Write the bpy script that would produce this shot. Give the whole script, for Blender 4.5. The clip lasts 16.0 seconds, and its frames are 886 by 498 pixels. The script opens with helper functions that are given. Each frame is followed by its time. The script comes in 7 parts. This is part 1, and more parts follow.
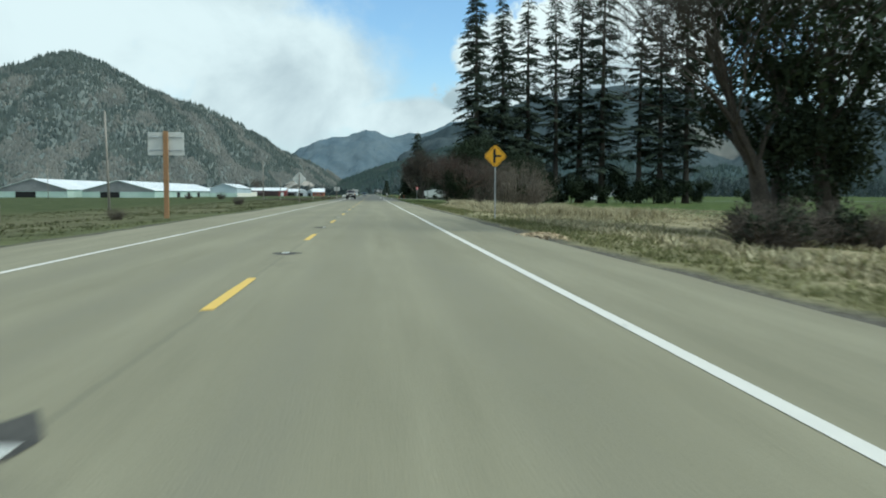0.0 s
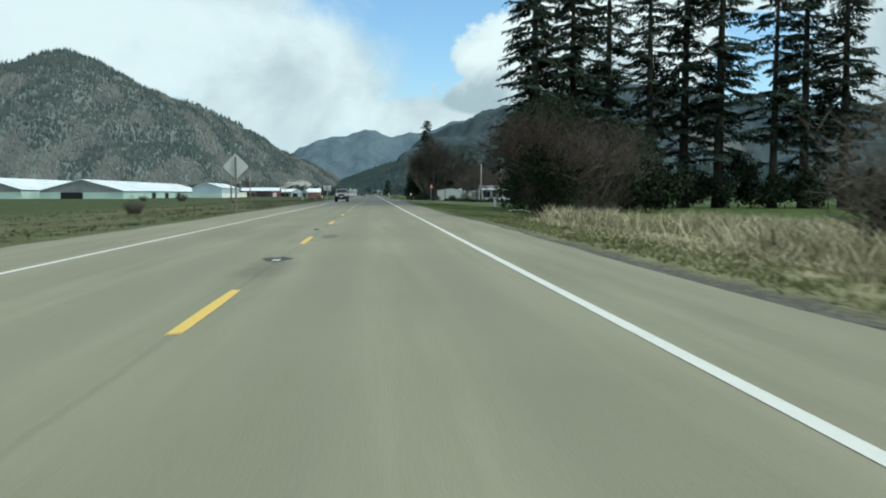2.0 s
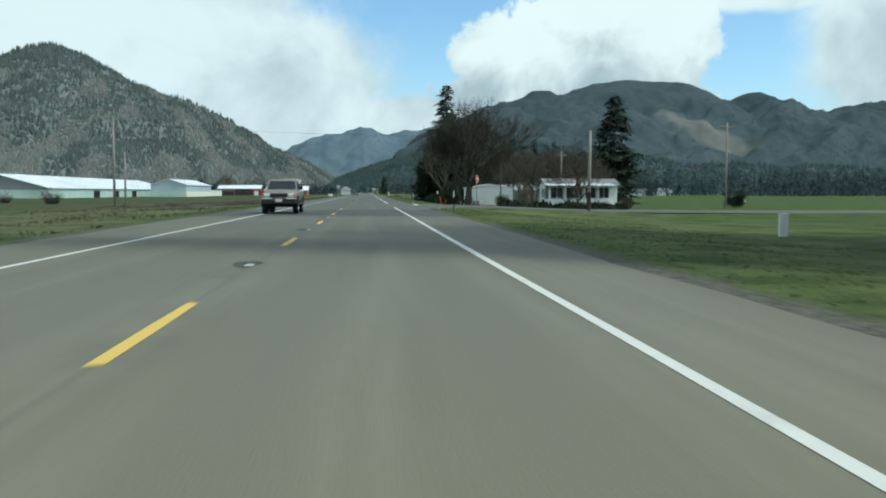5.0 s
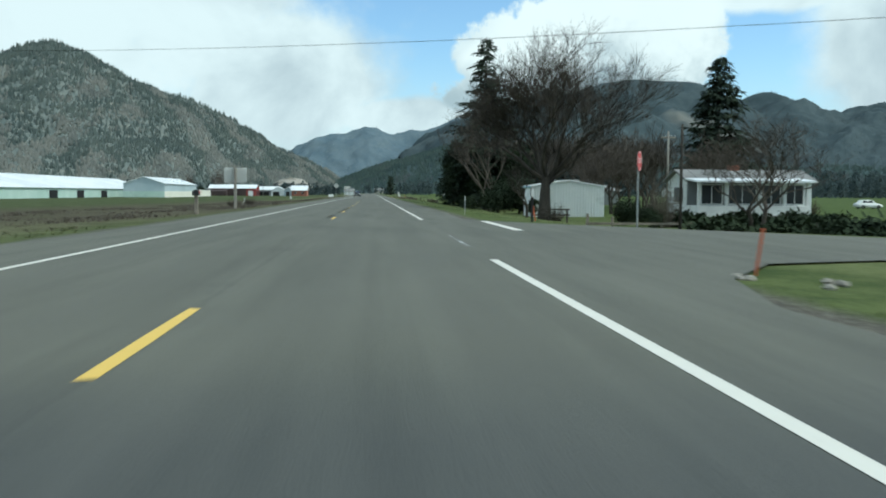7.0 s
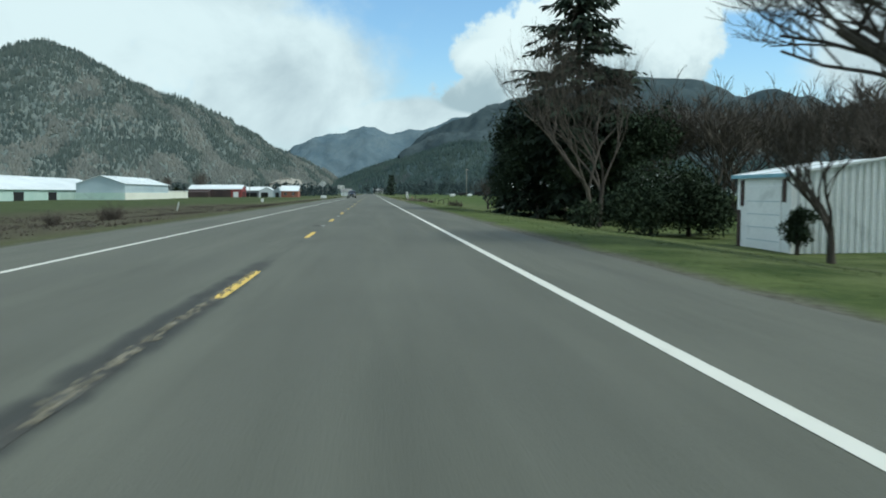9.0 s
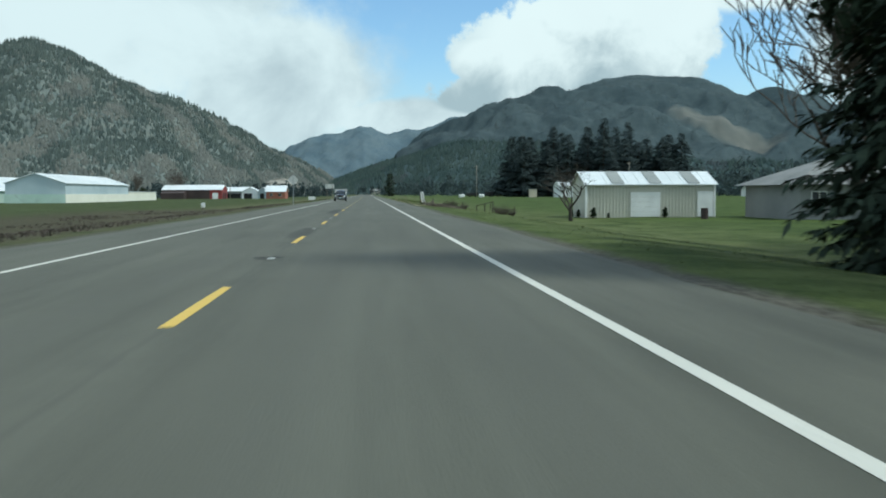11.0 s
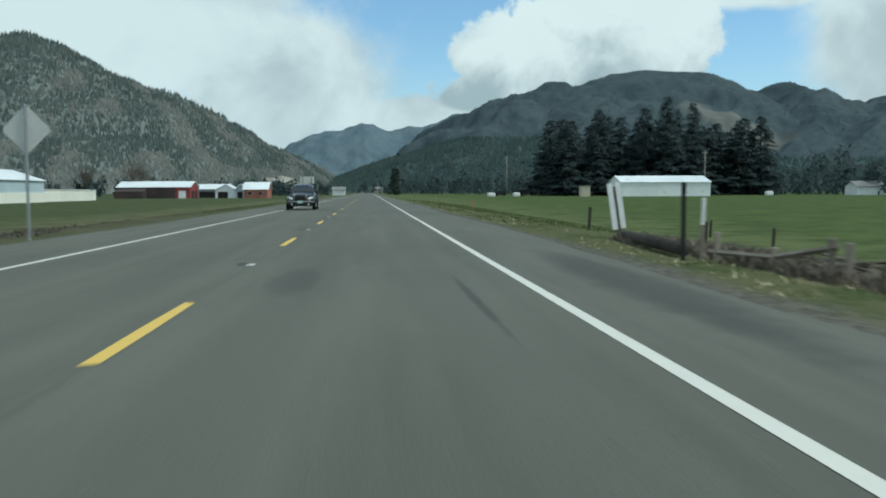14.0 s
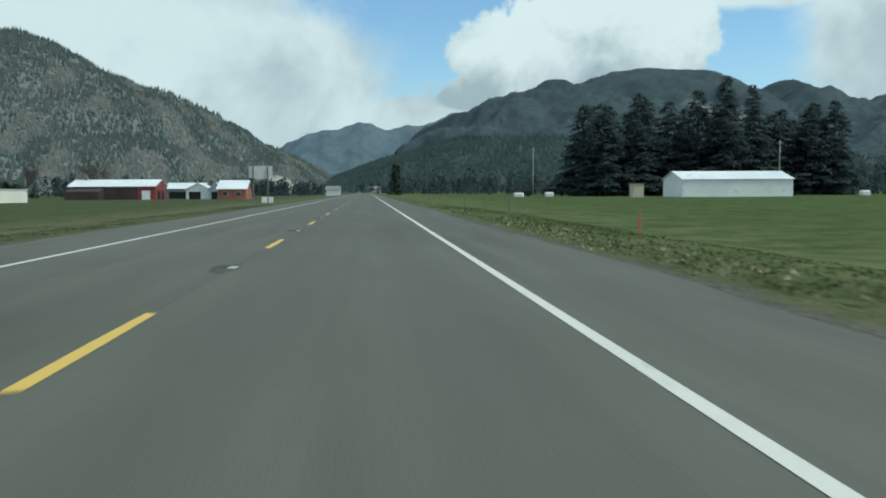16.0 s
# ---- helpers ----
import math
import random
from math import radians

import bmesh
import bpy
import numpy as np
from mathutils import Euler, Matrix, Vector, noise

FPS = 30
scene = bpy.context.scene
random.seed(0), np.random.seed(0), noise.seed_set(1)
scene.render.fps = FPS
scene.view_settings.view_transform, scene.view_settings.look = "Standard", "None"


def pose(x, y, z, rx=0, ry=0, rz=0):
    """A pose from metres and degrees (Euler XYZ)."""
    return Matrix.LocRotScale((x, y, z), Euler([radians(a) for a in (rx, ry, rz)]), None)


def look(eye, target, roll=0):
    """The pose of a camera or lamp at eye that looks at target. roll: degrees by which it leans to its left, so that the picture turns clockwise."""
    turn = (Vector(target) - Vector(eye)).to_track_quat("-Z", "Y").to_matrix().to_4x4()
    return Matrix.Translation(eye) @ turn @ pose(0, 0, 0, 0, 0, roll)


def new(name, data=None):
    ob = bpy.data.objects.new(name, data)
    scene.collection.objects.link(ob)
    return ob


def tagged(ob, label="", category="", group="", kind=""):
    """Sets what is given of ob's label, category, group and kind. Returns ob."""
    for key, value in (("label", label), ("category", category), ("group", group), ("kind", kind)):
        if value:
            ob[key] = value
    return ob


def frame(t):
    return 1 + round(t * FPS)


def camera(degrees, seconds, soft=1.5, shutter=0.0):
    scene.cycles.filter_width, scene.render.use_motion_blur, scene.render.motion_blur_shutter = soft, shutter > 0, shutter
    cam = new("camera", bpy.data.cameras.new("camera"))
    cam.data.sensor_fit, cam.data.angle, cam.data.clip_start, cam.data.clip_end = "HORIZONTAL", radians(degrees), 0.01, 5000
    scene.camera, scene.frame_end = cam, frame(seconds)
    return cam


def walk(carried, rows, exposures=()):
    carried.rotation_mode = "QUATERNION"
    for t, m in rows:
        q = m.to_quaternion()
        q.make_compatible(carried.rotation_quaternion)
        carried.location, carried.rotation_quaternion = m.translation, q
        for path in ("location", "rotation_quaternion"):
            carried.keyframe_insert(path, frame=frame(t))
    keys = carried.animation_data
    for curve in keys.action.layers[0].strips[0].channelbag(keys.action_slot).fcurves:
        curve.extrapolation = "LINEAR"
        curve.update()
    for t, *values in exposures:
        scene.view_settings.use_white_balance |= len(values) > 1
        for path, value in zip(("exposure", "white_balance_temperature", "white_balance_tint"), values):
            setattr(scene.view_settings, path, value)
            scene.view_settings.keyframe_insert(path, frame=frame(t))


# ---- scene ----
# The road runs along +y; its yellow centre line lies on x = 0 and the pavement at z = 0.
cam = camera(54.1, 16.0, soft=1.9, shutter=0.2)
PATH_ROWS = [
    (0.0, 1.536, -3.74, 1.085, 86.36, -0.17, -4.63),
    (0.5, 1.530, 8.62, 1.085, 86.33, -0.21, -4.65),
    (1.0, 1.518, 21.10, 1.085, 86.38, -0.14, -4.66),
    (1.5, 1.523, 34.16, 1.085, 86.38, -0.11, -4.66),
    (2.0, 1.536, 46.36, 1.085, 86.37, -0.08, -4.63),
    (2.5, 1.536, 58.05, 1.085, 86.25, -0.15, -4.68),
    (3.0, 1.551, 70.65, 1.085, 86.21, -0.12, -4.79),
    (3.5, 1.609, 83.81, 1.085, 86.22, -0.16, -4.88),
    (4.0, 1.683, 96.14, 1.085, 86.26, -0.10, -4.99),
    (6.5, 1.712, 157.81, 1.085, 86.29, -0.31, -4.76),
    (7.0, 1.650, 169.96, 1.085, 86.31, -0.28, -4.63),
    (7.5, 1.642, 182.38, 1.085, 86.34, -0.12, -4.61),
    (8.0, 1.595, 195.07, 1.085, 86.33, -0.10, -4.55),
    (8.5, 1.577, 208.19, 1.085, 86.38, -0.05, -4.68),
    (9.0, 1.584, 220.84, 1.085, 86.31, 0.02, -4.71),
    (11.5, 1.663, 283.49, 1.085, 86.34, 0.21, -4.95),
    (12.0, 1.672, 295.17, 1.085, 86.19, 0.10, -5.00),
    (12.5, 1.698, 307.64, 1.085, 86.21, -0.00, -4.91),
    (13.0, 1.719, 321.00, 1.085, 86.23, 0.05, -4.92),
    (13.5, 1.761, 333.66, 1.085, 86.28, 0.06, -4.79),
    (14.0, 1.781, 346.22, 1.085, 86.22, 0.23, -4.81),
    (14.5, 1.814, 358.09, 1.085, 86.34, 0.37, -4.68),
    (15.0, 1.883, 370.93, 1.085, 86.32, 0.33, -4.59),
    (15.5, 1.920, 383.32, 1.085, 86.26, 0.31, -4.77),
    (16.0, 1.957, 395.70, 1.085, 86.20, 0.30, -4.96),
]
PATH = [(r[0], pose(*r[1:])) for r in PATH_ROWS]
walk(cam, PATH, [(0.0, 0.08, 5900, -4), (6.5, 0.06, 5850, -5), (7.0, 0.12, 5850, -5), (8.0, 0.12, 5850, -5), (8.5, 0.06, 5850, -5), (9.0, 0.04, 5850, -5), (11.5, 0.0, 5850, -5), (12.5, -0.08, 5850, -6), (16.0, -0.14, 5850, -6)])

# ---- light ----
SUN_ELEVATION, SUN_AZIMUTH = radians(53), radians(106)  # azimuth from +y towards +x
world = bpy.data.worlds.new("sky")
scene.world = world
world.use_nodes = True
sun = new("sun", bpy.data.lights.new("sun", "SUN"))
sun.data.energy, sun.data.angle, sun.data.color = 2.3, radians(6), (1.0, 0.95, 0.86)
sun.matrix_world = look((100 * math.sin(SUN_AZIMUTH) * math.cos(SUN_ELEVATION), 100 * math.cos(SUN_AZIMUTH) * math.cos(SUN_ELEVATION), 100 * math.sin(SUN_ELEVATION)), (0, 0, 0))


class Graph:
    """Short names for building node trees."""

    def __init__(self, tree):
        self.tree = tree

    def node(self, kind, **values):
        n = self.tree.nodes.new(kind)
        for key, value in values.items():
            n.inputs[key.replace("_", " ")].default_value = value
        return n

    def link(self, a, b):
        self.tree.links.new(a, b)

    def put(self, value, socket):
        if hasattr(value, "links"):
            self.link(value, socket)
        else:
            socket.default_value = value

    def calc(self, operation, a, b=0.0, c=0.0, clamp=False):
        n = self.tree.nodes.new("ShaderNodeMath")
        n.operation, n.use_clamp = operation, clamp
        for value, socket in zip((a, b, c), n.inputs):
            self.put(value, socket)
        return n.outputs[0]

    def smooth(self, value, low, high):
        n = self.tree.nodes.new("ShaderNodeMapRange")
        n.interpolation_type = "SMOOTHSTEP"
        self.put(value, n.inputs[0])
        n.inputs[1].default_value, n.inputs[2].default_value = low, high
        return n.outputs[0]

    def noise(self, vector, scale, detail=4.0, rough=0.55, warp=0.0):
        n = self.tree.nodes.new("ShaderNodeTexNoise")
        self.link(vector, n.inputs["Vector"])
        n.inputs["Scale"].default_value, n.inputs["Detail"].default_value = scale, detail
        n.inputs["Roughness"].default_value, n.inputs["Distortion"].default_value = rough, warp
        return n.outputs["Fac"]

    def blend(self, fac, a, b, mode="MIX"):
        n = self.tree.nodes.new("ShaderNodeMix")
        n.data_type, n.blend_type = "RGBA", mode
        self.put(fac, n.inputs[0])
        for value, socket in ((a, n.inputs[6]), (b, n.inputs[7])):
            if isinstance(value, tuple) and len(value) == 3:
                value = (*value, 1.0)
            self.put(value, socket)
        return n.outputs[2]


def build_sky():
    g = Graph(world.node_tree)
    air = g.node("ShaderNodeTexSky")
    air.sky_type, air.sun_disc = "NISHITA", False
    air.sun_elevation, air.sun_rotation = SUN_ELEVATION, SUN_AZIMUTH
    air.dust_density, air.ozone_density = 0.6, 2.0
    where = g.node("ShaderNodeTexCoord").outputs["Generated"]
    split = g.node("ShaderNodeSeparateXYZ")
    g.link(where, split.inputs[0])
    x, y, z = split.outputs
    ahead = g.calc("MAXIMUM", y, 0.05)
    u, v = g.calc("DIVIDE", x, ahead), g.calc("DIVIDE", z, ahead)
    wob_a = g.calc("SUBTRACT", g.noise(where, 9.0, 9.0, 0.6), 0.5)
    wob_b = g.calc("SUBTRACT", g.noise(where, 30.0, 6.0, 0.6), 0.5)
    wobble = g.calc("ADD", g.calc("MULTIPLY", wob_a, 1.5), g.calc("MULTIPLY", wob_b, 0.35))

    def cloud(cu, cv, ru, rv):
        a = g.calc("DIVIDE", g.calc("SUBTRACT", u, cu), ru)
        b = g.calc("DIVIDE", g.calc("SUBTRACT", v, cv), rv)
        return g.calc("SUBTRACT", 1.0, g.calc("SQRT", g.calc("ADD", g.calc("MULTIPLY", a, a), g.calc("MULTIPLY", b, b))))

    # banks of cloud, as slopes to the side and up
    soft, crisp = None, None
    for cu, cv, ru, rv in ((-0.42, 0.24, 0.44, 0.26), (-0.10, 0.12, 0.15, 0.11), (0.05, 0.085, 0.16, 0.03), (0.63, 0.2, 0.16, 0.17), (0.45, 0.235, 0.16, 0.03), (-0.5, 0.6, 0.9, 0.3), (0.9, 0.6, 0.6, 0.35)):
        m = cloud(cu, cv, ru, rv)
        soft = m if soft is None else g.calc("MAXIMUM", soft, m)
    for cu, cv, ru, rv in ((0.27, 0.17, 0.15, 0.075), (0.165, 0.15, 0.07, 0.035), (0.13, 0.108, 0.055, 0.018), (0.24, 0.115, 0.17, 0.03), (0.30, 0.215, 0.12, 0.06)):
        m = cloud(cu, cv, ru, rv)
        crisp = m if crisp is None else g.calc("MAXIMUM", crisp, m)
    front = g.calc("MAXIMUM", g.smooth(g.calc("ADD", soft, g.calc("MULTIPLY", wobble, 0.55)), 0.0, 0.42), g.smooth(g.calc("ADD", crisp, g.calc("ADD", g.calc("MULTIPLY", wob_a, 1.0), g.calc("MULTIPLY", wob_b, 0.55))), 0.0, 0.13))
    elsewhere = g.smooth(g.noise(where, 2.3, 8.0, 0.6), 0.4, 0.56)
    cover = g.blend(g.smooth(y, 0.3, 0.6), elsewhere, front)
    shade = g.smooth(g.calc("ADD", g.noise(where, 6.0, 7.0, 0.55, 0.4), g.calc("MULTIPLY", v, 0.35)), 0.33, 0.68)
    white = g.blend(shade, (0.50, 0.555, 0.595), (0.80, 0.848, 0.862))
    billow = g.noise(where, 16.0, 7.0, 0.6, 0.3)
    lumps = g.noise(where, 9.0, 5.0, 0.5, 0.6)
    lit = g.smooth(g.calc("ADD", g.calc("ADD", g.calc("MULTIPLY", billow, 0.55), g.calc("MULTIPLY", lumps, 0.75)), g.calc("MULTIPLY", g.calc("SUBTRACT", v, 0.15), 3.4)), 0.48, 0.80)
    puffs = g.blend(lit, (0.42, 0.49, 0.53), (0.88, 0.908, 0.905))
    white = g.blend(g.calc("MULTIPLY", g.smooth(crisp, -0.1, 0.2), 0.92), white, puffs)
    blue = g.blend(1.0, air.outputs[0], (SKY_GAIN * 0.94, SKY_GAIN, SKY_GAIN * 1.03), "MULTIPLY")
    low = g.calc("SUBTRACT", 1.0, g.smooth(v, 0.02, 0.17))
    blue = g.blend(g.calc("MULTIPLY", low, 0.45), blue, (0.55, 0.66, 0.74))
    out = world.node_tree.nodes["Background"]
    g.link(g.blend(cover, blue, white), out.inputs[0])
    out.inputs[1].default_value = 1.0


SKY_GAIN = 0.15
OPEN_SLOPE = 1175.0  # where the ridge is cleared, along x
build_sky()


# ---- materials ----
def material(name, dark, light, rough=0.85, scale=4.0, fine=40.0, bump=0.3, depth=0.02, metal=0.0, spread=0.0, stain=None, spec=0.3, stretch=(1, 1, 1), translucent=0.0):
    """A surface that varies between two colours at a large and a small scale; spread varies it from piece to piece."""
    m = bpy.data.materials.new(name)
    m.use_nodes = True
    g = Graph(m.node_tree)
    b = m.node_tree.nodes["Principled BSDF"]
    where = g.node("ShaderNodeTexCoord").outputs["Object"]
    fit = g.node("ShaderNodeMapping")
    g.link(where, fit.inputs[0])
    fit.inputs["Scale"].default_value = stretch
    where = fit.outputs[0]
    big, small = g.noise(where, scale / 4, 5.0, 0.6), g.noise(where, fine, 3.0, 0.7)
    mix = g.calc("ADD", g.calc("MULTIPLY", big, 0.6), g.calc("MULTIPLY", small, 0.4))
    mix = g.smooth(mix, 0.35, 0.65)
    col = g.blend(mix, dark, light)
    if stain:
        col = g.blend(g.calc("MULTIPLY", g.smooth(g.noise(where, scale / 2, 6.0, 0.65, 0.5), 0.55, 0.7), 0.6), col, stain)
    if spread:
        info = g.node("ShaderNodeNewGeometry").outputs["Random Per Island"]
        one = g.node("ShaderNodeObjectInfo").outputs["Random"]
        k = g.calc("ADD", g.calc("MULTIPLY", g.calc("FRACT", g.calc("ADD", info, one)), 2 * spread), 1 - spread)
        mul = g.node("ShaderNodeVectorMath")
        mul.operation = "SCALE"
        g.link(col, mul.inputs[0])
        g.link(k, mul.inputs["Scale"])
        col = mul.outputs[0]
    g.link(col, b.inputs["Base Color"])
    b.inputs["Roughness"].default_value, b.inputs["Metallic"].default_value = rough, metal
    b.inputs["Specular IOR Level"].default_value = spec
    if bump:
        n = g.node("ShaderNodeBump", Strength=bump, Distance=depth)
        g.link(small, n.inputs["Height"])
        g.link(n.outputs[0], b.inputs["Normal"])
    if translucent:
        thin = g.node("ShaderNodeBsdfTranslucent")
        g.link(col, thin.inputs["Color"])
        mix = g.node("ShaderNodeMixShader", Fac=translucent)
        g.link(b.outputs[0], mix.inputs[1])
        g.link(thin.outputs[0], mix.inputs[2])
        g.link(mix.outputs[0], m.node_tree.nodes["Material Output"].inputs["Surface"])
    return m


def plain(name, col, rough=0.5, metal=0.0):
    return material(name, tuple(c * 0.88 for c in col), tuple(min(1, c * 1.08) for c in col), rough, 3.0, 25.0, 0.1, 0.004, metal)


def ground_material():
    m = bpy.data.materials.new("field_grass")
    m.use_nodes = True
    g = Graph(m.node_tree)
    b = m.node_tree.nodes["Principled BSDF"]
    where = g.node("ShaderNodeTexCoord").outputs["Object"]
    s = g.node("ShaderNodeSeparateXYZ")
    g.link(where, s.inputs[0])
    x, y, _ = s.outputs
    big, mid, tiny = g.noise(where, 0.03, 5), g.noise(where, 0.45, 6, 0.65), g.noise(where, 9.0, 4, 0.7)
    lush = g.blend(g.smooth(g.calc("ADD", g.calc("MULTIPLY", mid, 0.6), g.calc("MULTIPLY", tiny, 0.4)), 0.36, 0.64), (0.041, 0.062, 0.016), (0.089, 0.118, 0.034))
    dry = g.blend(g.smooth(g.calc("ADD", g.calc("MULTIPLY", mid, 0.5), g.calc("MULTIPLY", tiny, 0.5)), 0.36, 0.64), (0.15, 0.13, 0.070), (0.38, 0.33, 0.20))
    soil = g.blend(g.smooth(tiny, 0.35, 0.65), (0.05, 0.038, 0.027), (0.14, 0.11, 0.078))
    gravel = g.blend(g.smooth(tiny, 0.35, 0.65), (0.065, 0.060, 0.048), (0.16, 0.148, 0.12))
    # rank dry grass along the first stretch and the verges, mown green further on
    far_side = g.calc("ABSOLUTE", x)
    verge = g.calc("SUBTRACT", 1.0, g.smooth(g.calc("ADD", far_side, g.calc("MULTIPLY", mid, 6.0)), 18.0, 34.0))
    early = g.calc("MULTIPLY", g.calc("ADD", 0.4, g.calc("MULTIPLY", g.smooth(x, -4.0, 4.0), 0.6)), g.calc("SUBTRACT", 1.0, g.smooth(g.calc("ADD", y, g.calc("MULTIPLY", big, 40.0)), 88.0, 118.0)))
    left = g.smooth(g.calc("MULTIPLY", x, -1.0), 5.0, 9.0)
    dryness = g.calc("MAXIMUM", g.calc("MULTIPLY", verge, g.calc("MAXIMUM", g.calc("MULTIPLY", early, 1.5), 0.16)), g.calc("MULTIPLY", left, g.calc("MULTIPLY", verge, 0.5)))
    dryness = g.calc("MULTIPLY", dryness, g.smooth(g.calc("ADD", mid, g.calc("MULTIPLY", dryness, 0.35)), 0.36, 0.6))
    dryness = g.calc("MULTIPLY", dryness, g.calc("ADD", 0.42, g.calc("MULTIPLY", g.smooth(g.calc("ADD", far_side, g.calc("MULTIPLY", mid, 3.0)), 8.5, 11.5), 0.58)))
    col = g.blend(dryness, lush, dry)
    strip = g.calc("SUBTRACT", 1.0, g.smooth(g.calc("ADD", far_side, g.calc("MULTIPLY", mid, 8.0)), 30.0, 46.0))
    bare = g.calc("MULTIPLY", g.calc("MULTIPLY", left, strip), g.calc("MULTIPLY", g.smooth(y, 190.0, 225.0), g.calc("SUBTRACT", 1.0, g.smooth(y, 382.0, 408.0))))
    col = g.blend(g.calc("MULTIPLY", bare, g.smooth(mid, 0.3, 0.5)), col, soil)
    rough = g.calc("MULTIPLY", g.calc("SUBTRACT", 1.0, g.smooth(g.calc("ADD", far_side, g.calc("MULTIPLY", mid, 4.0)), 9.5, 14.0)), g.calc("MULTIPLY", g.calc("MULTIPLY", g.smooth(x, 0.0, 3.0), g.smooth(y, 335.0, 352.0)), g.calc("SUBTRACT", 1.0, g.smooth(y, 385.0, 440.0))))
    col = g.blend(g.calc("MULTIPLY", rough, g.calc("MULTIPLY", g.smooth(g.calc("ADD", g.calc("MULTIPLY", mid, 0.5), g.calc("MULTIPLY", tiny, 0.5)), 0.4, 0.58), 0.75)), col, (0.115, 0.098, 0.055))
    col = g.blend(g.calc("MULTIPLY", left, 0.5), col, g.blend(g.smooth(mid, 0.4, 0.6), (0.042, 0.046, 0.024), (0.064, 0.066, 0.036)))
    edge = g.calc("SUBTRACT", 1.0, g.smooth(g.calc("ADD", g.calc("ABSOLUTE", g.calc("ADD", x, 0.1)), g.calc("MULTIPLY", mid, 1.2)), 6.6, 7.3))
    col = g.blend(edge, col, gravel)
    g.link(col, b.inputs["Base Color"])
    b.inputs["Roughness"].default_value, b.inputs["Specular IOR Level"].default_value = 0.95, 0.1
    n = g.node("ShaderNodeBump", Strength=0.8, Distance=0.06)
    g.link(g.calc("ADD", tiny, mid), n.inputs["Height"])
    g.link(n.outputs[0], b.inputs["Normal"])
    return m


def asphalt_material():
    m = bpy.data.materials.new("worn_asphalt")
    m.use_nodes = True
    g = Graph(m.node_tree)
    b = m.node_tree.nodes["Principled BSDF"]
    where = g.node("ShaderNodeTexCoord").outputs["Object"]
    s = g.node("ShaderNodeSeparateXYZ")
    g.link(where, s.inputs[0])
    x, y, _ = s.outputs
    long = g.node("ShaderNodeMapping")
    g.link(where, long.inputs[0])
    long.inputs["Scale"].default_value = (1.0, 0.06, 1.0)
    big, streak, grit = g.noise(where, 0.12, 5), g.noise(long.outputs[0], 1.6, 5, 0.6), g.noise(where, 55.0, 3, 0.75)
    stones = g.node("ShaderNodeTexVoronoi", Scale=70.0)
    g.link(where, stones.inputs["Vector"])
    tone = g.calc("ADD", g.calc("MULTIPLY", streak, 0.45), g.calc("ADD", g.calc("MULTIPLY", big, 0.25), g.calc("MULTIPLY", grit, 0.3)))
    tone = g.smooth(tone, 0.32, 0.68)
    # paving changes along the road; sun and later cloud shade painted into the tones
    old = g.blend(tone, (0.192, 0.177, 0.113), (0.293, 0.270, 0.180))
    fresh = g.blend(tone, (0.052, 0.054, 0.050), (0.094, 0.095, 0.087))
    later = g.blend(tone, (0.084, 0.083, 0.065), (0.138, 0.136, 0.107))
    edge = g.calc("ADD", y, g.calc("MULTIPLY", g.noise(where, 0.8, 3), 0.5))
    middle = g.blend(tone, (0.108, 0.102, 0.074), (0.168, 0.159, 0.121))
    col = g.blend(g.smooth(g.calc("ADD", y, g.calc("MULTIPLY", big, 30.0)), 110.0, 165.0), old, middle)
    col = g.blend(g.smooth(g.calc("ADD", edge, g.calc("MULTIPLY", big, 3.0)), 161.0, 163.5), col, fresh)
    col = g.blend(g.smooth(g.calc("ADD", edge, g.calc("MULTIPLY", big, 3.0)), 174.5, 178.0), col, later)
    # tyres darken the two wheel tracks of each lane a little
    lane = g.calc("ABSOLUTE", g.calc("SUBTRACT", g.calc("ABSOLUTE", x), 1.8))
    track = g.calc("SUBTRACT", 1.0, g.smooth(g.calc("ABSOLUTE", g.calc("SUBTRACT", lane, 0.8)), 0.1, 0.6))
    col = g.blend(g.calc("MULTIPLY", track, g.calc("MULTIPLY", g.smooth(streak, 0.35, 0.7), 0.28)), col, (0.07, 0.068, 0.06))
    # the paving seam along the middle
    seam = g.calc("SUBTRACT", 1.0, g.smooth(g.calc("ABSOLUTE", g.calc("ADD", x, g.calc("MULTIPLY", g.calc("SUBTRACT", g.noise(where, 1.5, 4), 0.5), 0.12))), 0.01, 0.05))
    col = g.blend(g.calc("MULTIPLY", seam, 0.14), col, (0.03, 0.03, 0.028))
    wear = g.calc("MULTIPLY", g.calc("SUBTRACT", 1.0, g.smooth(g.calc("ABSOLUTE", x), 0.1, 0.55)), g.smooth(g.noise(where, 0.16, 5, 0.6), 0.52, 0.66))
    col = g.blend(g.calc("MULTIPLY", wear, 0.35), col, (0.035, 0.035, 0.032))
    # old tar soaked into the paving
    blot = g.calc("MULTIPLY", g.calc("SUBTRACT", g.noise(where, 1.6, 6, 0.65), 0.5), 2.4)
    for cx, cy, rx, ry, much in ((-0.35, 325.5, 0.42, 7.0, 0.75), (-0.22, 210.0, 0.16, 3.4, 0.8), (-0.18, 219.5, 0.16, 4.0, 0.7), (-0.10, 228.5, 0.2, 7.0, 0.85), (0.85, 357.0, 0.3, 1.6, 0.4), (4.9, 356.5, 0.5, 5.0, 0.55), (2.83, 355.0, 0.05, 2.4, 0.6), (0.45, 68.7, 0.22, 1.1, 0.45), (-0.2, 296.0, 0.3, 3.0, 0.6)):
        a, c = g.calc("DIVIDE", g.calc("SUBTRACT", x, cx), rx), g.calc("DIVIDE", g.calc("SUBTRACT", y, cy), ry)
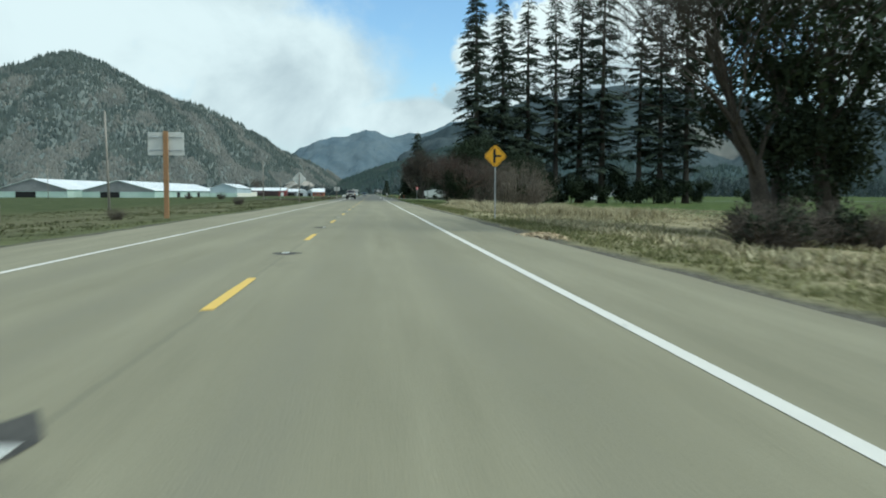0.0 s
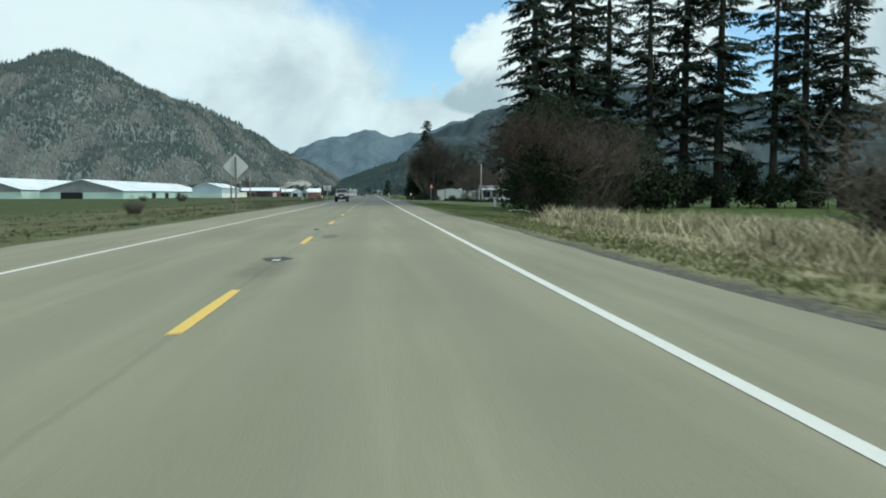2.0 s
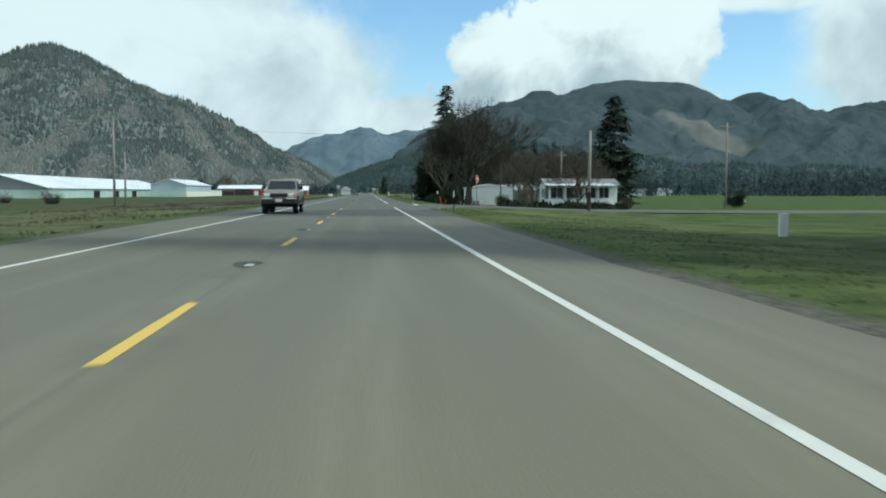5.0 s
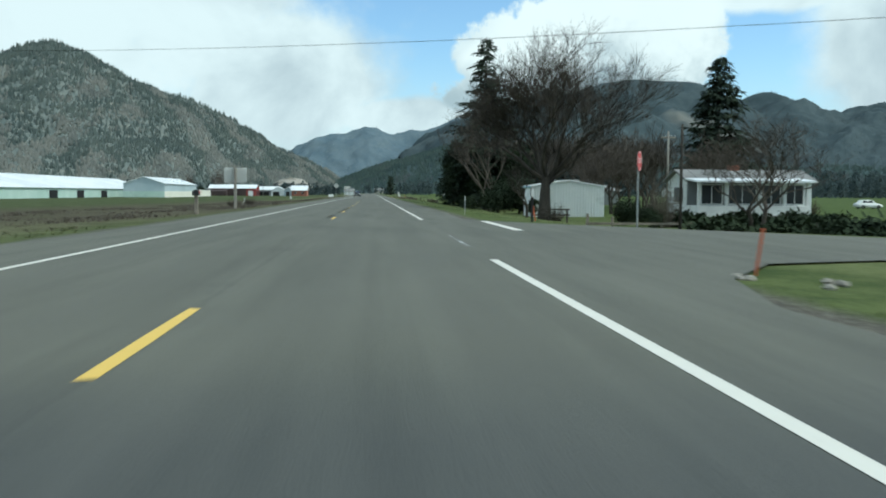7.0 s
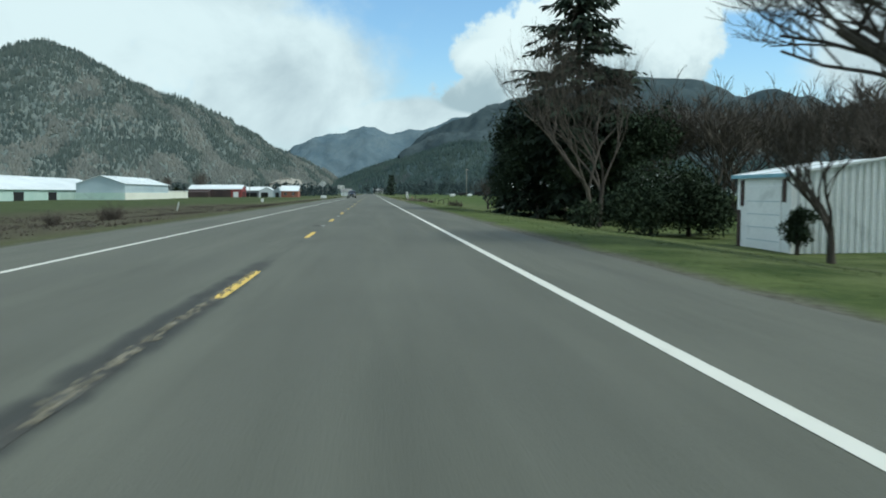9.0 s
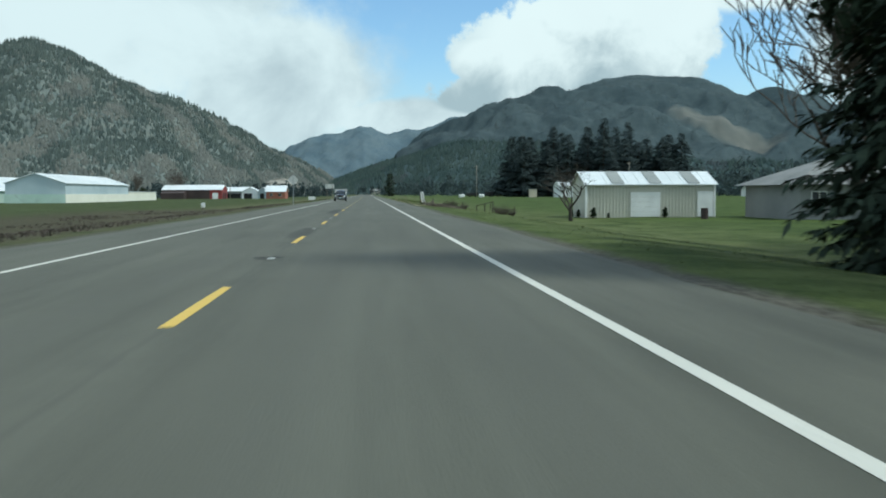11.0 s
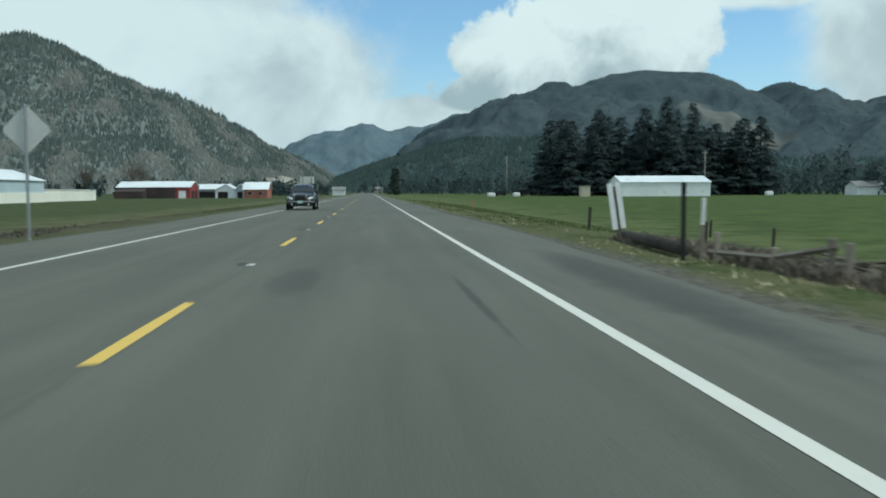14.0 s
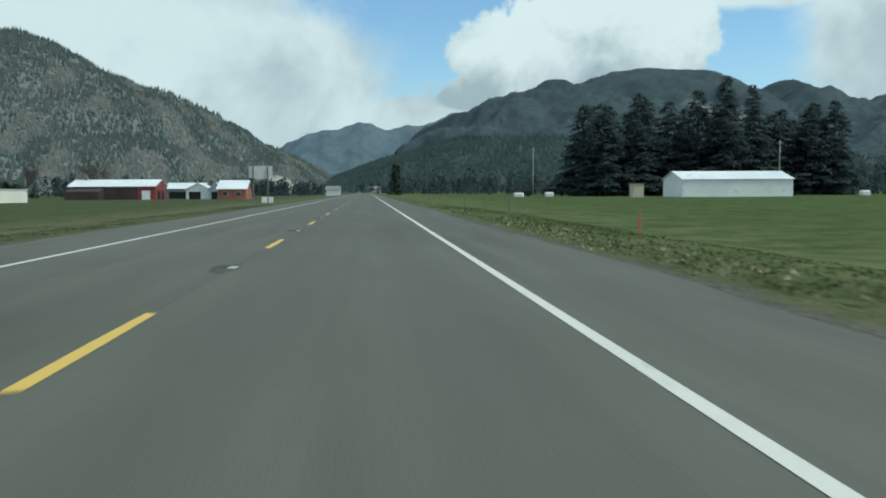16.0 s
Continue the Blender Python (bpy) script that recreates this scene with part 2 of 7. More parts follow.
        d = g.calc("ADD", g.calc("ADD", g.calc("MULTIPLY", a, a), g.calc("MULTIPLY", c, c)), blot)
        col = g.blend(g.calc("MULTIPLY", g.calc("SUBTRACT", 1.0, g.smooth(d, 0.2, 1.6)), much), col, (0.032, 0.032, 0.029))
    g.link(col, b.inputs["Base Color"])
    b.inputs["Roughness"].default_value, b.inputs["Specular IOR Level"].default_value = 0.82, 0.35
    n = g.node("ShaderNodeBump", Strength=0.5, Distance=0.008)
    g.link(g.calc("ADD", grit, stones.outputs["Distance"]), n.inputs["Height"])
    g.link(n.outputs[0], b.inputs["Normal"])
    return m


def hazed_ridge_floor():
    """Forest floor, blue-grey haze put into its colour, with one cleared tan slope."""
    m = material("hazed_ridge_floor", (0.058, 0.079, 0.087), (0.082, 0.105, 0.111), 1.0, 0.02, 0.045, 0.0, spec=0.05)
    g = Graph(m.node_tree)
    b = m.node_tree.nodes["Principled BSDF"]
    base = b.inputs["Base Color"].links[0].from_socket
    where = g.node("ShaderNodeTexCoord").outputs["Object"]
    s = g.node("ShaderNodeSeparateXYZ")
    g.link(where, s.inputs[0])
    a = g.calc("DIVIDE", g.calc("SUBTRACT", s.outputs[0], OPEN_SLOPE), 170.0)
    slant = g.calc("ADD", s.outputs[1], g.calc("MULTIPLY", g.calc("SUBTRACT", s.outputs[0], OPEN_SLOPE), 0.6))
    c = g.calc("DIVIDE", g.calc("SUBTRACT", slant, 3060.0), 95.0)
    d = g.calc("ADD", g.calc("ADD", g.calc("MULTIPLY", a, a), g.calc("MULTIPLY", c, c)), g.calc("MULTIPLY", g.noise(where, 0.012, 5), 0.7))
    cut = g.calc("SUBTRACT", 1.0, g.smooth(d, 0.7, 1.5))
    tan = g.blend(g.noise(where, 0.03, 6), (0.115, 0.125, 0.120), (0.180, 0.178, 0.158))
    g.link(g.blend(cut, base, tan), b.inputs["Base Color"])
    return m


def paint_material(name, col, wear_low, wear_high):
    m = bpy.data.materials.new(name)
    m.use_nodes = True
    g = Graph(m.node_tree)
    b = m.node_tree.nodes["Principled BSDF"]
    where = g.node("ShaderNodeTexCoord").outputs["Object"]
    worn = g.smooth(g.calc("ADD", g.calc("MULTIPLY", g.noise(where, 0.5, 3), 0.5), g.calc("MULTIPLY", g.noise(where, 22.0, 5, 0.7), 0.5)), wear_low, wear_high)
    tone = g.blend(g.noise(where, 6.0, 4), tuple(c * 0.82 for c in col), col)
    g.link(g.blend(worn, tone, (0.12, 0.115, 0.10)), b.inputs["Base Color"])
    b.inputs["Roughness"].default_value = 0.7
    return m


M = dict(
    faded_line=paint_material("faded_road_paint", (0.5, 0.5, 0.47), 0.40, 0.54),
    ground=ground_material(), asphalt=asphalt_material(),
    white_line=paint_material("white_road_paint", (0.72, 0.69, 0.61), 0.58, 0.70), yellow_line=paint_material("yellow_road_paint", (0.75, 0.50, 0.10), 0.56, 0.68),
    patch=material("dark_patch", (0.035, 0.034, 0.03), (0.10, 0.095, 0.082), 0.9, 6, 60, 0.6, 0.01),
    crumb=material("broken_paving", (0.11, 0.10, 0.075), (0.26, 0.23, 0.17), 0.95, 4, 40, 0.4, 0.01, spread=0.3),
    lens=plain("reflector_lens", (0.46, 0.46, 0.42), 0.4),
    # left hill: floor paled and greyed so the colour holds distance haze
    hill=material("hazed_forest_floor", (0.120, 0.145, 0.138), (0.180, 0.198, 0.182), 1.0, 0.05, 0.05, 0.0, stain=(0.250, 0.225, 0.185), spec=0.05),
    ridge=hazed_ridge_floor(),
    # bluish tint of the spur stands for haze
    spur=material("hazed_spur_floor", (0.055, 0.084, 0.090), (0.085, 0.114, 0.114), 1.0, 0.03, 0.05, 0.0, spec=0.05),
    # blue distance haze is mixed straight into the far hill's colour
    far_hill=material("hazed_far_floor", (0.108, 0.152, 0.182), (0.148, 0.190, 0.212), 1.0, 0.03, 0.05, 0.0, spec=0.05),
    # firs of the left hill, lightened in colour for haze
    hill_fir=material("hazed_hillside_fir", (0.112, 0.146, 0.140), (0.172, 0.206, 0.186), 1.0, 0.03, 0.02, 0.0, spread=0.14, spec=0.05, translucent=0.5),
    # far trees carry the same painted haze
    far_fir=material("hazed_far_fir", (0.116, 0.164, 0.194), (0.154, 0.200, 0.220), 1.0, 0.05, 0.3, 0.0, spread=0.05, spec=0.05, translucent=0.5),
    far_alder=material("hazed_far_alder", (0.150, 0.200, 0.225), (0.190, 0.234, 0.246), 1.0, 0.05, 0.3, 0.0, spread=0.05, spec=0.05, translucent=0.5),
    # ridge and spur trees: haze painted in as blue-grey base colour
    hazed_ridge_fir=material("hazed_ridge_fir", (0.068, 0.091, 0.099), (0.095, 0.117, 0.121), 1.0, 0.02, 0.016, 0.0, spread=0.06, spec=0.05, translucent=0.5),
    hazed_ridge_alder=material("hazed_ridge_alder", (0.084, 0.106, 0.114), (0.112, 0.130, 0.132), 1.0, 0.02, 0.016, 0.0, spread=0.08, spec=0.05, translucent=0.5),
    hazed_spur_fir=material("hazed_spur_fir", (0.066, 0.102, 0.102), (0.106, 0.144, 0.130), 1.0, 0.03, 0.02, 0.0, spread=0.16, spec=0.05, translucent=0.5),
    # alder grey, paled further by painted haze
    hill_alder=material("hazed_bare_alder", (0.205, 0.222, 0.208), (0.290, 0.294, 0.264), 1.0, 0.04, 0.03, 0.0, spread=0.12, spec=0.05, translucent=0.5),
    needles=material("fir_needles", (0.026, 0.038, 0.030), (0.056, 0.072, 0.048), 0.9, 3, 12, 0.0, spread=0.3, spec=0.06),
    # needles made paler and bluer than the near firs to paint in haze
    hazed_grove_needles=material("hazed_grove_needles", (0.064, 0.088, 0.094), (0.096, 0.120, 0.116), 0.95, 3, 12, 0.0, spread=0.12, spec=0.04, translucent=0.4),
    leaves=material("evergreen_leaves", (0.024, 0.034, 0.022), (0.042, 0.055, 0.031), 0.95, 3, 12, 0.0, spread=0.12, spec=0.03),
    bark=material("fir_bark", (0.030, 0.026, 0.022), (0.085, 0.072, 0.058), 0.95, 6, 30, 0.8, 0.03, spread=0.15, stretch=(1, 1, 0.25)),
    twig=material("bare_twig_bark", (0.055, 0.045, 0.038), (0.12, 0.10, 0.08), 0.95, 6, 30, 0.3, 0.01, spread=0.3, stretch=(1, 1, 0.3)),
    pale_twig=material("pale_brown_twigs", (0.11, 0.092, 0.072), (0.22, 0.185, 0.145), 0.95, 6, 30, 0.0, spread=0.35),
    red_twig=material("reddish_twigs", (0.052, 0.036, 0.030), (0.110, 0.076, 0.060), 0.95, 6, 30, 0.0, spread=0.35),
    dry_blade=material("dry_grass_blades", (0.26, 0.23, 0.140), (0.48, 0.43, 0.28), 0.9, 2, 20, 0.0, spread=0.4, spec=0.1),
    green_blade=material("green_grass_blades", (0.066, 0.088, 0.030), (0.128, 0.152, 0.060), 0.9, 2, 20, 0.0, spread=0.4, spec=0.1),
    pale_blade=material("pale_grass_blades", (0.115, 0.125, 0.052), (0.235, 0.225, 0.110), 0.9, 2, 20, 0.0, spread=0.35, spec=0.1, translucent=0.3),
    dull_blade=material("dull_grass_blades", (0.052, 0.062, 0.028), (0.105, 0.112, 0.052), 0.9, 2, 20, 0.0, spread=0.35, spec=0.1),
    chips=material("tan_wood_chips", (0.34, 0.25, 0.15), (0.56, 0.45, 0.30), 0.9, 4, 40, 0.2, 0.01, spread=0.3),
    weathered=material("weathered_wood", (0.13, 0.11, 0.09), (0.30, 0.26, 0.21), 0.9, 4, 40, 0.5, 0.01, spread=0.2, stretch=(1, 1, 0.15)),
    new_timber=material("brown_timber", (0.26, 0.14, 0.07), (0.42, 0.25, 0.13), 0.85, 4, 40, 0.4, 0.01, stretch=(1, 1, 0.15)),
    pole=material("grey_pole_wood", (0.20, 0.18, 0.155), (0.40, 0.37, 0.32), 0.9, 4, 40, 0.5, 0.01, stretch=(1, 1, 0.15)),
    steel=material("galvanised_steel", (0.30, 0.31, 0.31), (0.46, 0.47, 0.47), 0.5, 4, 60, 0.1, 0.002, 0.6),
    sign_back=material("bare_aluminium", (0.52, 0.52, 0.49), (0.68, 0.68, 0.64), 0.6, 3, 30, 0.1, 0.002, 0.0, stain=(0.42, 0.41, 0.37)),
    sign_yellow=material("yellow_sign_sheeting", (0.75, 0.36, 0.015), (0.86, 0.44, 0.03), 0.45, 3, 30, 0.05, 0.002),
    sign_red=material("red_sign_sheeting", (0.50, 0.03, 0.03), (0.62, 0.05, 0.05), 0.45, 3, 30, 0.05, 0.002),
    black=plain("black_paint", (0.018, 0.018, 0.018), 0.6), white=plain("white_paint", (0.78, 0.78, 0.76), 0.6),
    orange=plain("orange_plastic", (0.52, 0.13, 0.06), 0.6),
    metal_roof=material("pale_metal_roof", (0.66, 0.68, 0.68), (0.85, 0.86, 0.86), 0.5, 0.4, 6, 0.1, 0.01, 0.1, stain=(0.55, 0.56, 0.55)),
    skylight=material("weathered_roof_panel", (0.22, 0.23, 0.22), (0.34, 0.35, 0.33), 0.6, 0.6, 8, 0.1),
    cream_wall=material("cream_farm_wall", (0.76, 0.735, 0.62), (0.86, 0.835, 0.72), 0.7, 0.6, 8, 0.1, stain=(0.68, 0.65, 0.54)),
    cream=material("cream_metal_siding", (0.44, 0.43, 0.36), (0.56, 0.54, 0.46), 0.6, 0.6, 8, 0.1, stain=(0.36, 0.34, 0.28)),
    white_siding=material("white_metal_siding", (0.72, 0.74, 0.73), (0.86, 0.87, 0.86), 0.6, 0.6, 8, 0.1, stain=(0.50, 0.52, 0.50)),
    green_siding=material("pale_green_siding", (0.42, 0.56, 0.48), (0.56, 0.68, 0.60), 0.7, 0.5, 6, 0.1, stain=(0.36, 0.45, 0.40)),
    blue_siding=material("pale_blue_siding", (0.38, 0.46, 0.49), (0.50, 0.57, 0.59), 0.7, 0.5, 6, 0.1),
    red_siding=material("red_barn_siding", (0.20, 0.042, 0.042), (0.30, 0.066, 0.062), 0.8, 0.6, 8, 0.2, stain=(0.20, 0.045, 0.04)),
    dark_siding=material("dark_red_siding", (0.045, 0.034, 0.033), (0.080, 0.056, 0.052), 0.9, 0.6, 8, 0.2),
    brick_siding=material("orange_brown_siding", (0.30, 0.115, 0.080), (0.38, 0.165, 0.115), 0.9, 0.8, 10, 0.2),
    grey_siding=material("grey_siding", (0.20, 0.205, 0.205), (0.29, 0.295, 0.29), 0.8, 0.8, 10, 0.2),
    grey_roof=material("grey_shingles", (0.17, 0.17, 0.165), (0.28, 0.275, 0.265), 0.9, 1.0, 14, 0.4, 0.01),
    tan=material("tan_board", (0.46, 0.40, 0.30), (0.60, 0.53, 0.42), 0.8, 0.8, 10, 0.2),
    opening=plain("dark_interior", (0.02, 0.02, 0.02), 0.9),
    glass=material("window_glass", (0.018, 0.022, 0.026), (0.03, 0.036, 0.04), 0.12, 3, 10, 0.0, spec=0.35),
    silver=material("bronze_car_paint", (0.27, 0.235, 0.20), (0.36, 0.32, 0.275), 0.32, 2, 30, 0.0, metal=0.5, stain=(0.26, 0.24, 0.21)),
    navy=material("dark_blue_car_paint", (0.020, 0.024, 0.034), (0.032, 0.038, 0.05), 0.2, 2, 30, 0.0, metal=0.2, spec=0.6),
    bumper_grey=plain("grey_bumper_plastic", (0.16, 0.165, 0.165), 0.55),
    tyre=plain("tyre_rubber", (0.02, 0.02, 0.02), 0.9), chrome=plain("chrome", (0.62, 0.62, 0.60), 0.22, 0.9), lamp=plain("headlamp_glass", (0.68, 0.68, 0.64), 0.12),
    amber=plain("amber_lens", (0.6, 0.2, 0.03), 0.3), trim=plain("dark_trim", (0.03, 0.03, 0.03), 0.7), rock=material("pale_rock", (0.24, 0.22, 0.19), (0.42, 0.39, 0.34), 0.95, 3, 14, 0.6, 0.05),
    wire=plain("black_cable", (0.03, 0.03, 0.03), 0.7), bale=plain("white_wrap", (0.74, 0.74, 0.72), 0.5))


# ---- building blocks ----
class Shape:
    """Gathers vertices and faces for one mesh."""

    def __init__(self):
        self.v, self.f = [], []

    def add(self, verts, faces):
        n = len(self.v)
        self.v += [tuple(p) for p in verts]
        self.f += [tuple(n + i for i in f) for f in faces]
        return self

    def box(self, x0, x1, y0, y1, z0, z1, bevel=0.0):
        if bevel <= 0:
            return self.add([(x, y, z) for z in (z0, z1) for y in (y0, y1) for x in (x0, x1)], [(0, 2, 3, 1), (4, 5, 7, 6), (0, 1, 5, 4), (2, 6, 7, 3), (0, 4, 6, 2), (1, 3, 7, 5)])
        b = bevel
        ring = lambda i, z: [(x0 + b, y0 + i, z), (x1 - b, y0 + i, z), (x1 - i, y0 + b, z), (x1 - i, y1 - b, z), (x1 - b, y1 - i, z), (x0 + b, y1 - i, z), (x0 + i, y1 - b, z), (x0 + i, y0 + b, z)]
        rows = [ring(b, z0), ring(0, z0 + b), ring(0, z1 - b), ring(b, z1)]
        return self.loft(rows)

    def loft(self, rows, closed=True, ends=True):
        n = len(rows[0])
        faces = []
        for r in range(len(rows) - 1):
            for k in range(n if closed else n - 1):
                j = (k + 1) % n
                faces.append((r * n + k, r * n + j, (r + 1) * n + j, (r + 1) * n + k))
        if ends and closed:
            faces += [tuple(reversed(range(n))), tuple(range((len(rows) - 1) * n, len(rows) * n))]
        return self.add([p for row in rows for p in row], faces)

    def tube(self, points, radii, sides=8, ends=True):
        rows = []
        pts = [Vector(p) for p in points]
        for i, p in enumerate(pts):
            d = (pts[min(i + 1, len(pts) - 1)] - pts[max(i - 1, 0)]).normalized()
            a = d.cross(Vector((0.31, 0.95, 0.0)) if abs(d.y) < 0.9 else Vector((1, 0, 0))).normalized()
            b = d.cross(a)
            r = radii[i] if isinstance(radii, (list, tuple)) else radii
            rows.append([p + (a * math.cos(t) + b * math.sin(t)) * r for t in (2 * math.pi * k / sides for k in range(sides))])
        return self.loft(rows, True, ends)

    def prism(self, outline, y0, y1):
        """An outline in x and z, pushed along y."""
        return self.loft([[(x, y0, z) for x, z in outline], [(x, y1, z) for x, z in outline]])

    def side(self, outline, x0, x1):
        """An outline in y and z, pushed along x."""
        return self.loft([[(x0, y, z) for y, z in outline], [(x1, y, z) for y, z in outline]])

    def mesh(self, name, mat, smooth=False):
        me = bpy.data.meshes.new(name)
        me.from_pydata(self.v, [], self.f)
        me.materials.append(mat)
        if len(self.f) < 60000:
            bm = bmesh.new()
            bm.from_mesh(me)
            bmesh.ops.recalc_face_normals(bm, faces=bm.faces)
            bm.to_mesh(me)
            bm.free()
        if smooth:
            me.polygons.foreach_set("use_smooth", [True] * len(me.polygons))
        return me


def part(name, shape, mat, parent=None, label="", smooth=False):
    ob = new(name, shape.mesh(name, mat, smooth) if isinstance(shape, Shape) else shape)
    if name in ("rib_set", "seam_set", "branchwork", "twig_mass", "stiffening"):
        ob["kind"] = "stuff"
    if parent is not None:
        ob.parent = parent
    if label:
        ob["label"] = label
    return ob


def thing(name, label, category, at=(0, 0, 0), turn=0.0, group="", kind=""):
    ob = new(name)
    ob.matrix_basis = pose(*at, 0, 0, turn)
    return tagged(ob, label, category, group, kind)


def numpy_mesh(name, verts, faces, mat):
    """verts (n, 3) and triangles or quads (m, k) as arrays."""
    me = bpy.data.meshes.new(name)
    k = faces.shape[1]
    me.vertices.add(len(verts))
    me.vertices.foreach_set("co", np.asarray(verts, np.float32).ravel())
    me.loops.add(faces.size)
    me.loops.foreach_set("vertex_index", faces.astype(np.int32).ravel())
    me.polygons.add(len(faces))
    me.polygons.foreach_set("loop_start", np.arange(0, faces.size, k, dtype=np.int32))
    me.update(calc_edges=True)
    me.materials.append(mat)
    return me


def smoothstep(a, b, t):
    t = np.clip((t - a) / (b - a), 0, 1)
    return t * t * (3 - 2 * t)


def ground_height(x, y):
    """Height of the ground: a shallow fall from the pavement to the fields."""
    x, y = np.asarray(x, float), np.asarray(y, float)
    right = -0.45 - 0.68 * smoothstep(150, 232, y) * (1 - smoothstep(420, 540, y))
    left = -0.45 - 0.6 * smoothstep(180, 380, y)
    level = np.where(x > 0, right, left)
    off = np.where(x > 0, x - 5.7, -5.9 - x)
    z = -0.07 + (level + 0.07) * smoothstep(0.8, 12.0, off)
    # the side road's bed
    bed = smoothstep(180, 184, y) * (1 - smoothstep(199, 204, y)) * (x > 5) * (1 - smoothstep(40, 70, x))
    z = z * (1 - bed) - (0.062 + 0.42 * smoothstep(8, 26, x)) * bed
    bumps = (0.022 * np.sin(x * 0.9 + 0.37 * y + 1.3 * np.sin(y * 0.31)) * np.sin(y * 0.73 - 0.5 * x + np.sin(x * 0.4)) + 0.02 * np.sin(0.41 * x + 0.17 * y + 2 * np.sin(0.11 * y))) * smoothstep(1.5, 4.0, off) * (1 - bed)
    return np.where(off < 0, -0.12, z + bumps)


def gz(x, y):
    return float(ground_height(x, y))


# ---- land ----
def build_ground():
    xs = np.concatenate([-np.geomspace(3300, 30, 26), np.arange(-28, -7.5, 1.0), [-7, -6.6, -6.3, -6.0, -5.6], [-3, 0, 3], [5.4, 5.75, 6.0, 6.4, 7], np.arange(8, 29, 1.0), np.geomspace(30, 3300, 26)])
    ys = np.concatenate([[-500, -300, -150, -80], np.arange(-40, 470, 1.5), np.geomspace(472, 4890, 60)])
    gx, gy = np.meshgrid(xs, ys)
    v = np.stack([gx.ravel(), gy.ravel(), ground_height(gx, gy).ravel()], 1)
    idx = np.arange(v.shape[0]).reshape(gx.shape)
    f = np.stack([idx[:-1, :-1].ravel(), idx[:-1, 1:].ravel(), idx[1:, 1:].ravel(), idx[1:, :-1].ravel()], 1)
    me = numpy_mesh("ground", v, f, M["ground"])
    me.polygons.foreach_set("use_smooth", [True] * len(me.polygons))
    return tagged(new("ground", me), "green and dry yellow grass fields beside the road", "ground", kind="structure")


def hill_height(X, Y, ridge, width, seed, rough):
    H = np.full(X.shape, -60.0)
    tall = max(p[2] for p in ridge)
    for (ax, ay, az), (bx, by, bz) in zip(ridge, ridge[1:]):
        dx, dy = bx - ax, by - ay
        s = np.clip(((X - ax) * dx + (Y - ay) * dy) / (dx * dx + dy * dy), 0, 1)
        d = np.hypot(X - ax - s * dx, Y - ay - s * dy)
        top = az + s * (bz - az)
        w = width * (0.3 + 0.7 * top / tall)
        t = np.clip(d / w, 0, 1.3)
        H = np.maximum(H, top * (1 - t) * (1 + 0.25 * t) - 8 * t)
    gully = np.zeros_like(H)
    for k, (lam, amp) in enumerate(((420, 1.0), (210, 0.5), (90, 0.22))):
        a = seed * 1.7 + k
        gully += amp * np.sin(X * 2 * np.pi / lam + 2.1 * np.sin(Y * 2 * np.pi / (lam * 1.7) + a) + a) * np.sin(Y * 2 * np.pi / (lam * 1.3) + 1.7 * np.sin(X * 2 * np.pi / (lam * 1.9) - a))
    fade = np.clip(H / tall, 0, 1)
    return H + rough * gully * fade * (1 - fade) * 2.6


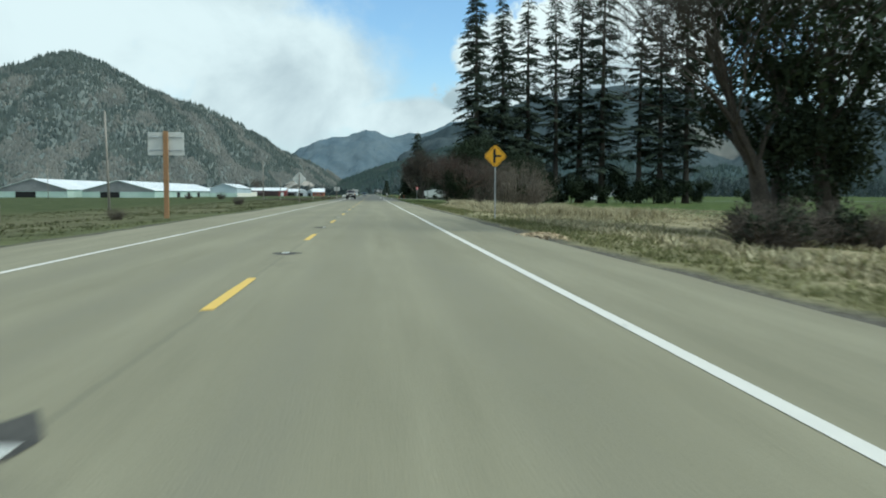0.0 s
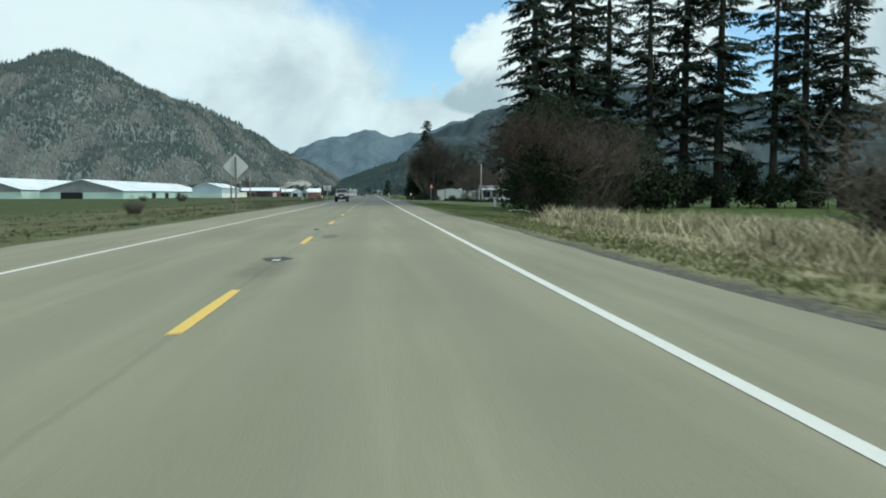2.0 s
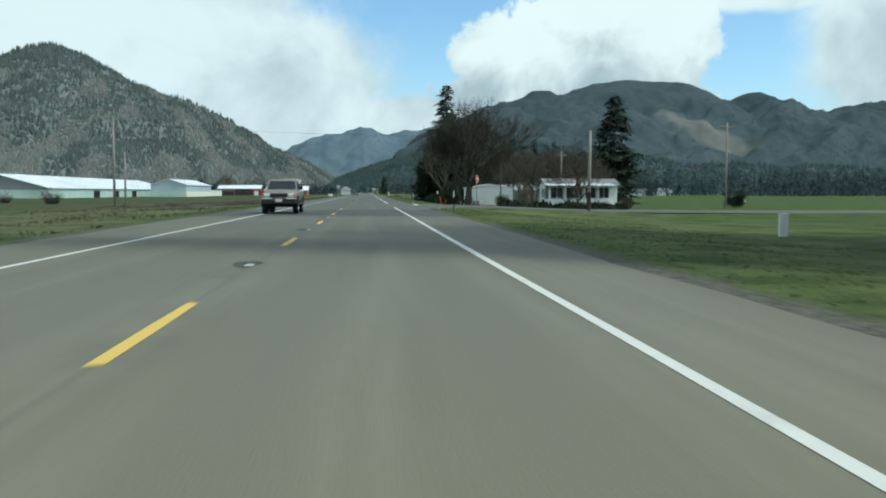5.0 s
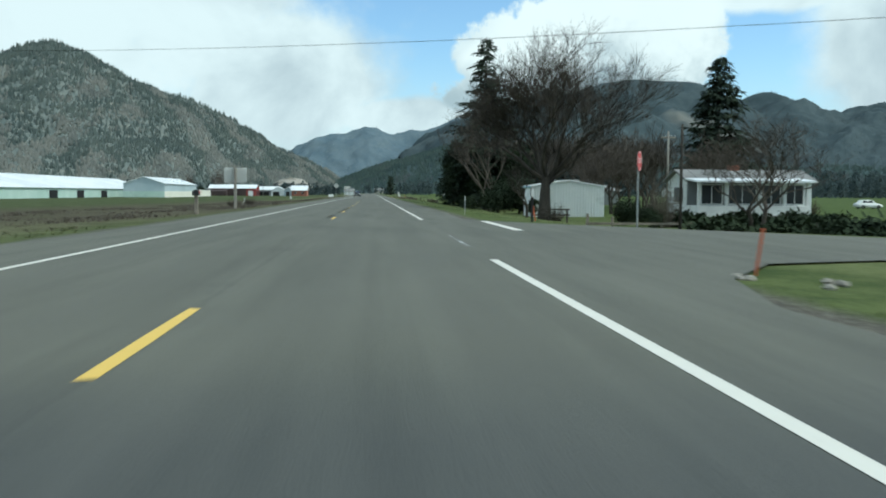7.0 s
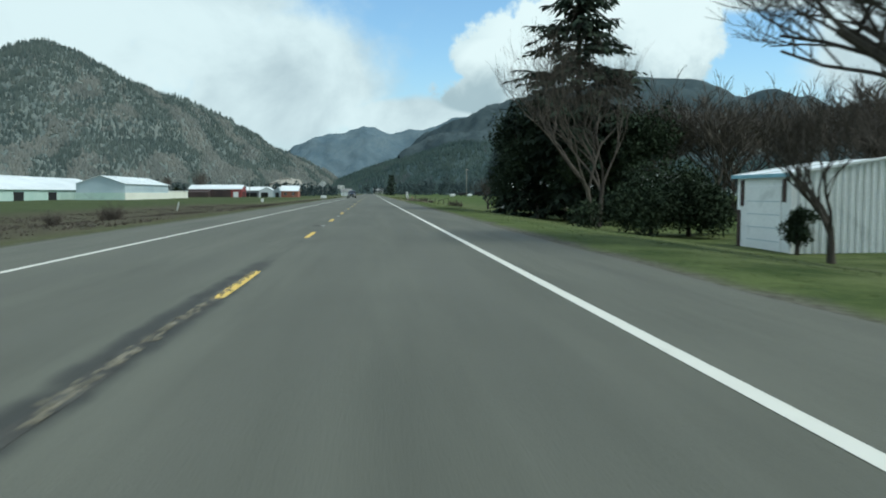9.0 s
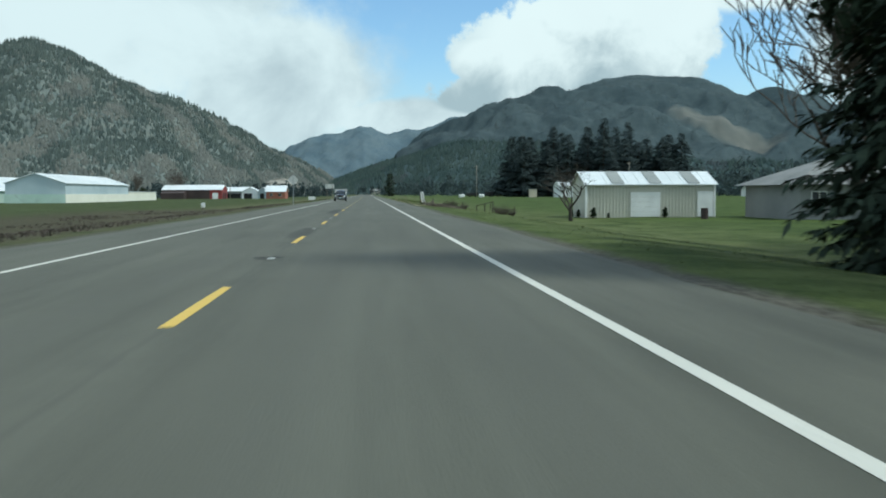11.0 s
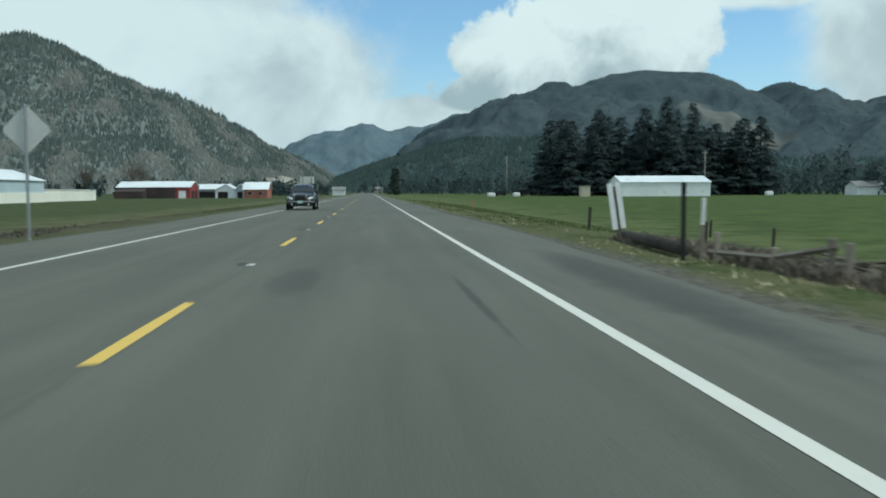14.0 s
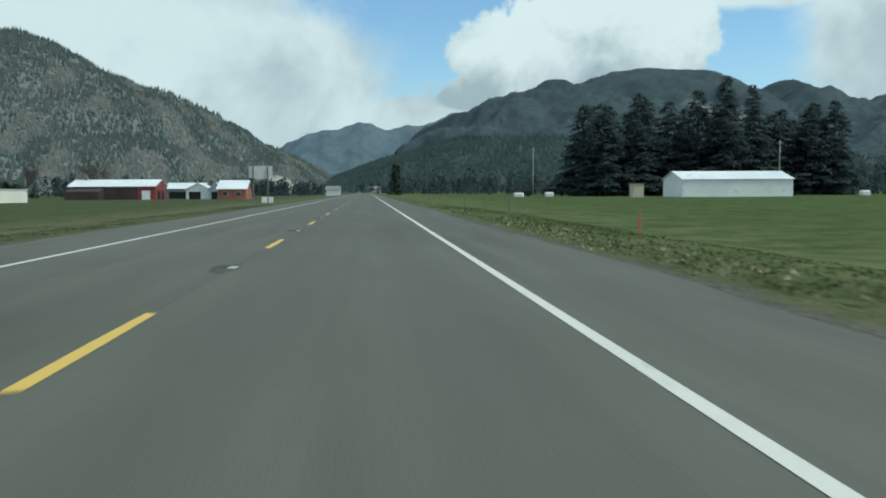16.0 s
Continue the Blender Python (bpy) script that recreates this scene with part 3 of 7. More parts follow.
def build_hill(name, label, ridge, width, seed, rough, mats, count, alder_share, tall, box, fine=0.0, n=260, sunk=0.22):
    """A hill and the woods on it: dark firs, with drifts of bare alder where alder_share is high."""
    floor_mat, fir_mat, alder_mat = mats
    x0, x1, y0, y1 = box
    gx, gy = np.meshgrid(np.linspace(x0, x1, n), np.linspace(y0, y1, n))
    H = np.maximum(hill_height(gx, gy, ridge, width, seed, rough), -12)
    if fine:
        # the closed canopy: crowns stand up and down by a few metres
        H = H + np.where(H > 2, np.random.default_rng(seed + 40).random((n, n)) * fine - fine * 0.5, 0)
    v = np.stack([gx.ravel(), gy.ravel(), H.ravel()], 1)
    idx = np.arange(n * n).reshape(n, n)
    f = np.stack([idx[:-1, :-1].ravel(), idx[:-1, 1:].ravel(), idx[1:, 1:].ravel(), idx[1:, :-1].ravel()], 1)
    me = numpy_mesh(name, v, f, floor_mat)
    me.polygons.foreach_set("use_smooth", [True] * len(me.polygons))
    tagged(new(name, me), label, "hill", kind="structure")
    rng = np.random.default_rng(seed)
    px, py = rng.uniform(x0, x1, count * 7), rng.uniform(y0, y1, count * 7)
    h = hill_height(px, py, ridge, width, seed, rough)
    e = 8.0
    slope_y = hill_height(px, py + e, ridge, width, seed, rough) - h
    slope_x = hill_height(px + e, py, ridge, width, seed, rough) - h
    valley_side = slope_y * py + slope_x * px > -0.10 * e * np.hypot(px, py)
    away = np.abs(np.arctan2(px, py) - 0.06) > 0.52
    keep = np.where(away, rng.random(len(px)) < 0.12, True)
    pick = np.flatnonzero((h > 1) & valley_side & keep & ~open_slope(px, py))[:count]
    px, py, h = px[pick], py[pick], h[pick]
    # bare alders grow in drifts, mostly lower on the slope
    patch = np.sin(px / 47 + 1.9 * np.sin(py / 90)) + np.sin(py / 61 + 1.7 * np.sin(px / 37)) + 0.8 * np.sin(px / 23 + 1.3 * np.sin(py / 41))
    share = alder_share + 0.9 * patch - 1.6 * (h / max(p[2] for p in ridge)) + rng.normal(0, 0.35, len(px))
    alder = share > 0.7
    for kind, sel, mat in (("fir", ~alder, fir_mat), ("alder", alder, alder_mat)):
        cx, cy, cz = px[sel], py[sel], h[sel]
        m, k = len(cx), 6
        if not m:
            continue
        s = tall * rng.uniform(0.55, 1.05, m) * rng.choice((1.0, 1.0, 1.25), m)
        ang = rng.uniform(0, 6.28, m)[:, None] + np.arange(k) * 2 * np.pi / k
        rows = ((0.0, 0.17),) if kind == "fir" else ((0.12, 0.32),)
        peak = 1.0 if kind == "fir" else 0.78
        verts = []
        for zf, rf in rows:
            r = s[:, None] * rf * rng.uniform(0.65, 1.35, (m, k))
            verts.append(np.stack([cx[:, None] + np.cos(ang) * r, cy[:, None] + np.sin(ang) * r, (cz + s * (zf - sunk))[:, None] + s[:, None] * rng.uniform(-0.08, 0.08, (m, k))], 2))
        verts.append(np.stack([cx, cy, cz + s * (peak - sunk)], 1)[:, None, :])
        v = np.concatenate(verts, 1)
        tris = []
        for r in range(len(rows) - 1):
            for j in range(k):
                a, b = r * k + j, r * k + (j + 1) % k
                tris += [(a, b, b + k), (a, b + k, a + k)]
        top = (len(rows) - 1) * k
        tris += [(top + j, top + (j + 1) % k, top + k) for j in range(k)]
        f = (np.arange(m)[:, None, None] * (k * len(rows) + 1) + np.array(tris)[None]).reshape(-1, 3)
        me = numpy_mesh(kind + "_wood", v.reshape(-1, 3), f, mat)
        me.polygons.foreach_set("use_smooth", [True] * len(me.polygons))
        tagged(new(("fir_forest" if kind == "fir" else "alder_wood"), me), ("fir forest covering the hillside, its green paled by painted haze" if kind == "fir" else "grey leafless alder woods on the hillside, haze tinted into the colour"), "forest", kind="stuff")


def open_slope(x, y):
    """The one cleared slope of the long ridge."""
    return ((x - OPEN_SLOPE) / 170) ** 2 + ((y + 0.6 * (x - OPEN_SLOPE) - 3060) / 95) ** 2 < 1 + 0.35 * np.sin(x / 40) * np.sin(y / 33)


build_ground()
LEFT_WOOD, RIDGE_WOOD = (M["hill"], M["hill_fir"], M["hill_alder"]), (M["ridge"], M["hazed_ridge_fir"], M["hazed_ridge_alder"])
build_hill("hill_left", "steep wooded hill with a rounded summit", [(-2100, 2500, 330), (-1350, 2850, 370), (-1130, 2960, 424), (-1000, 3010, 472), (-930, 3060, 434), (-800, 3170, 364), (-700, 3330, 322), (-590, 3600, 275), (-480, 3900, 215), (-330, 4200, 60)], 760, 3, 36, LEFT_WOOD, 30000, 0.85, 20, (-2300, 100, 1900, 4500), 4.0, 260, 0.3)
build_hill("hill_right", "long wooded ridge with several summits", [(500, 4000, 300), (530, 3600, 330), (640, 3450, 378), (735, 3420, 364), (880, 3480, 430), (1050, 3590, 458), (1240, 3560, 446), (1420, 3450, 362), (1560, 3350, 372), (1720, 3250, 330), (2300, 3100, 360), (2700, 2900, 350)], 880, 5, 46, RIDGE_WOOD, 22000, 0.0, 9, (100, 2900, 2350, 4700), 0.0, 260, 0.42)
build_hill("hill_spur", "low forested spur in front of the ridge", [(0, 4100, 95), (130, 3500, 130), (300, 3000, 165), (520, 2700, 142), (900, 2500, 85), (1500, 2350, 65), (2300, 2200, 65)], 420, 7, 8, (M["spur"], M["hazed_spur_fir"], M["hazed_ridge_alder"]), 14000, -0.3, 20, (-150, 2500, 2000, 4400), 3.0, 220, 0.3)
build_hill("hill_far", "distant hills closing the valley, blue haze tinted into their colour", [(-900, 4700, 240), (-420, 4730, 215), (-250, 4720, 290), (-40, 4740, 350), (90, 4730, 318), (260, 4740, 325), (420, 4730, 385), (640, 4760, 420), (1000, 4780, 420)], 560, 9, 30, (M["far_hill"], M["far_fir"], M["far_alder"]), 9000, 0.3, 10, (-1200, 1400, 4000, 4880), 0.0, 200, 0.42)


# ---- road ----
def build_road():
    ys = np.concatenate([np.arange(-60, 470, 2.0), np.geomspace(472, 3200, 60)])
    rng = random.Random(4)
    sh = Shape()
    rows = []
    for y in ys:
        wl, wr = 0.12 * math.sin(y * 0.21) + rng.uniform(-0.07, 0.07), 0.12 * math.sin(y * 0.17 + 1) + rng.uniform(-0.07, 0.07)
        far = max(0.0, (y - 900) / 2300)
        bend = 60 * far * far
        rows.append([(-6.0 - wl - bend, y, -0.2), (-5.95 - wl - bend, y, -0.03), (-3.5 - bend, y, 0.0), (3.7 - bend, y, 0.0), (5.75 + wr - bend, y, -0.03), (5.8 + wr - bend, y, -0.2)])
    sh.loft(rows, False, False)
    road = part("road", sh, M["asphalt"])
    tagged(road, "two-lane road of worn grey asphalt", "road", kind="structure")
    side = Shape()
    rows = []
    for x, a, b in ((5.0, 173, 207.5), (5.6, 178, 206.5), (6.4, 181, 204.5), (8, 183.4, 201.5), (10.5, 184.4, 199), (14, 184.8, 197.5), (20, 184.5, 196.5), (34, 186, 197), (60, 189, 199), (110, 194, 203), (420, 226, 235)):
        z = -0.036 if x < 5.3 else -0.021 - 0.03 * smoothstep(6, 20, x) - 0.42 * smoothstep(8, 26, x)
        rows.append([(x, a, z), (x, (a + b) / 2, z + 0.015), (x, b, z)])
    side.loft(rows, False, False)
    tagged(part("side_road", side, M["asphalt"]), "asphalt side road joining at a junction", "road", kind="structure")

    def strip(name, mat, x0, x1, y0, y1):
        s = Shape()
        n = max(1, int((y1 - y0) / 8)) if y1 < 800 else 12
        s.loft([[(x0 + 0.012 * math.sin(y * 1.7), y, 0.004), (x1 + 0.012 * math.sin(y * 2.3 + 1), y, 0.004)] for y in (y0 + (y1 - y0) * k / n for k in range(n + 1))], False, False)
        return part(name, s, mat, road)

    strip("edge_line", M["white_line"], 3.565, 3.695, -60, 184)
    strip("edge_line", M["white_line"], 3.565, 3.695, 205, 900)
    strip("edge_line", M["white_line"], -3.535, -3.415, -60, 900)
    strip("faded_line", M["faded_line"], 3.57, 3.66, 187.5, 192.5)
    strip("stop_line", M["white_line"], 5.85, 6.15, 195.4, 203.8).location.z = -0.012
    dash = None
    starts = [4.36 + 12.19 * k for k in range(-2, 15)] + [10.46 + 12.19 * k for k in range(15, 60)]
    for k, y in enumerate(starts):
        if 178 < y < 196:
            continue
        if dash is None:
            s = Shape().add([(-0.06, 0, 0), (0.06, 0.04, 0), (0.065, 1.5, 0), (0.055, 3.1, 0), (-0.05, 3.14, 0), (-0.065, 1.6, 0)], [(0, 1, 2, 5), (5, 2, 3, 4)])
            dash = s.mesh("lane_dash", M["yellow_line"])
        d = new("lane_dash", dash)
        d.parent, d.location = road, (0, y, 0.004)
    # the recessed reflector in each gap, on its own dark patch
    patch = Shape()
    ring = [(0.26 * math.cos(a) * (1 + 0.25 * math.sin(3 * a)), 0.75 * math.sin(a) * (1 + 0.2 * math.cos(5 * a)), 0) for a in (2 * math.pi * k / 14 for k in range(14))]
    patch.add(ring, [tuple(range(14))])
    patch_me = patch.mesh("patch", M["patch"])
    stud = Shape().box(-0.045, 0.045, -0.05, 0.05, 0, 0.012, 0.004).box(-0.06, 0.06, -0.17, 0.17, 0, 0.005).mesh("road_stud", M["lens"])
    for k, y in enumerate(starts):
        if y > 500 or 170 < y < 233:
            continue
        r = random.Random(k)
        p = new("patch", patch_me)
        p.parent, p.location, p.scale = road, (r.uniform(-0.2, 0.0), y + 7.7, 0.003), (r.uniform(0.4, 1.0), r.uniform(0.4, 1.1), 1)
        if 190 < y + 7.7 < 226:
            continue
        d = new("road_stud", stud)
        d.parent, d.location = road, (r.uniform(-0.05, 0.02), y + 7.7 + r.uniform(-0.2, 0.2), 0.004)
    # old tar and broken paving along the middle
    for k, (y0, y1, x, w) in enumerate(((207.5, 212.5, -0.3, 0.06), (216.5, 222.5, -0.16, 0.06), (222.5, 233.5, -0.05, 0.10))):
        r = random.Random(70 + k)
        s = Shape()
        n = int((y1 - y0) / 0.45)
        rows = []
        for i in range(n + 1):
            t = i / n
            h = w * (0.25 + 0.75 * math.sin(math.pi * t) ** 0.4) * r.uniform(0.45, 1.15)
            c = x + 0.12 * math.sin(y0 + i * 0.8) * w * 2
            rows.append([(c - h, y0 + (y1 - y0) * t, 0.0025), (c + h * r.uniform(0.5, 1.0), y0 + (y1 - y0) * t, 0.0025)])
        s.loft(rows, False, False)
        part("patch", s, M["patch"], road)
    # crumbled paving in the open joint
    r = random.Random(31)
    crumbs = Shape()
    for _ in range(300):
        y = r.choice((r.uniform(224, 233), r.uniform(224, 233), r.uniform(208, 212), r.uniform(217, 222)))
        x = (-0.05 if y > 223 else -0.16 if y > 214 else -0.3) + r.gauss(0, 0.03)
        a, b = r.uniform(0.008, 0.028), r.uniform(0.012, 0.05)
        crumbs.box(x - a, x + a, y - b, y + b, 0.002, r.uniform(0.006, 0.014), 0.003)
    part("crumbled_joint", crumbs, M["crumb"], road)["kind"] = "stuff"
    return road


ROAD = build_road()


# ---- trees and shrubs ----
def sprays(points, size, rng, flat=0.35, droop=0.3, count=3):
    """Small leafy quads round each point: arrays of vertices and faces."""
    p = np.repeat(np.asarray(points, float), count, 0)
    n = len(p)
    s = size * rng.uniform(0.5, 1.3, n)
    a = rng.uniform(0, 2 * np.pi, n)
    d = np.stack([np.cos(a), np.sin(a), rng.normal(-droop, flat, n)], 1)
    w = np.stack([-np.sin(a), np.cos(a), rng.normal(0, flat, n)], 1)
    p = p + rng.normal(0, size * 0.35, (n, 3))
    q = np.stack([p - w * s[:, None] * 0.16, p + d * s[:, None] * 0.55 - w * s[:, None] * 0.3, p + d * s[:, None], p + d * s[:, None] * 0.45 + w * s[:, None] * 0.28], 1).reshape(-1, 3)
    return q, np.arange(4 * n).reshape(n, 4)


def fir_meshes(seed, tall, radius, clear, step=0.55, size=0.9, ragged=0.35, arms=5, droop=0.25, mat="needles"):
    """Trunk and crown of a fir; clear is the height of bare trunk. Each bough is a drooping fan of side shoots."""
    rng = np.random.default_rng(seed)
    trunk = Shape()
    r0 = 0.011 * tall + 0.08
    lean = rng.normal(0, 0.006, 2) * tall
    trunk.tube([(lean[0] * t * t, lean[1] * t * t, tall * t - (0.6 if t == 0 else 0)) for t in (0, 0.04, 0.2, 0.4, 0.6, 0.8, 1.0)], [r0 * 1.5, r0 * 1.1, r0 * 0.9, r0 * 0.7, r0 * 0.48, r0 * 0.25, 0.02], 8)
    pts, way = [], []
    z = clear
    while z < tall - 0.2:
        t = (z - clear) / (tall - clear)
        reach = radius * (1 - t) ** 0.75 * (0.6 + 0.4 * min(1, t * 6 + 0.3)) + 0.25
        vigour = 1 - ragged * 0.55 * rng.random()
        for _ in range(arms):
            if rng.random() < ragged * 0.4:
                continue
            a, r = rng.uniform(0, 6.283), reach * vigour * rng.uniform(1 - ragged, 1.15)
            bx, by = lean * (z / tall) ** 2
            dz = rng.normal(0.03, 0.17 + 0.12 * ragged)
            n = max(3, int(r / (size * 0.34)))
            out = np.array((math.cos(a), math.sin(a), 0.0))
            for k in range(n):
                f = 0.14 + 0.86 * (k + rng.random()) / n
                rise = dz * r * f - droop * r * f * f + 0.10 * r * max(0, f - 0.7)
                at = np.array((bx, by, z + rise)) + out * r * f
                shoot = (0.36 * r * (1.05 - f) * min(1.0, 2.5 * f) + size * 0.35) * rng.uniform(0.7, 1.2)
                for side in (-1, 1):
                    b = a + side * rng.uniform(0.5, 1.2) * (1.1 - 0.5 * f)
                    d = np.array((math.cos(b), math.sin(b), -0.25 * droop + rng.normal(0, 0.1)))
                    m = max(1, int(shoot / (size * 0.42)))
                    for j in range(m):
                        u = (j + rng.random() * 0.6) / m
                        pts.append(at + d * shoot * u + np.array((0, 0, -0.25 * shoot * u * u)))
                        c = b + rng.normal(0, 0.5)
                        way.append((math.cos(c), math.sin(c), -droop * (0.8 + 0.8 * u) + rng.normal(-0.12, 0.2)))
            trunk.tube([(bx, by, z), (bx + math.cos(a) * r * 0.5, by + math.sin(a) * r * 0.5, z + dz * r * 0.5 - droop * r * 0.25), (bx + math.cos(a) * r * 0.9, by + math.sin(a) * r * 0.9, z + dz * r * 0.9 - droop * r * 0.8)], [0.03 + 0.008 * r, 0.025, 0.008], 3, False)
        z += step * rng.uniform(0.6, 1.4) * (1.2 - 0.55 * t)
    for k in range(int(clear * 1.2) if clear > 4 else 0):
        z, a = rng.uniform(2.0, clear), rng.uniform(0, 6.283)
        trunk.tube([(0, 0, z), (math.cos(a) * 1.3, math.sin(a) * 1.3, z - 0.2)], [0.03, 0.008], 3, False)
    p, d = np.array(pts), np.array(way)
    n = len(p)
    s = size * rng.uniform(0.5, 1.2, n)[:, None]
    w = np.stack([-d[:, 1], d[:, 0], rng.normal(0, 0.35, n)], 1)
    sag = np.array([0, 0, -0.18]) * s
    v = np.stack([p - w * s * 0.06, p + d * s * 0.45 - w * s * 0.19, p + d * s + sag, p + d * s * 0.5 + w * s * 0.19], 1).reshape(-1, 3)
    return trunk.mesh("trunk", M["bark"], True), numpy_mesh("crown", v, np.arange(4 * n).reshape(n, 4), M[mat])


def plant(name, label, category, meshes, at, turn=0.0, scale=1.0, group="", names=("trunk", "crown")):
    ob = thing(name, label, category, (at[0], at[1], gz(*at) if len(at) == 2 else at[2]), turn, group)
    ob.scale = (scale, scale, scale) if not isinstance(scale, tuple) else scale
    for n, me in zip(names, meshes):
        if me is not None:
            part(n, me, None, ob)
    if names == ("foliage",):
        part("stem", SHRUB_STEM, None, ob)
    return ob


def bare_tree_meshes(seed, tall, spread, stem, mat, fork=0.25, levels=5, upright=0.5, twigs=3, stems=1, bend=0.35, first=1.4, fine=0.006, limbs_more=0):
    """A leafless tree, as one mesh for the trunk and one for limbs and twigs."""
    rng = random.Random(seed)
    trunk, limbs = Shape(), Shape()

    def grow(p, d, length, r, level):
        n = 3 if level < 3 else 2 if level < 6 else 1
        pts, rad = [p], [r]
        q, e = p.copy(), d.copy()
        for k in range(n):
            w = bend * (0.14 if level == 0 else 0.7 if level == 1 else 1.0)
            e = (e + Vector((rng.gauss(0, w), rng.gauss(0, w), rng.gauss(0.12 * upright, w * 0.5))) * 0.55).normalized()
            q = q + e * length / n
            pts.append(q.copy())
            rad.append(r * (1 - 0.42 * (k + 1) / n))
        (trunk if level == 0 else limbs).tube(pts, rad, (9, 6, 5, 4, 3, 3, 3)[level], False)
        if level >= levels:
            return
        kids = twigs + (1 if level < 2 else 0) + (limbs_more if level == 0 else 0)
        for k in range(kids):
            f = 0.45 + 0.55 * (k + rng.random()) / kids if level else 0.75 + 0.25 * (k + 1) / kids
            i = min(n - 1, int(f * n))
            start = pts[i].lerp(pts[i + 1], f * n - i if f < 1 else 1.0)
            a = rng.uniform(0, 6.283)
            out = Vector((math.cos(a), math.sin(a), 0)) * spread
            nd = (e * (0.75 if k else 1.0) + out * (0.9 if level < 2 else 0.7) + Vector((0, 0, upright * 0.45))).normalized()
            grow(start, nd, length * rng.uniform(0.58, 0.82) * (first * 1.4 if level == 0 else 1.0), max(fine, rad[i] * rng.uniform(0.5, 0.68) * (0.7 if limbs_more and level < 2 else 1.0)), level + 1)

    for s in range(stems):
        a = 6.283 * s / stems + rng.random()
        off = Vector((math.cos(a), math.sin(a), 0)) * (0.25 if stems > 1 else 0)
        grow(off + Vector((0, 0, -0.4)), (off * 1.2 + Vector((0, 0, 1))).normalized(), tall * fork + 0.4, stem, 0)
    return trunk.mesh("trunk", mat, True), limbs.mesh("branchwork", mat)


def thicket_mesh(seed, radius, tall, stems, mat, name="twig_mass", arch=0.8):
    """Many thin arching stems from one base, in a dome."""
    rng = random.Random(seed)
    s = Shape()
    for _ in range(stems):
        a, r0 = rng.uniform(0, 6.283), radius * 0.4 * math.sqrt(rng.random())
        share = rng.random() ** 0.7
        reach = radius * share * arch
        h = tall * rng.uniform(0.5, 1.05) * (1 - 0.5 * share * share)
        p = Vector((math.cos(a) * r0, math.sin(a) * r0, -0.15))
        b = a + rng.gauss(0, 0.7)
        d = Vector((math.cos(b), math.sin(b), 0))
        pts = [p + d * reach * t ** 1.5 + Vector((0, 0, h * (t * 1.25 - 0.28 * t * t))) + Vector((rng.gauss(0, 0.06), rng.gauss(0, 0.06), 0)) for t in (0, 0.35, 0.7, 1.0)]
        r = rng.uniform(0.006, 0.017)
        s.tube(pts, [r * 1.3, r, r * 0.7, 0.003], 3, False)
        for _ in range(8):
            i = rng.choice((0, 1, 2))
            q = pts[i].lerp(pts[i + 1], rng.random())
            e = Vector((rng.gauss(0, 1), rng.gauss(0, 1), rng.gauss(0.5, 0.5))).normalized() * tall * rng.uniform(0.08, 0.2)
            s.tube([q, q + e * 0.6 + Vector((rng.gauss(0, 0.05), rng.gauss(0, 0.05), 0)), q + e], [r * 0.7, r * 0.5, 0.003], 3, False)
    return s.mesh(name, mat)


def leafy_mesh(seed, radius, tall, count, mat, size=0.22, lumps=9, core=0.35):
    """Leaves in lumpy masses: an uneven evergreen crown standing on z = 0."""
    size, count = size * 0.74, int(count * 1.3)
    rng = np.random.default_rng(seed)
    c = np.stack([rng.normal(0, radius * 0.45, lumps), rng.normal(0, radius * 0.45, lumps), rng.uniform(0.22, 0.8, lumps) * tall], 1)
    lr = rng.uniform(0.35, 0.6, lumps) * min(radius, tall * 0.6)
    which = rng.integers(0, lumps, count)
    d = rng.normal(0, 1, (count, 3))
    d /= np.linalg.norm(d, axis=1)[:, None]
    p = c[which] + d * (lr[which] * rng.uniform(core, 1.08, count))[:, None]
    p[:, 2] = np.maximum(p[:, 2], 0.05)
    v, f = sprays(p, size, rng, 0.7, 0.1, 2)
    return numpy_mesh("foliage", v, f, mat)


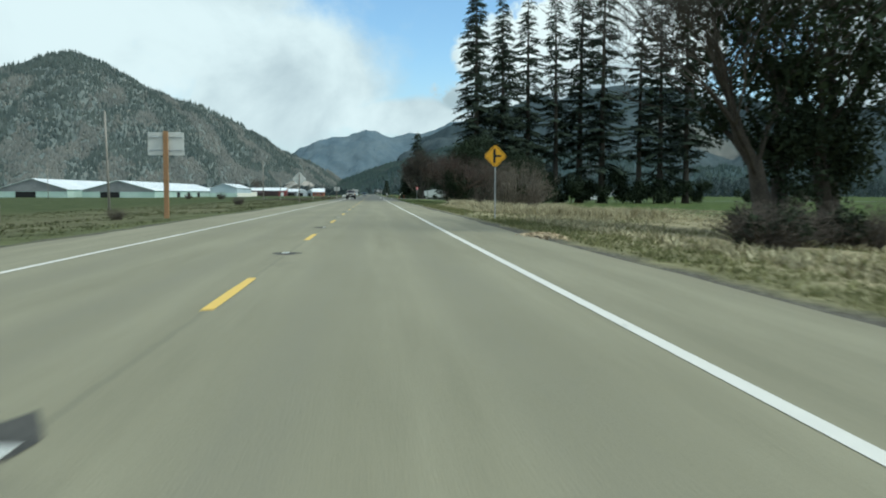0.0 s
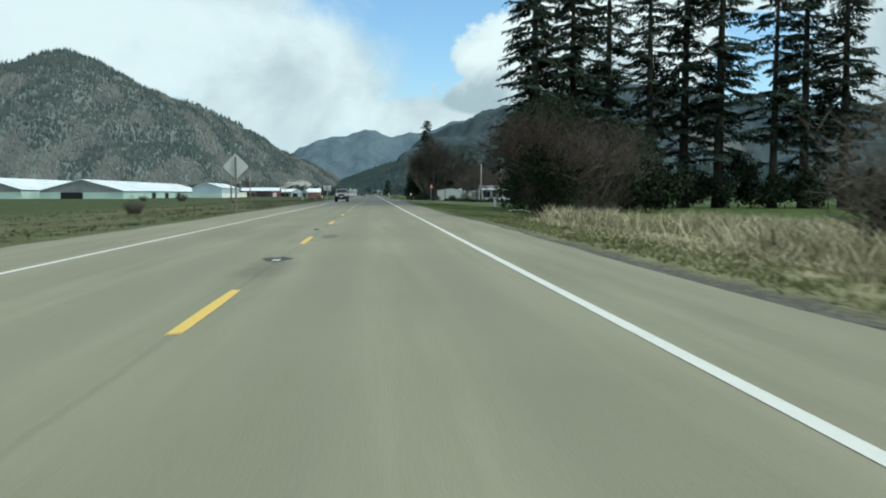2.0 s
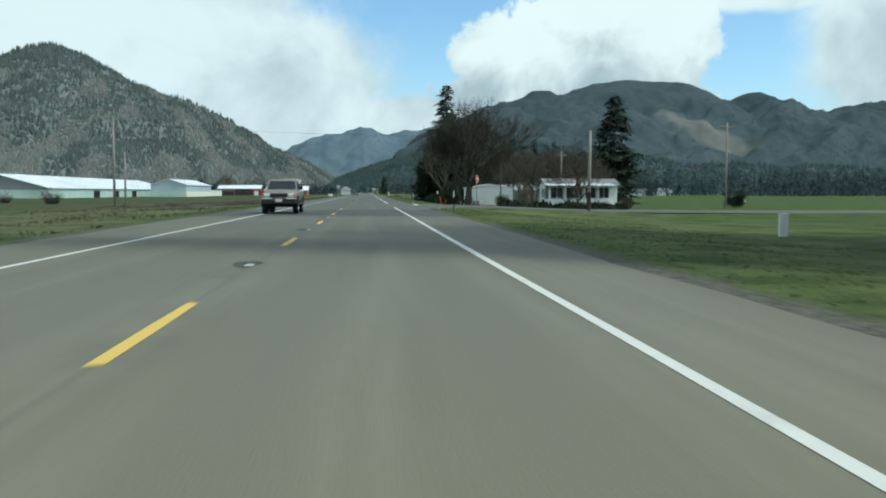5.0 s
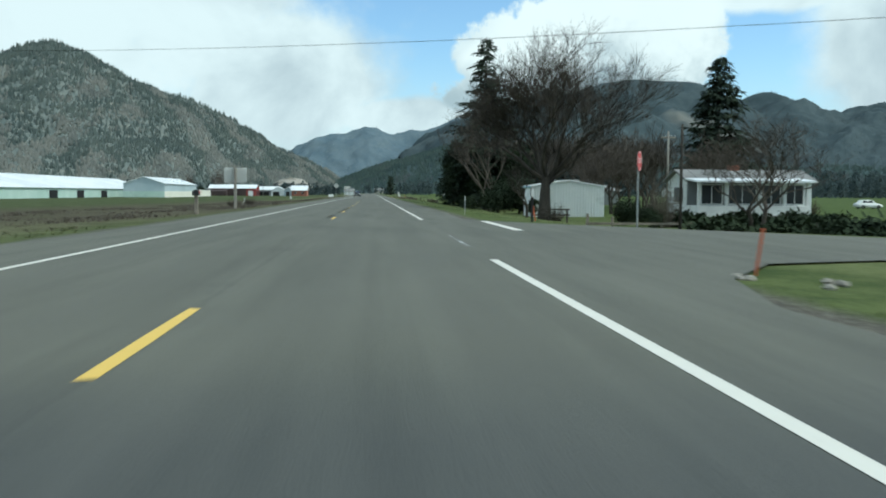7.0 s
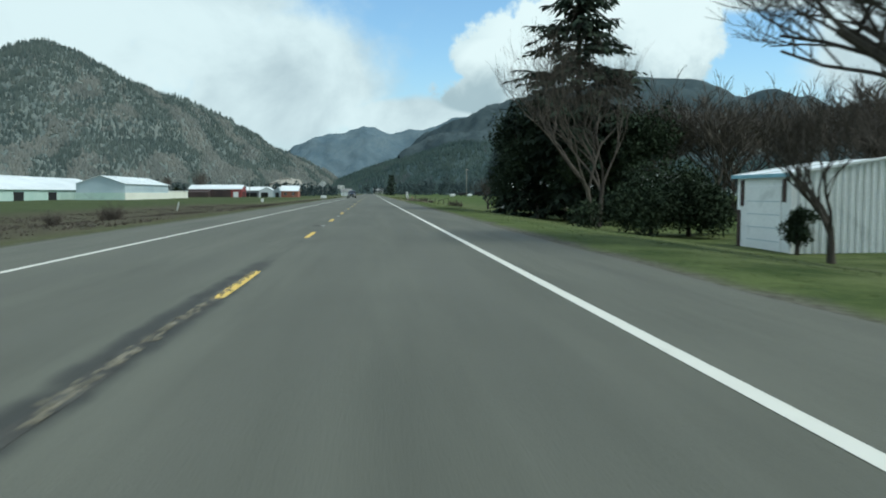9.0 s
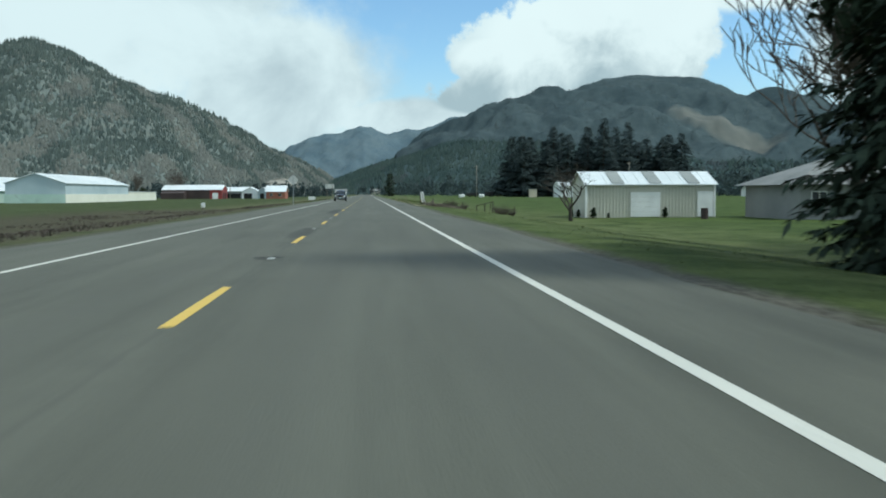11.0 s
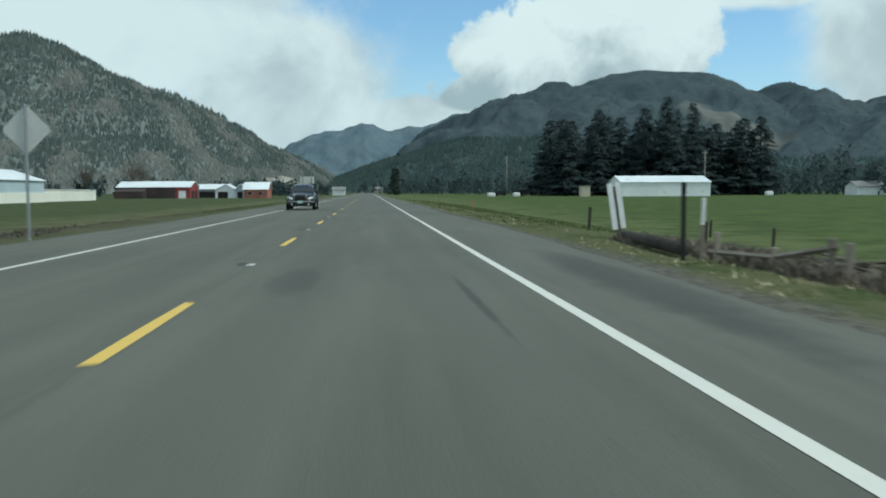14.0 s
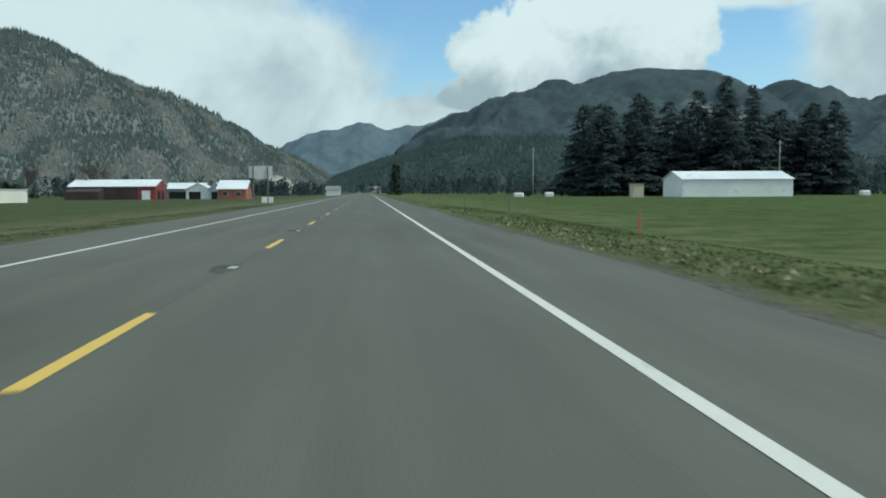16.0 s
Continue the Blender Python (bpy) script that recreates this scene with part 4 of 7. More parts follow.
def build_right_woods():
    giants = [fir_meshes(11, 38, 5.2, 1.8, 0.6, 0.48, 0.4, 8, 0.26), fir_meshes(12, 34, 6.0, 1.4, 0.6, 0.48, 0.4, 8, 0.26)]
    label = "tall dark green fir with drooping ragged boughs"
    plant("fir_tree", label, "tree", giants[0], (18.0, 134), 20)
    plant("fir_tree", label, "tree", giants[1], (22.8, 138), 140)
    row = [fir_meshes(20 + k, h, r, c, 0.9, 0.56, 0.55, 8, 0.22) for k, (h, r, c) in enumerate(((40, 6.2, 6), (38, 5.6, 8), (41, 6.6, 5)))]
    label = "tall fir in a windbreak row with bare lower trunk"
    for k, (x, y) in enumerate(((27.5, 141), (32.5, 142), (36.8, 143), (40.3, 141.5), (46.9, 142), (50.8, 142.5), (55.0, 141.5))):
        plant("fir_tree", label, "tree", row[k % 3], (x, y), 70 * k, 0.92 + 0.05 * (k % 4), "windbreak firs")
    # dark shrubs under the row
    shrub = [leafy_mesh(31, 3.2, 4.2, 2000, M["leaves"], 0.36), leafy_mesh(32, 2.6, 5.2, 2000, M["leaves"], 0.36), leafy_mesh(33, 4.0, 3.4, 2000, M["leaves"], 0.36)]
    label = "dense dark evergreen shrub below the firs"
    for k, (x, y, s) in enumerate(((13.5, 106, 0.6), (13.8, 113, 1.0), (18.0, 114.5, 1.1), (21.5, 116, 1.1), (24.5, 118, 1.0), (19.5, 128, 1.1), (25, 134, 1.25), (30, 140, 1.0), (35, 141, 1.2), (39, 140, 0.95), (44, 141, 1.15), (49, 140, 1.25), (53, 141, 0.9), (57.5, 142, 0.8), (70, 150, 0.7), (84, 158, 0.8), (21, 120, 0.8))):
        plant("evergreen_shrub", label, "shrub", (shrub[k % 3],), (x, y), 50 * k, s, "shrubs below the firs", ("foliage",))
    cedar = leafy_mesh(34, 4.4, 10.0, 15000, M["leaves"], 0.24, 36, 0.3)
    stem = Shape().tube([(0, 0, -0.4), (0.1, 0, 4), (0, 0.1, 8.5)], [0.34, 0.24, 0.06], 8).mesh("trunk", M["bark"], True)
    for k, (x, y, s) in enumerate(((15.4, 115, 1.0), (22.4, 118, 0.78))):
        plant("evergreen_tree", "dense dark rounded evergreen tree beside the field", "tree", (stem, cedar), (x, y), 130 * k, s, "", ("trunk", "foliage"))
    # reddish leafless tree thicket beside the verge
    tree = bare_tree_meshes(41, 7.0, 0.75, 0.15, M["red_twig"], 0.16, 6, 0.25, 3, 3)
    ob = plant("bare_tree", "reddish brown leafless tree thick with twigs", "tree", tree, (10.6, 91), 0, 1.0, "", ("trunk", "branchwork"))
    part("undergrowth", thicket_mesh(42, 1.9, 3.6, 120, M["red_twig"]), None, ob)
    part("ivy", leafy_mesh(43, 1.8, 4.6, 5200, M["leaves"], 0.18, 22), None, ob, "dark green ivy")
    ob = plant("bare_tree", "leafless grey-brown thicket tree beside the field", "tree", bare_tree_meshes(44, 6.0, 0.8, 0.12, M["twig"], 0.18, 6, 0.25, 3, 3), (14.6, 98), 80, 1.0, "", ("trunk", "branchwork"))
    part("undergrowth", thicket_mesh(45, 3.0, 3.6, 160, M["twig"]), None, ob)
    # bush by the junction sign
    ob = plant("bare_bush", "rounded leafless bush of pale brown twigs", "bush", (thicket_mesh(46, 2.3, 3.3, 420, M["pale_twig"], "twig_mass", 1.0),), (13.1, 63), 0, (1.0, 1.0, 1.35), "", ("twig_mass",))
    part("bramble", leafy_mesh(47, 1.5, 1.5, 450, M["leaves"], 0.2), None, ob)
    # dark leafless trees standing nearest at the start, brambles before them
    ob = plant("bare_tree", "large dark leafless tree with ivy on its trunk", "tree", bare_tree_meshes(48, 12, 0.75, 0.36, M["bark"], 0.2, 6, 0.35, 3, 2, 0.42, 1.4, 0.009, 2), (15.6, 25.5), 30, 1.2, "", ("trunk", "branchwork"))
    part("ivy", leafy_mesh(50, 1.5, 6.5, 2600, M["leaves"], 0.2, 18), None, ob, "dark green ivy")
    crown_ivy = leafy_mesh(54, 4.2, 11.0, 1500, M["leaves"], 0.3, 34, 0.1)
    part("ivy", crown_ivy, None, ob, "ivy grown up into the crown").location = (0, 0, 2.0)
    ob = plant("bare_tree", "dark leafless tree wrapped in ivy", "tree", bare_tree_meshes(51, 12, 0.7, 0.30, M["bark"], 0.24, 6, 0.35, 3, 2, 0.42, 1.4, 0.009, 1), (18.8, 27.5), 200, 1.25, "", ("trunk", "branchwork"))
    part("ivy", leafy_mesh(52, 2.0, 6.0, 3000, M["leaves"], 0.2, 16), None, ob, "dark green ivy")
    part("ivy", crown_ivy, None, ob, "ivy grown up into the crown").location = (0, 0, 1.5)
    for k, (x, y, sc) in enumerate(((10.9, 16.2, 0.8), (12.6, 19.0, 1.0), (13.6, 22.5, 0.9), (15.0, 19.5, 1.0))):
        ob = plant("bramble_bush", "dark tangled bramble thicket beside the verge", "bush", (BRAMBLE[0], BRAMBLE[1]), (x, y), 70 * k, sc, "brambles", ("twig_mass", "bramble"))
    snag = Shape().tube([(0, 0, -0.5), (0.1, 0, 8), (0.5, 0.1, 20), (0.9, 0.1, 33)], [0.42, 0.33, 0.24, 0.10], 9)
    for k in range(14):
        z, a = 12 + 1.4 * k, 2.4 * k
        snag.tube([(0.03 * z - 0.15, 0, z), (0.03 * z - 0.15 + math.cos(a) * 0.9, math.sin(a) * 0.9, z + 0.3)], [0.05, 0.01], 4, False)
    tagged(part("dead_tree", snag, M["pole"], None, "", True), "tall pale dead tree trunk without crown", "tree").location = (66.5, 132, gz(66.5, 132))


def build_farmyard_trees():
    # big leafless maple before the white shed
    tree = bare_tree_meshes(61, 15.0, 0.82, 0.58, M["bark"], 0.23, 6, 0.4, 4, 1, 0.45, 1.25, 0.010, 5)
    plant("bare_tree", "large leafless maple with an upright vase of branches", "tree", tree, (15.4, 239.1), 180, 1.0, "", ("trunk", "branchwork"))
    tree = bare_tree_meshes(63, 4.6, 0.6, 0.19, M["bark"], 0.3, 5, 0.5, 3, 1)
    plant("bare_tree", "small leafless tree beside the white shed", "tree", tree, (15.2, 245.5), 0, 0.8, "", ("trunk", "branchwork"))
    # tall fir with ivy-grown companions
    plant("fir_tree", "tall fir with open ragged crown", "tree", fir_meshes(64, 22.3, 6.4, 2.0, 0.55, 0.65, 0.4, 9, 0.18), (16.3, 282), 0)
    dense = [fir_meshes(55, 15.5, 4.4, 0.4, 0.55, 0.65, 0.25, 8, 0.25), fir_meshes(56, 13.0, 4.6, 0.3, 0.55, 0.65, 0.3, 8, 0.2)]
    for k, (x, y) in enumerate(((12.6, 287), (19.6, 290), (15.8, 292), (23.5, 296))):
        plant("fir_tree", "dense dark young fir beside the tall one", "tree", dense[k % 2], (x, y), 80 * k, (0.6, 0.85, 0.8, 0.8)[k], "young firs")
    tree = bare_tree_meshes(65, 12, 0.55, 0.2, M["twig"], 0.22, 6, 0.6, 3, 2)
    ob = plant("bare_tree", "leafless grey tree among dark evergreens", "tree", tree, (15.6, 274), 30, 1.0, "", ("trunk", "branchwork"))
    evergreen = [leafy_mesh(66, 2.6, 6.5, 6000, M["leaves"], 0.22, 14), leafy_mesh(67, 2.2, 2.6, 5200, M["leaves"], 0.15, 12), leafy_mesh(68, 2.4, 8.5, 6500, M["leaves"], 0.22, 18)]
    label = "dense dark evergreen shrub beside the lawn"
    for k, (x, y, which, s) in enumerate(((13.6, 283, 2, 1.15), (17.0, 285, 2, 1.1), (19.0, 279, 0, 1.25), (15.0, 261.5, 1, 1.35), (17.6, 263.5, 1, 1.5), (14.4, 288, 0, 1.4), (18.6, 224.5, 1, 0.75))):
        plant("evergreen_shrub", label, "shrub", (evergreen[which],), (x, y), 40 * k, s, "shrubs by the lawn", ("foliage",))
    behind = [bare_tree_meshes(70 + k, 12, 0.75, 0.18, M["twig"], 0.2, 5, 0.4, 3, 3, 0.4, 1.2, 0.026) for k in range(3)]
    plant("evergreen_shrub", "slim dark ivy-clad shrub at the shed corner", "shrub", (leafy_mesh(69, 0.5, 2.0, 900, M["leaves"], 0.16, 22),), (16.5, 250.2), 0, 1.0, "", ("foliage",))
    for k, (x, y, h) in enumerate(((24, 257, 9), (28, 264, 10), (33, 269, 11), (38, 260, 10), (20, 300, 14), (25, 298, 14), (29, 303, 15), (33, 297, 14), (37, 304, 15), (41, 300, 14), (46, 306, 15))):
        plant("bare_tree", "brownish leafless tree behind the shed", "tree", behind[k % 3], (x, y), 60 * k, h / 12, "trees behind the shed", ("trunk", "branchwork"))
    # by the white house
    plant("bare_tree", "small leafless fruit tree before the white house", "tree", bare_tree_meshes(81, 5.0, 0.95, 0.14, M["twig"], 0.2, 6, 0.3, 3, 2), (26.6, 224.5), 0, 1.4, "", ("trunk", "branchwork"))
    plant("fir_tree", "broad dark fir behind the white house", "tree", fir_meshes(82, 21.5, 7.0, 1.5, 0.6, 0.9, 0.25, 9, 0.16), (50, 289), 0)
    rng = np.random.default_rng(83)
    n = 5200
    x, y = rng.uniform(0, 10.5, n), rng.normal(0, 0.75, n)
    z = np.abs(rng.uniform(0.0, 1.0, n)) * (0.75 + 0.22 * np.sin(x * 1.9) + 0.12 * np.sin(x * 4.7))
    v, f = sprays(np.stack([x, y, z], 1), 0.26, rng, 0.6, 0.1, 2)
    ob = thing("juniper_hedge", "low dark juniper hedge beside the side road", "hedge", (14.4, 203.4, gz(19, 203)))
    foliage = numpy_mesh("foliage", v, f, M["leaves"])
    part("foliage", foliage, None, ob)
    part("stem", SHRUB_STEM, None, ob).location = (5, 0, 0)
    ob = thing("juniper_hedge", "low dark hedge along the front of the white house", "hedge", (21.6, 226.4, gz(26, 226.4)))
    ob.scale = (1.15, 0.8, 1.0)
    part("foliage", foliage, None, ob)
    part("stem", SHRUB_STEM, None, ob).location = (5, 0, 0)
    plant("bare_bush", "leafless garden bush with pinkish twigs", "bush", (thicket_mesh(84, 1.3, 2.2, 120, M["red_twig"]),), (38.0, 240), 0, 1.0, "", ("twig_mass",))
    plant("bare_bush", "leafless bush at the foot of the maple", "bush", (thicket_mesh(85, 1.2, 1.6, 120, M["twig"]),), (15.9, 237.4), 0, 1.0, "", ("twig_mass",))
    plant("bare_bush", "tall leafless brown bush beside the white house", "bush", (thicket_mesh(89, 1.3, 3.8, 170, M["pale_twig"]),), (20.7, 226.0), 0, 1.0, "", ("twig_mass",))
    plant("evergreen_shrub", "round evergreen shrub in the field", "shrub", (evergreen[1],), (58, 250), 0, 1.0, "", ("foliage",))
    # by the garage
    plant("bare_tree", "small leafless fruit tree before the garage", "tree", bare_tree_meshes(86, 6.0, 1.0, 0.2, M["bark"], 0.17, 5, 0.4, 3, 1, 0.45, 1.35), (17.45, 338.3), 200, 1.0, "", ("trunk", "branchwork"))
    clipped = leafy_mesh(87, 0.26, 1.0, 700, M["leaves"], 0.09, 10, 0.2)
    for x, y, sc in ((21.3, 346.2, 1.1), (22.65, 346.2, 0.55), (27.75, 346.2, 1.05), (20.45, 348.2, 0.85), (20.4, 350.6, 0.8)):
        plant("garden_shrub", "small clipped evergreen beside the garage wall", "shrub", (clipped,), (x, y), 0, sc, "shrubs by the garage", ("foliage",))


def build_far_trees():
    kinds = [fir_meshes(91, 31, 9.2, 0.5, 0.85, 1.1, 0.32, 7, 0.25, "hazed_grove_needles"), fir_meshes(92, 27, 9.2, 0.5, 0.85, 1.1, 0.35, 7, 0.25, "hazed_grove_needles"), fir_meshes(93, 34, 8.0, 1.0, 0.85, 1.1, 0.35, 7, 0.25, "hazed_grove_needles")]
    rng = random.Random(5)
    spots = [(69, 652), (79, 648), (84, 655), (94, 632), (109, 630), (115, 644), (120, 656), (130, 648), (99, 626), (136, 636), (62, 636), (66, 628), (71, 640), (77, 632), (82, 645), (86, 634), (92, 642), (97, 650), (101, 636), (106, 642), (112, 652), (117, 636), (122, 640), (127, 634), (132, 640), (125, 650), (74, 655), (89, 660), (104, 662)]
    for k, (x, y) in enumerate(spots):
        plant("fir_tree", "dark fir in the grove behind the white barn, needles paled by painted haze", "tree", kinds[k % 3], (x, y), 50 * k, (1.12, 1.12, rng.uniform(0.72, 0.98)), "grove behind the barn")
    # a dark belt of trees along the foot of the hills, too far to count
    rs = np.random.default_rng(17)
    pts = []
    for x0, x1, y0, y1, n, h in ((40, 900, 760, 1000, 260, 13), (150, 420, 560, 700, 170, 14), (-500, -110, 760, 980, 90, 10), (-95, -30, 850, 1100, 60, 9), (-14, 30, 1100, 1300, 14, 9), (30, 120, 900, 1200, 60, 11), (330, 900, 380, 760, 220, 14)):
        for _ in range(n):
            px, py, t = rs.uniform(x0, x1), rs.uniform(y0, y1), h * rs.uniform(0.6, 1.2)
            m = 44
            u = rs.random(m)
            a = rs.uniform(0, 6.283, m)
            r = t * 0.22 * (1 - u) ** 0.7 * rs.uniform(0.5, 1.1, m) + 0.2
            pts.append(np.stack([px + np.cos(a) * r, py + np.sin(a) * r, gz(px, py) + 0.3 + u * t], 1))
    # the belt takes the grove's haze-tinted needle colour
    v, f = sprays(np.concatenate(pts), 1.7, rs, 0.8, 0.4, 2)
    tagged(part("tree_belt", numpy_mesh("tree_belt", v, f, M["hazed_grove_needles"]), None), "dark belt of mixed trees below the hills, haze tinted into the colour", "trees", kind="stuff")
    plant("fir_tree", "small dark conical fir beside the far road", "tree", fir_meshes(95, 13, 3.4, 0.5, 0.7, 1.5, 0.25, 6, 0.2), (14, 760), 0)
    # scrub along the left field
    for k, (x, y, s) in enumerate(((-16, 112, 0.6), (-13, 262, 0.35), (-12, 268, 0.45), (-14.5, 275, 0.4), (-10, 36.5, 0.3), (-40, 240, 1.0), (-52, 255, 0.8))):
        plant("bare_bush", "low leafless brown bush in the field edge", "bush", (BUSH,), (x, y), 30 * k, s, "", ("twig_mass",))
    for k, (x, y, h) in enumerate(((-88, 690, 16), (-104, 676, 12), (-95, 720, 15))):
        plant("bare_tree", "leafless grey tree beside the red barn", "tree", bare_tree_meshes(96 + k, h, 0.6, 0.3, M["twig"], 0.2, 5, 0.5, 4, 1), (x, y), 0, 1.0, "", ("trunk", "branchwork"))
    plant("evergreen_shrub", "dark columnar evergreen beside the barns", "shrub", (leafy_mesh(99, 1.6, 5.5, 500, M["leaves"], 0.6, 8),), (-84, 612), 0, 1.0, "", ("foliage",))


SHRUB_STEM = Shape().tube([(0, 0, -0.2), (0.04, 0.02, 0.4), (0, 0.05, 0.9)], [0.1, 0.08, 0.03], 7).mesh("stem", M["bark"])
BUSH = thicket_mesh(88, 1.8, 2.4, 150, M["twig"])
BRAMBLE = (thicket_mesh(49, 1.7, 1.6, 200, M["twig"]), leafy_mesh(53, 1.3, 1.1, 700, M["leaves"], 0.16))
build_right_woods()
build_farmyard_trees()
build_far_trees()


# ---- buildings ----
def gable_shell(ob, x0, x1, y0, y1, base, eave, ridge, along, wall_mat, roof_mat, over=0.35, thick=0.12, band=None):
    """Four walls with gables, and a roof of two slopes; along says which way the ridge runs."""
    wx, wy, t = (x0 + x1) / 2, (y0 + y1) / 2, 0.15
    if along == "y":
        for ya, yb in ((y0, y0 + t), (y1 - t, y1)):
            part("wall", Shape().prism([(x0, base), (x1, base), (x1, eave), (wx, ridge), (x0, eave)], ya, yb), wall_mat, ob)
        for xa, xb in ((x0, x0 + t), (x1 - t, x1)):
            part("wall", Shape().box(xa, xb, y0 + t, y1 - t, base, eave - 0.02), wall_mat, ob)
        k = (ridge - eave) / (wx - x0)
        for s in (-1, 1):
            e = wx + s * (wx - x0 + over)
            ze = eave - over * k
            sh = Shape().prism([(wx, ridge + 0.01), (e, ze + 0.01), (e, ze + thick), (wx, ridge + thick)], y0 - over, y1 + over)
            n = max(2, int((y1 - y0) / 2.5))
            roof = part("roof", sh, roof_mat, ob)
            seam = Shape()
            for i in range(n + 1):
                y = y0 - over + 0.05 + (y1 - y0 + 2 * over - 0.1) * i / n
                seam.prism([(wx, ridge + thick), (e, ze + thick), (e, ze + thick + 0.04), (wx, ridge + thick + 0.04)], y - 0.03, y + 0.03)
            part("seam_set", seam, roof_mat, roof)
    else:
        for xa, xb in ((x0, x0 + t), (x1 - t, x1)):
            part("wall", Shape().side([(y0, base), (y1, base), (y1, eave), (wy, ridge), (y0, eave)], xa, xb), wall_mat, ob)
        for ya, yb in ((y0, y0 + t), (y1 - t, y1)):
            part("wall", Shape().box(x0 + t, x1 - t, ya, yb, base, eave - 0.02), wall_mat, ob)
        k = (ridge - eave) / (wy - y0)
        for s in (-1, 1):
            e = wy + s * (wy - y0 + over)
            ze = eave - over * k
            sh = Shape().side([(wy, ridge + 0.01), (e, ze + 0.01), (e, ze + thick), (wy, ridge + thick)], x0 - over, x1 + over)
            roof = part("roof", sh, roof_mat, ob)
            seam = Shape()
            n = max(2, int((x1 - x0) / 0.9)) if x1 - x0 < 15 else int((x1 - x0) / 2.4)
            for i in range(n + 1):
                x = x0 - over + 0.05 + (x1 - x0 + 2 * over - 0.1) * i / n
                seam.side([(wy, ridge + thick), (e, ze + thick), (e, ze + thick + 0.03), (wy, ridge + thick + 0.03)], x - 0.025, x + 0.025)
            part("seam_set", seam, roof_mat, roof)


def window(ob, x0, x1, z0, z1, y, name="window"):
    """A framed pane on a wall that faces -y."""
    w = part(name, Shape().box(x0, x1, y - 0.03, y + 0.02, z0, z1), M["glass"], ob)
    f = Shape()
    for a, b, c, d in ((x0 - 0.06, x0, z0 - 0.06, z1 + 0.06), (x1, x1 + 0.06, z0 - 0.06, z1 + 0.06), (x0, x1, z0 - 0.06, z0), (x0, x1, z1, z1 + 0.06), ((x0 + x1) / 2 - 0.02, (x0 + x1) / 2 + 0.02, z0, z1)):
        f.box(a, b, y - 0.06, y, c, d)
    part("frame", f, M["white"], w)
    return w


def build_left_barns():
    # two long livestock barns with low walls
    for k, (x0, x1, y0, y1, eave, ridge) in enumerate(((-129, -97, 400, 570, 2.2, 6.6), (-162, -132, 390, 540, 2.6, 7.2))):
        ob = thing("livestock_barn", "long low barn with pale metal roof and green walls", "barn", (0, 0, 0), 0, "long barns")
        gable_shell(ob, x0, x1, y0, y1, -1.4, eave, ridge, "y", M["green_siding"], M["metal_roof"], 0.5)
        part("gable_front", Shape().prism([(x0 + 0.3, 1.6), (x1 - 0.3, 1.6), (x1 - 0.3, eave - 0.05), ((x0 + x1) / 2, ridge - 0.25), (x0 + 0.3, eave - 0.05)], y0 - 0.05, y0 + 0.02), M["grey_siding"], ob)
        door = Shape()
        door.box(x0 + 8, x0 + 16.5, y0 - 0.09, y0 - 0.02, -1.3, 1.5)
        part("opening", door, M["opening"], ob)
        for y in (y0 + 45, y0 + 70, y0 + 96):
            part("opening", Shape().box(x1 - 0.02, x1 + 0.06, y, y + 7, -1.2, 1.4), M["opening"], ob)
    # tall blue-grey barn with a cream lower wall and annexe
    ob = thing("machinery_barn", "pale blue barn with white roof and cream base", "barn")
    gable_shell(ob, -91, -76, 503, 562, -1.4, 4.1, 6.6, "y", M["blue_siding"], M["metal_roof"], 0.4)
    part("plinth", Shape().box(-76, -75.8, 502.6, 562.4, -1.4, 1.25), M["cream_wall"], ob, "cream lower wall")
    part("plinth", Shape().box(-91.2, -76, 502.6, 502.85, -1.4, 1.25), M["green_siding"], ob)
    ob = thing("annexe_wall", "low cream farm wall joining the blue barn", "wall")
    part("wall", Shape().box(-79.2, -78.6, 562.6, 610, -1.4, 2.0, 0.04), M["cream_wall"], ob)
    part("coping", Shape().box(-79.4, -78.4, 562.6, 610.1, 2.0, 2.12), M["white_siding"], ob)
    # red barn, its long dark side to the field
    ob = thing("red_barn", "red barn with pale metal roof and dark long side", "barn")
    gable_shell(ob, -93, -66, 682, 698, -1.4, 3.2, 5.4, "x", M["red_siding"], M["metal_roof"], 0.4)
    part("long_side", Shape().box(-92.8, -71.5, 681.8, 682.0, -1.3, 3.0), M["dark_siding"], ob, "dark weathered wall")
    part("lean_to", Shape().side([(676.5, -1.4), (681.8, -1.4), (681.8, 2.6), (676.5, 1.6)], -92.5, -82.0), M["dark_siding"], ob, "dark lean-to")
    part("door", Shape().box(-70.2, -67.6, 681.75, 682, -1.3, 1.8), M["white"], ob)
    for y in (685, 691):
        part("opening", Shape().box(-66.02, -65.92, y, y + 3.5, -1.3, 1.8), M["opening"], ob)
    # low farm buildings and houses further on
    for x0, x1, y0, y1, eave, ridge, along, wall, label in ((-70, -57, 715, 727, 2.6, 4.6, "x", "grey_siding", "low grey farm shed with pale roof"), (-58, -50, 690, 701, 2.2, 4.2, "y", "white_siding", "white gabled farm shed with pale roof"), (-50, -45, 686, 700, 2.2, 4.2, "y", "blue_siding", "pale blue farm shed with pale roof")):
        ob = thing("farm_shed", label, "shed", (0, 0, 0), 0, "farm sheds")
        gable_shell(ob, x0, x1, y0, y1, -1.4, eave, ridge, along, M[wall], M["metal_roof"], 0.5)
        part("opening", Shape().box(x0 + 1, x0 + (x1 - x0) * 0.6, y0 - 0.08, y0 - 0.02, -1.2, 1.4), M["opening"], ob)
    ob = thing("farmhouse", "orange-brown farmhouse with a pale metal roof", "house")
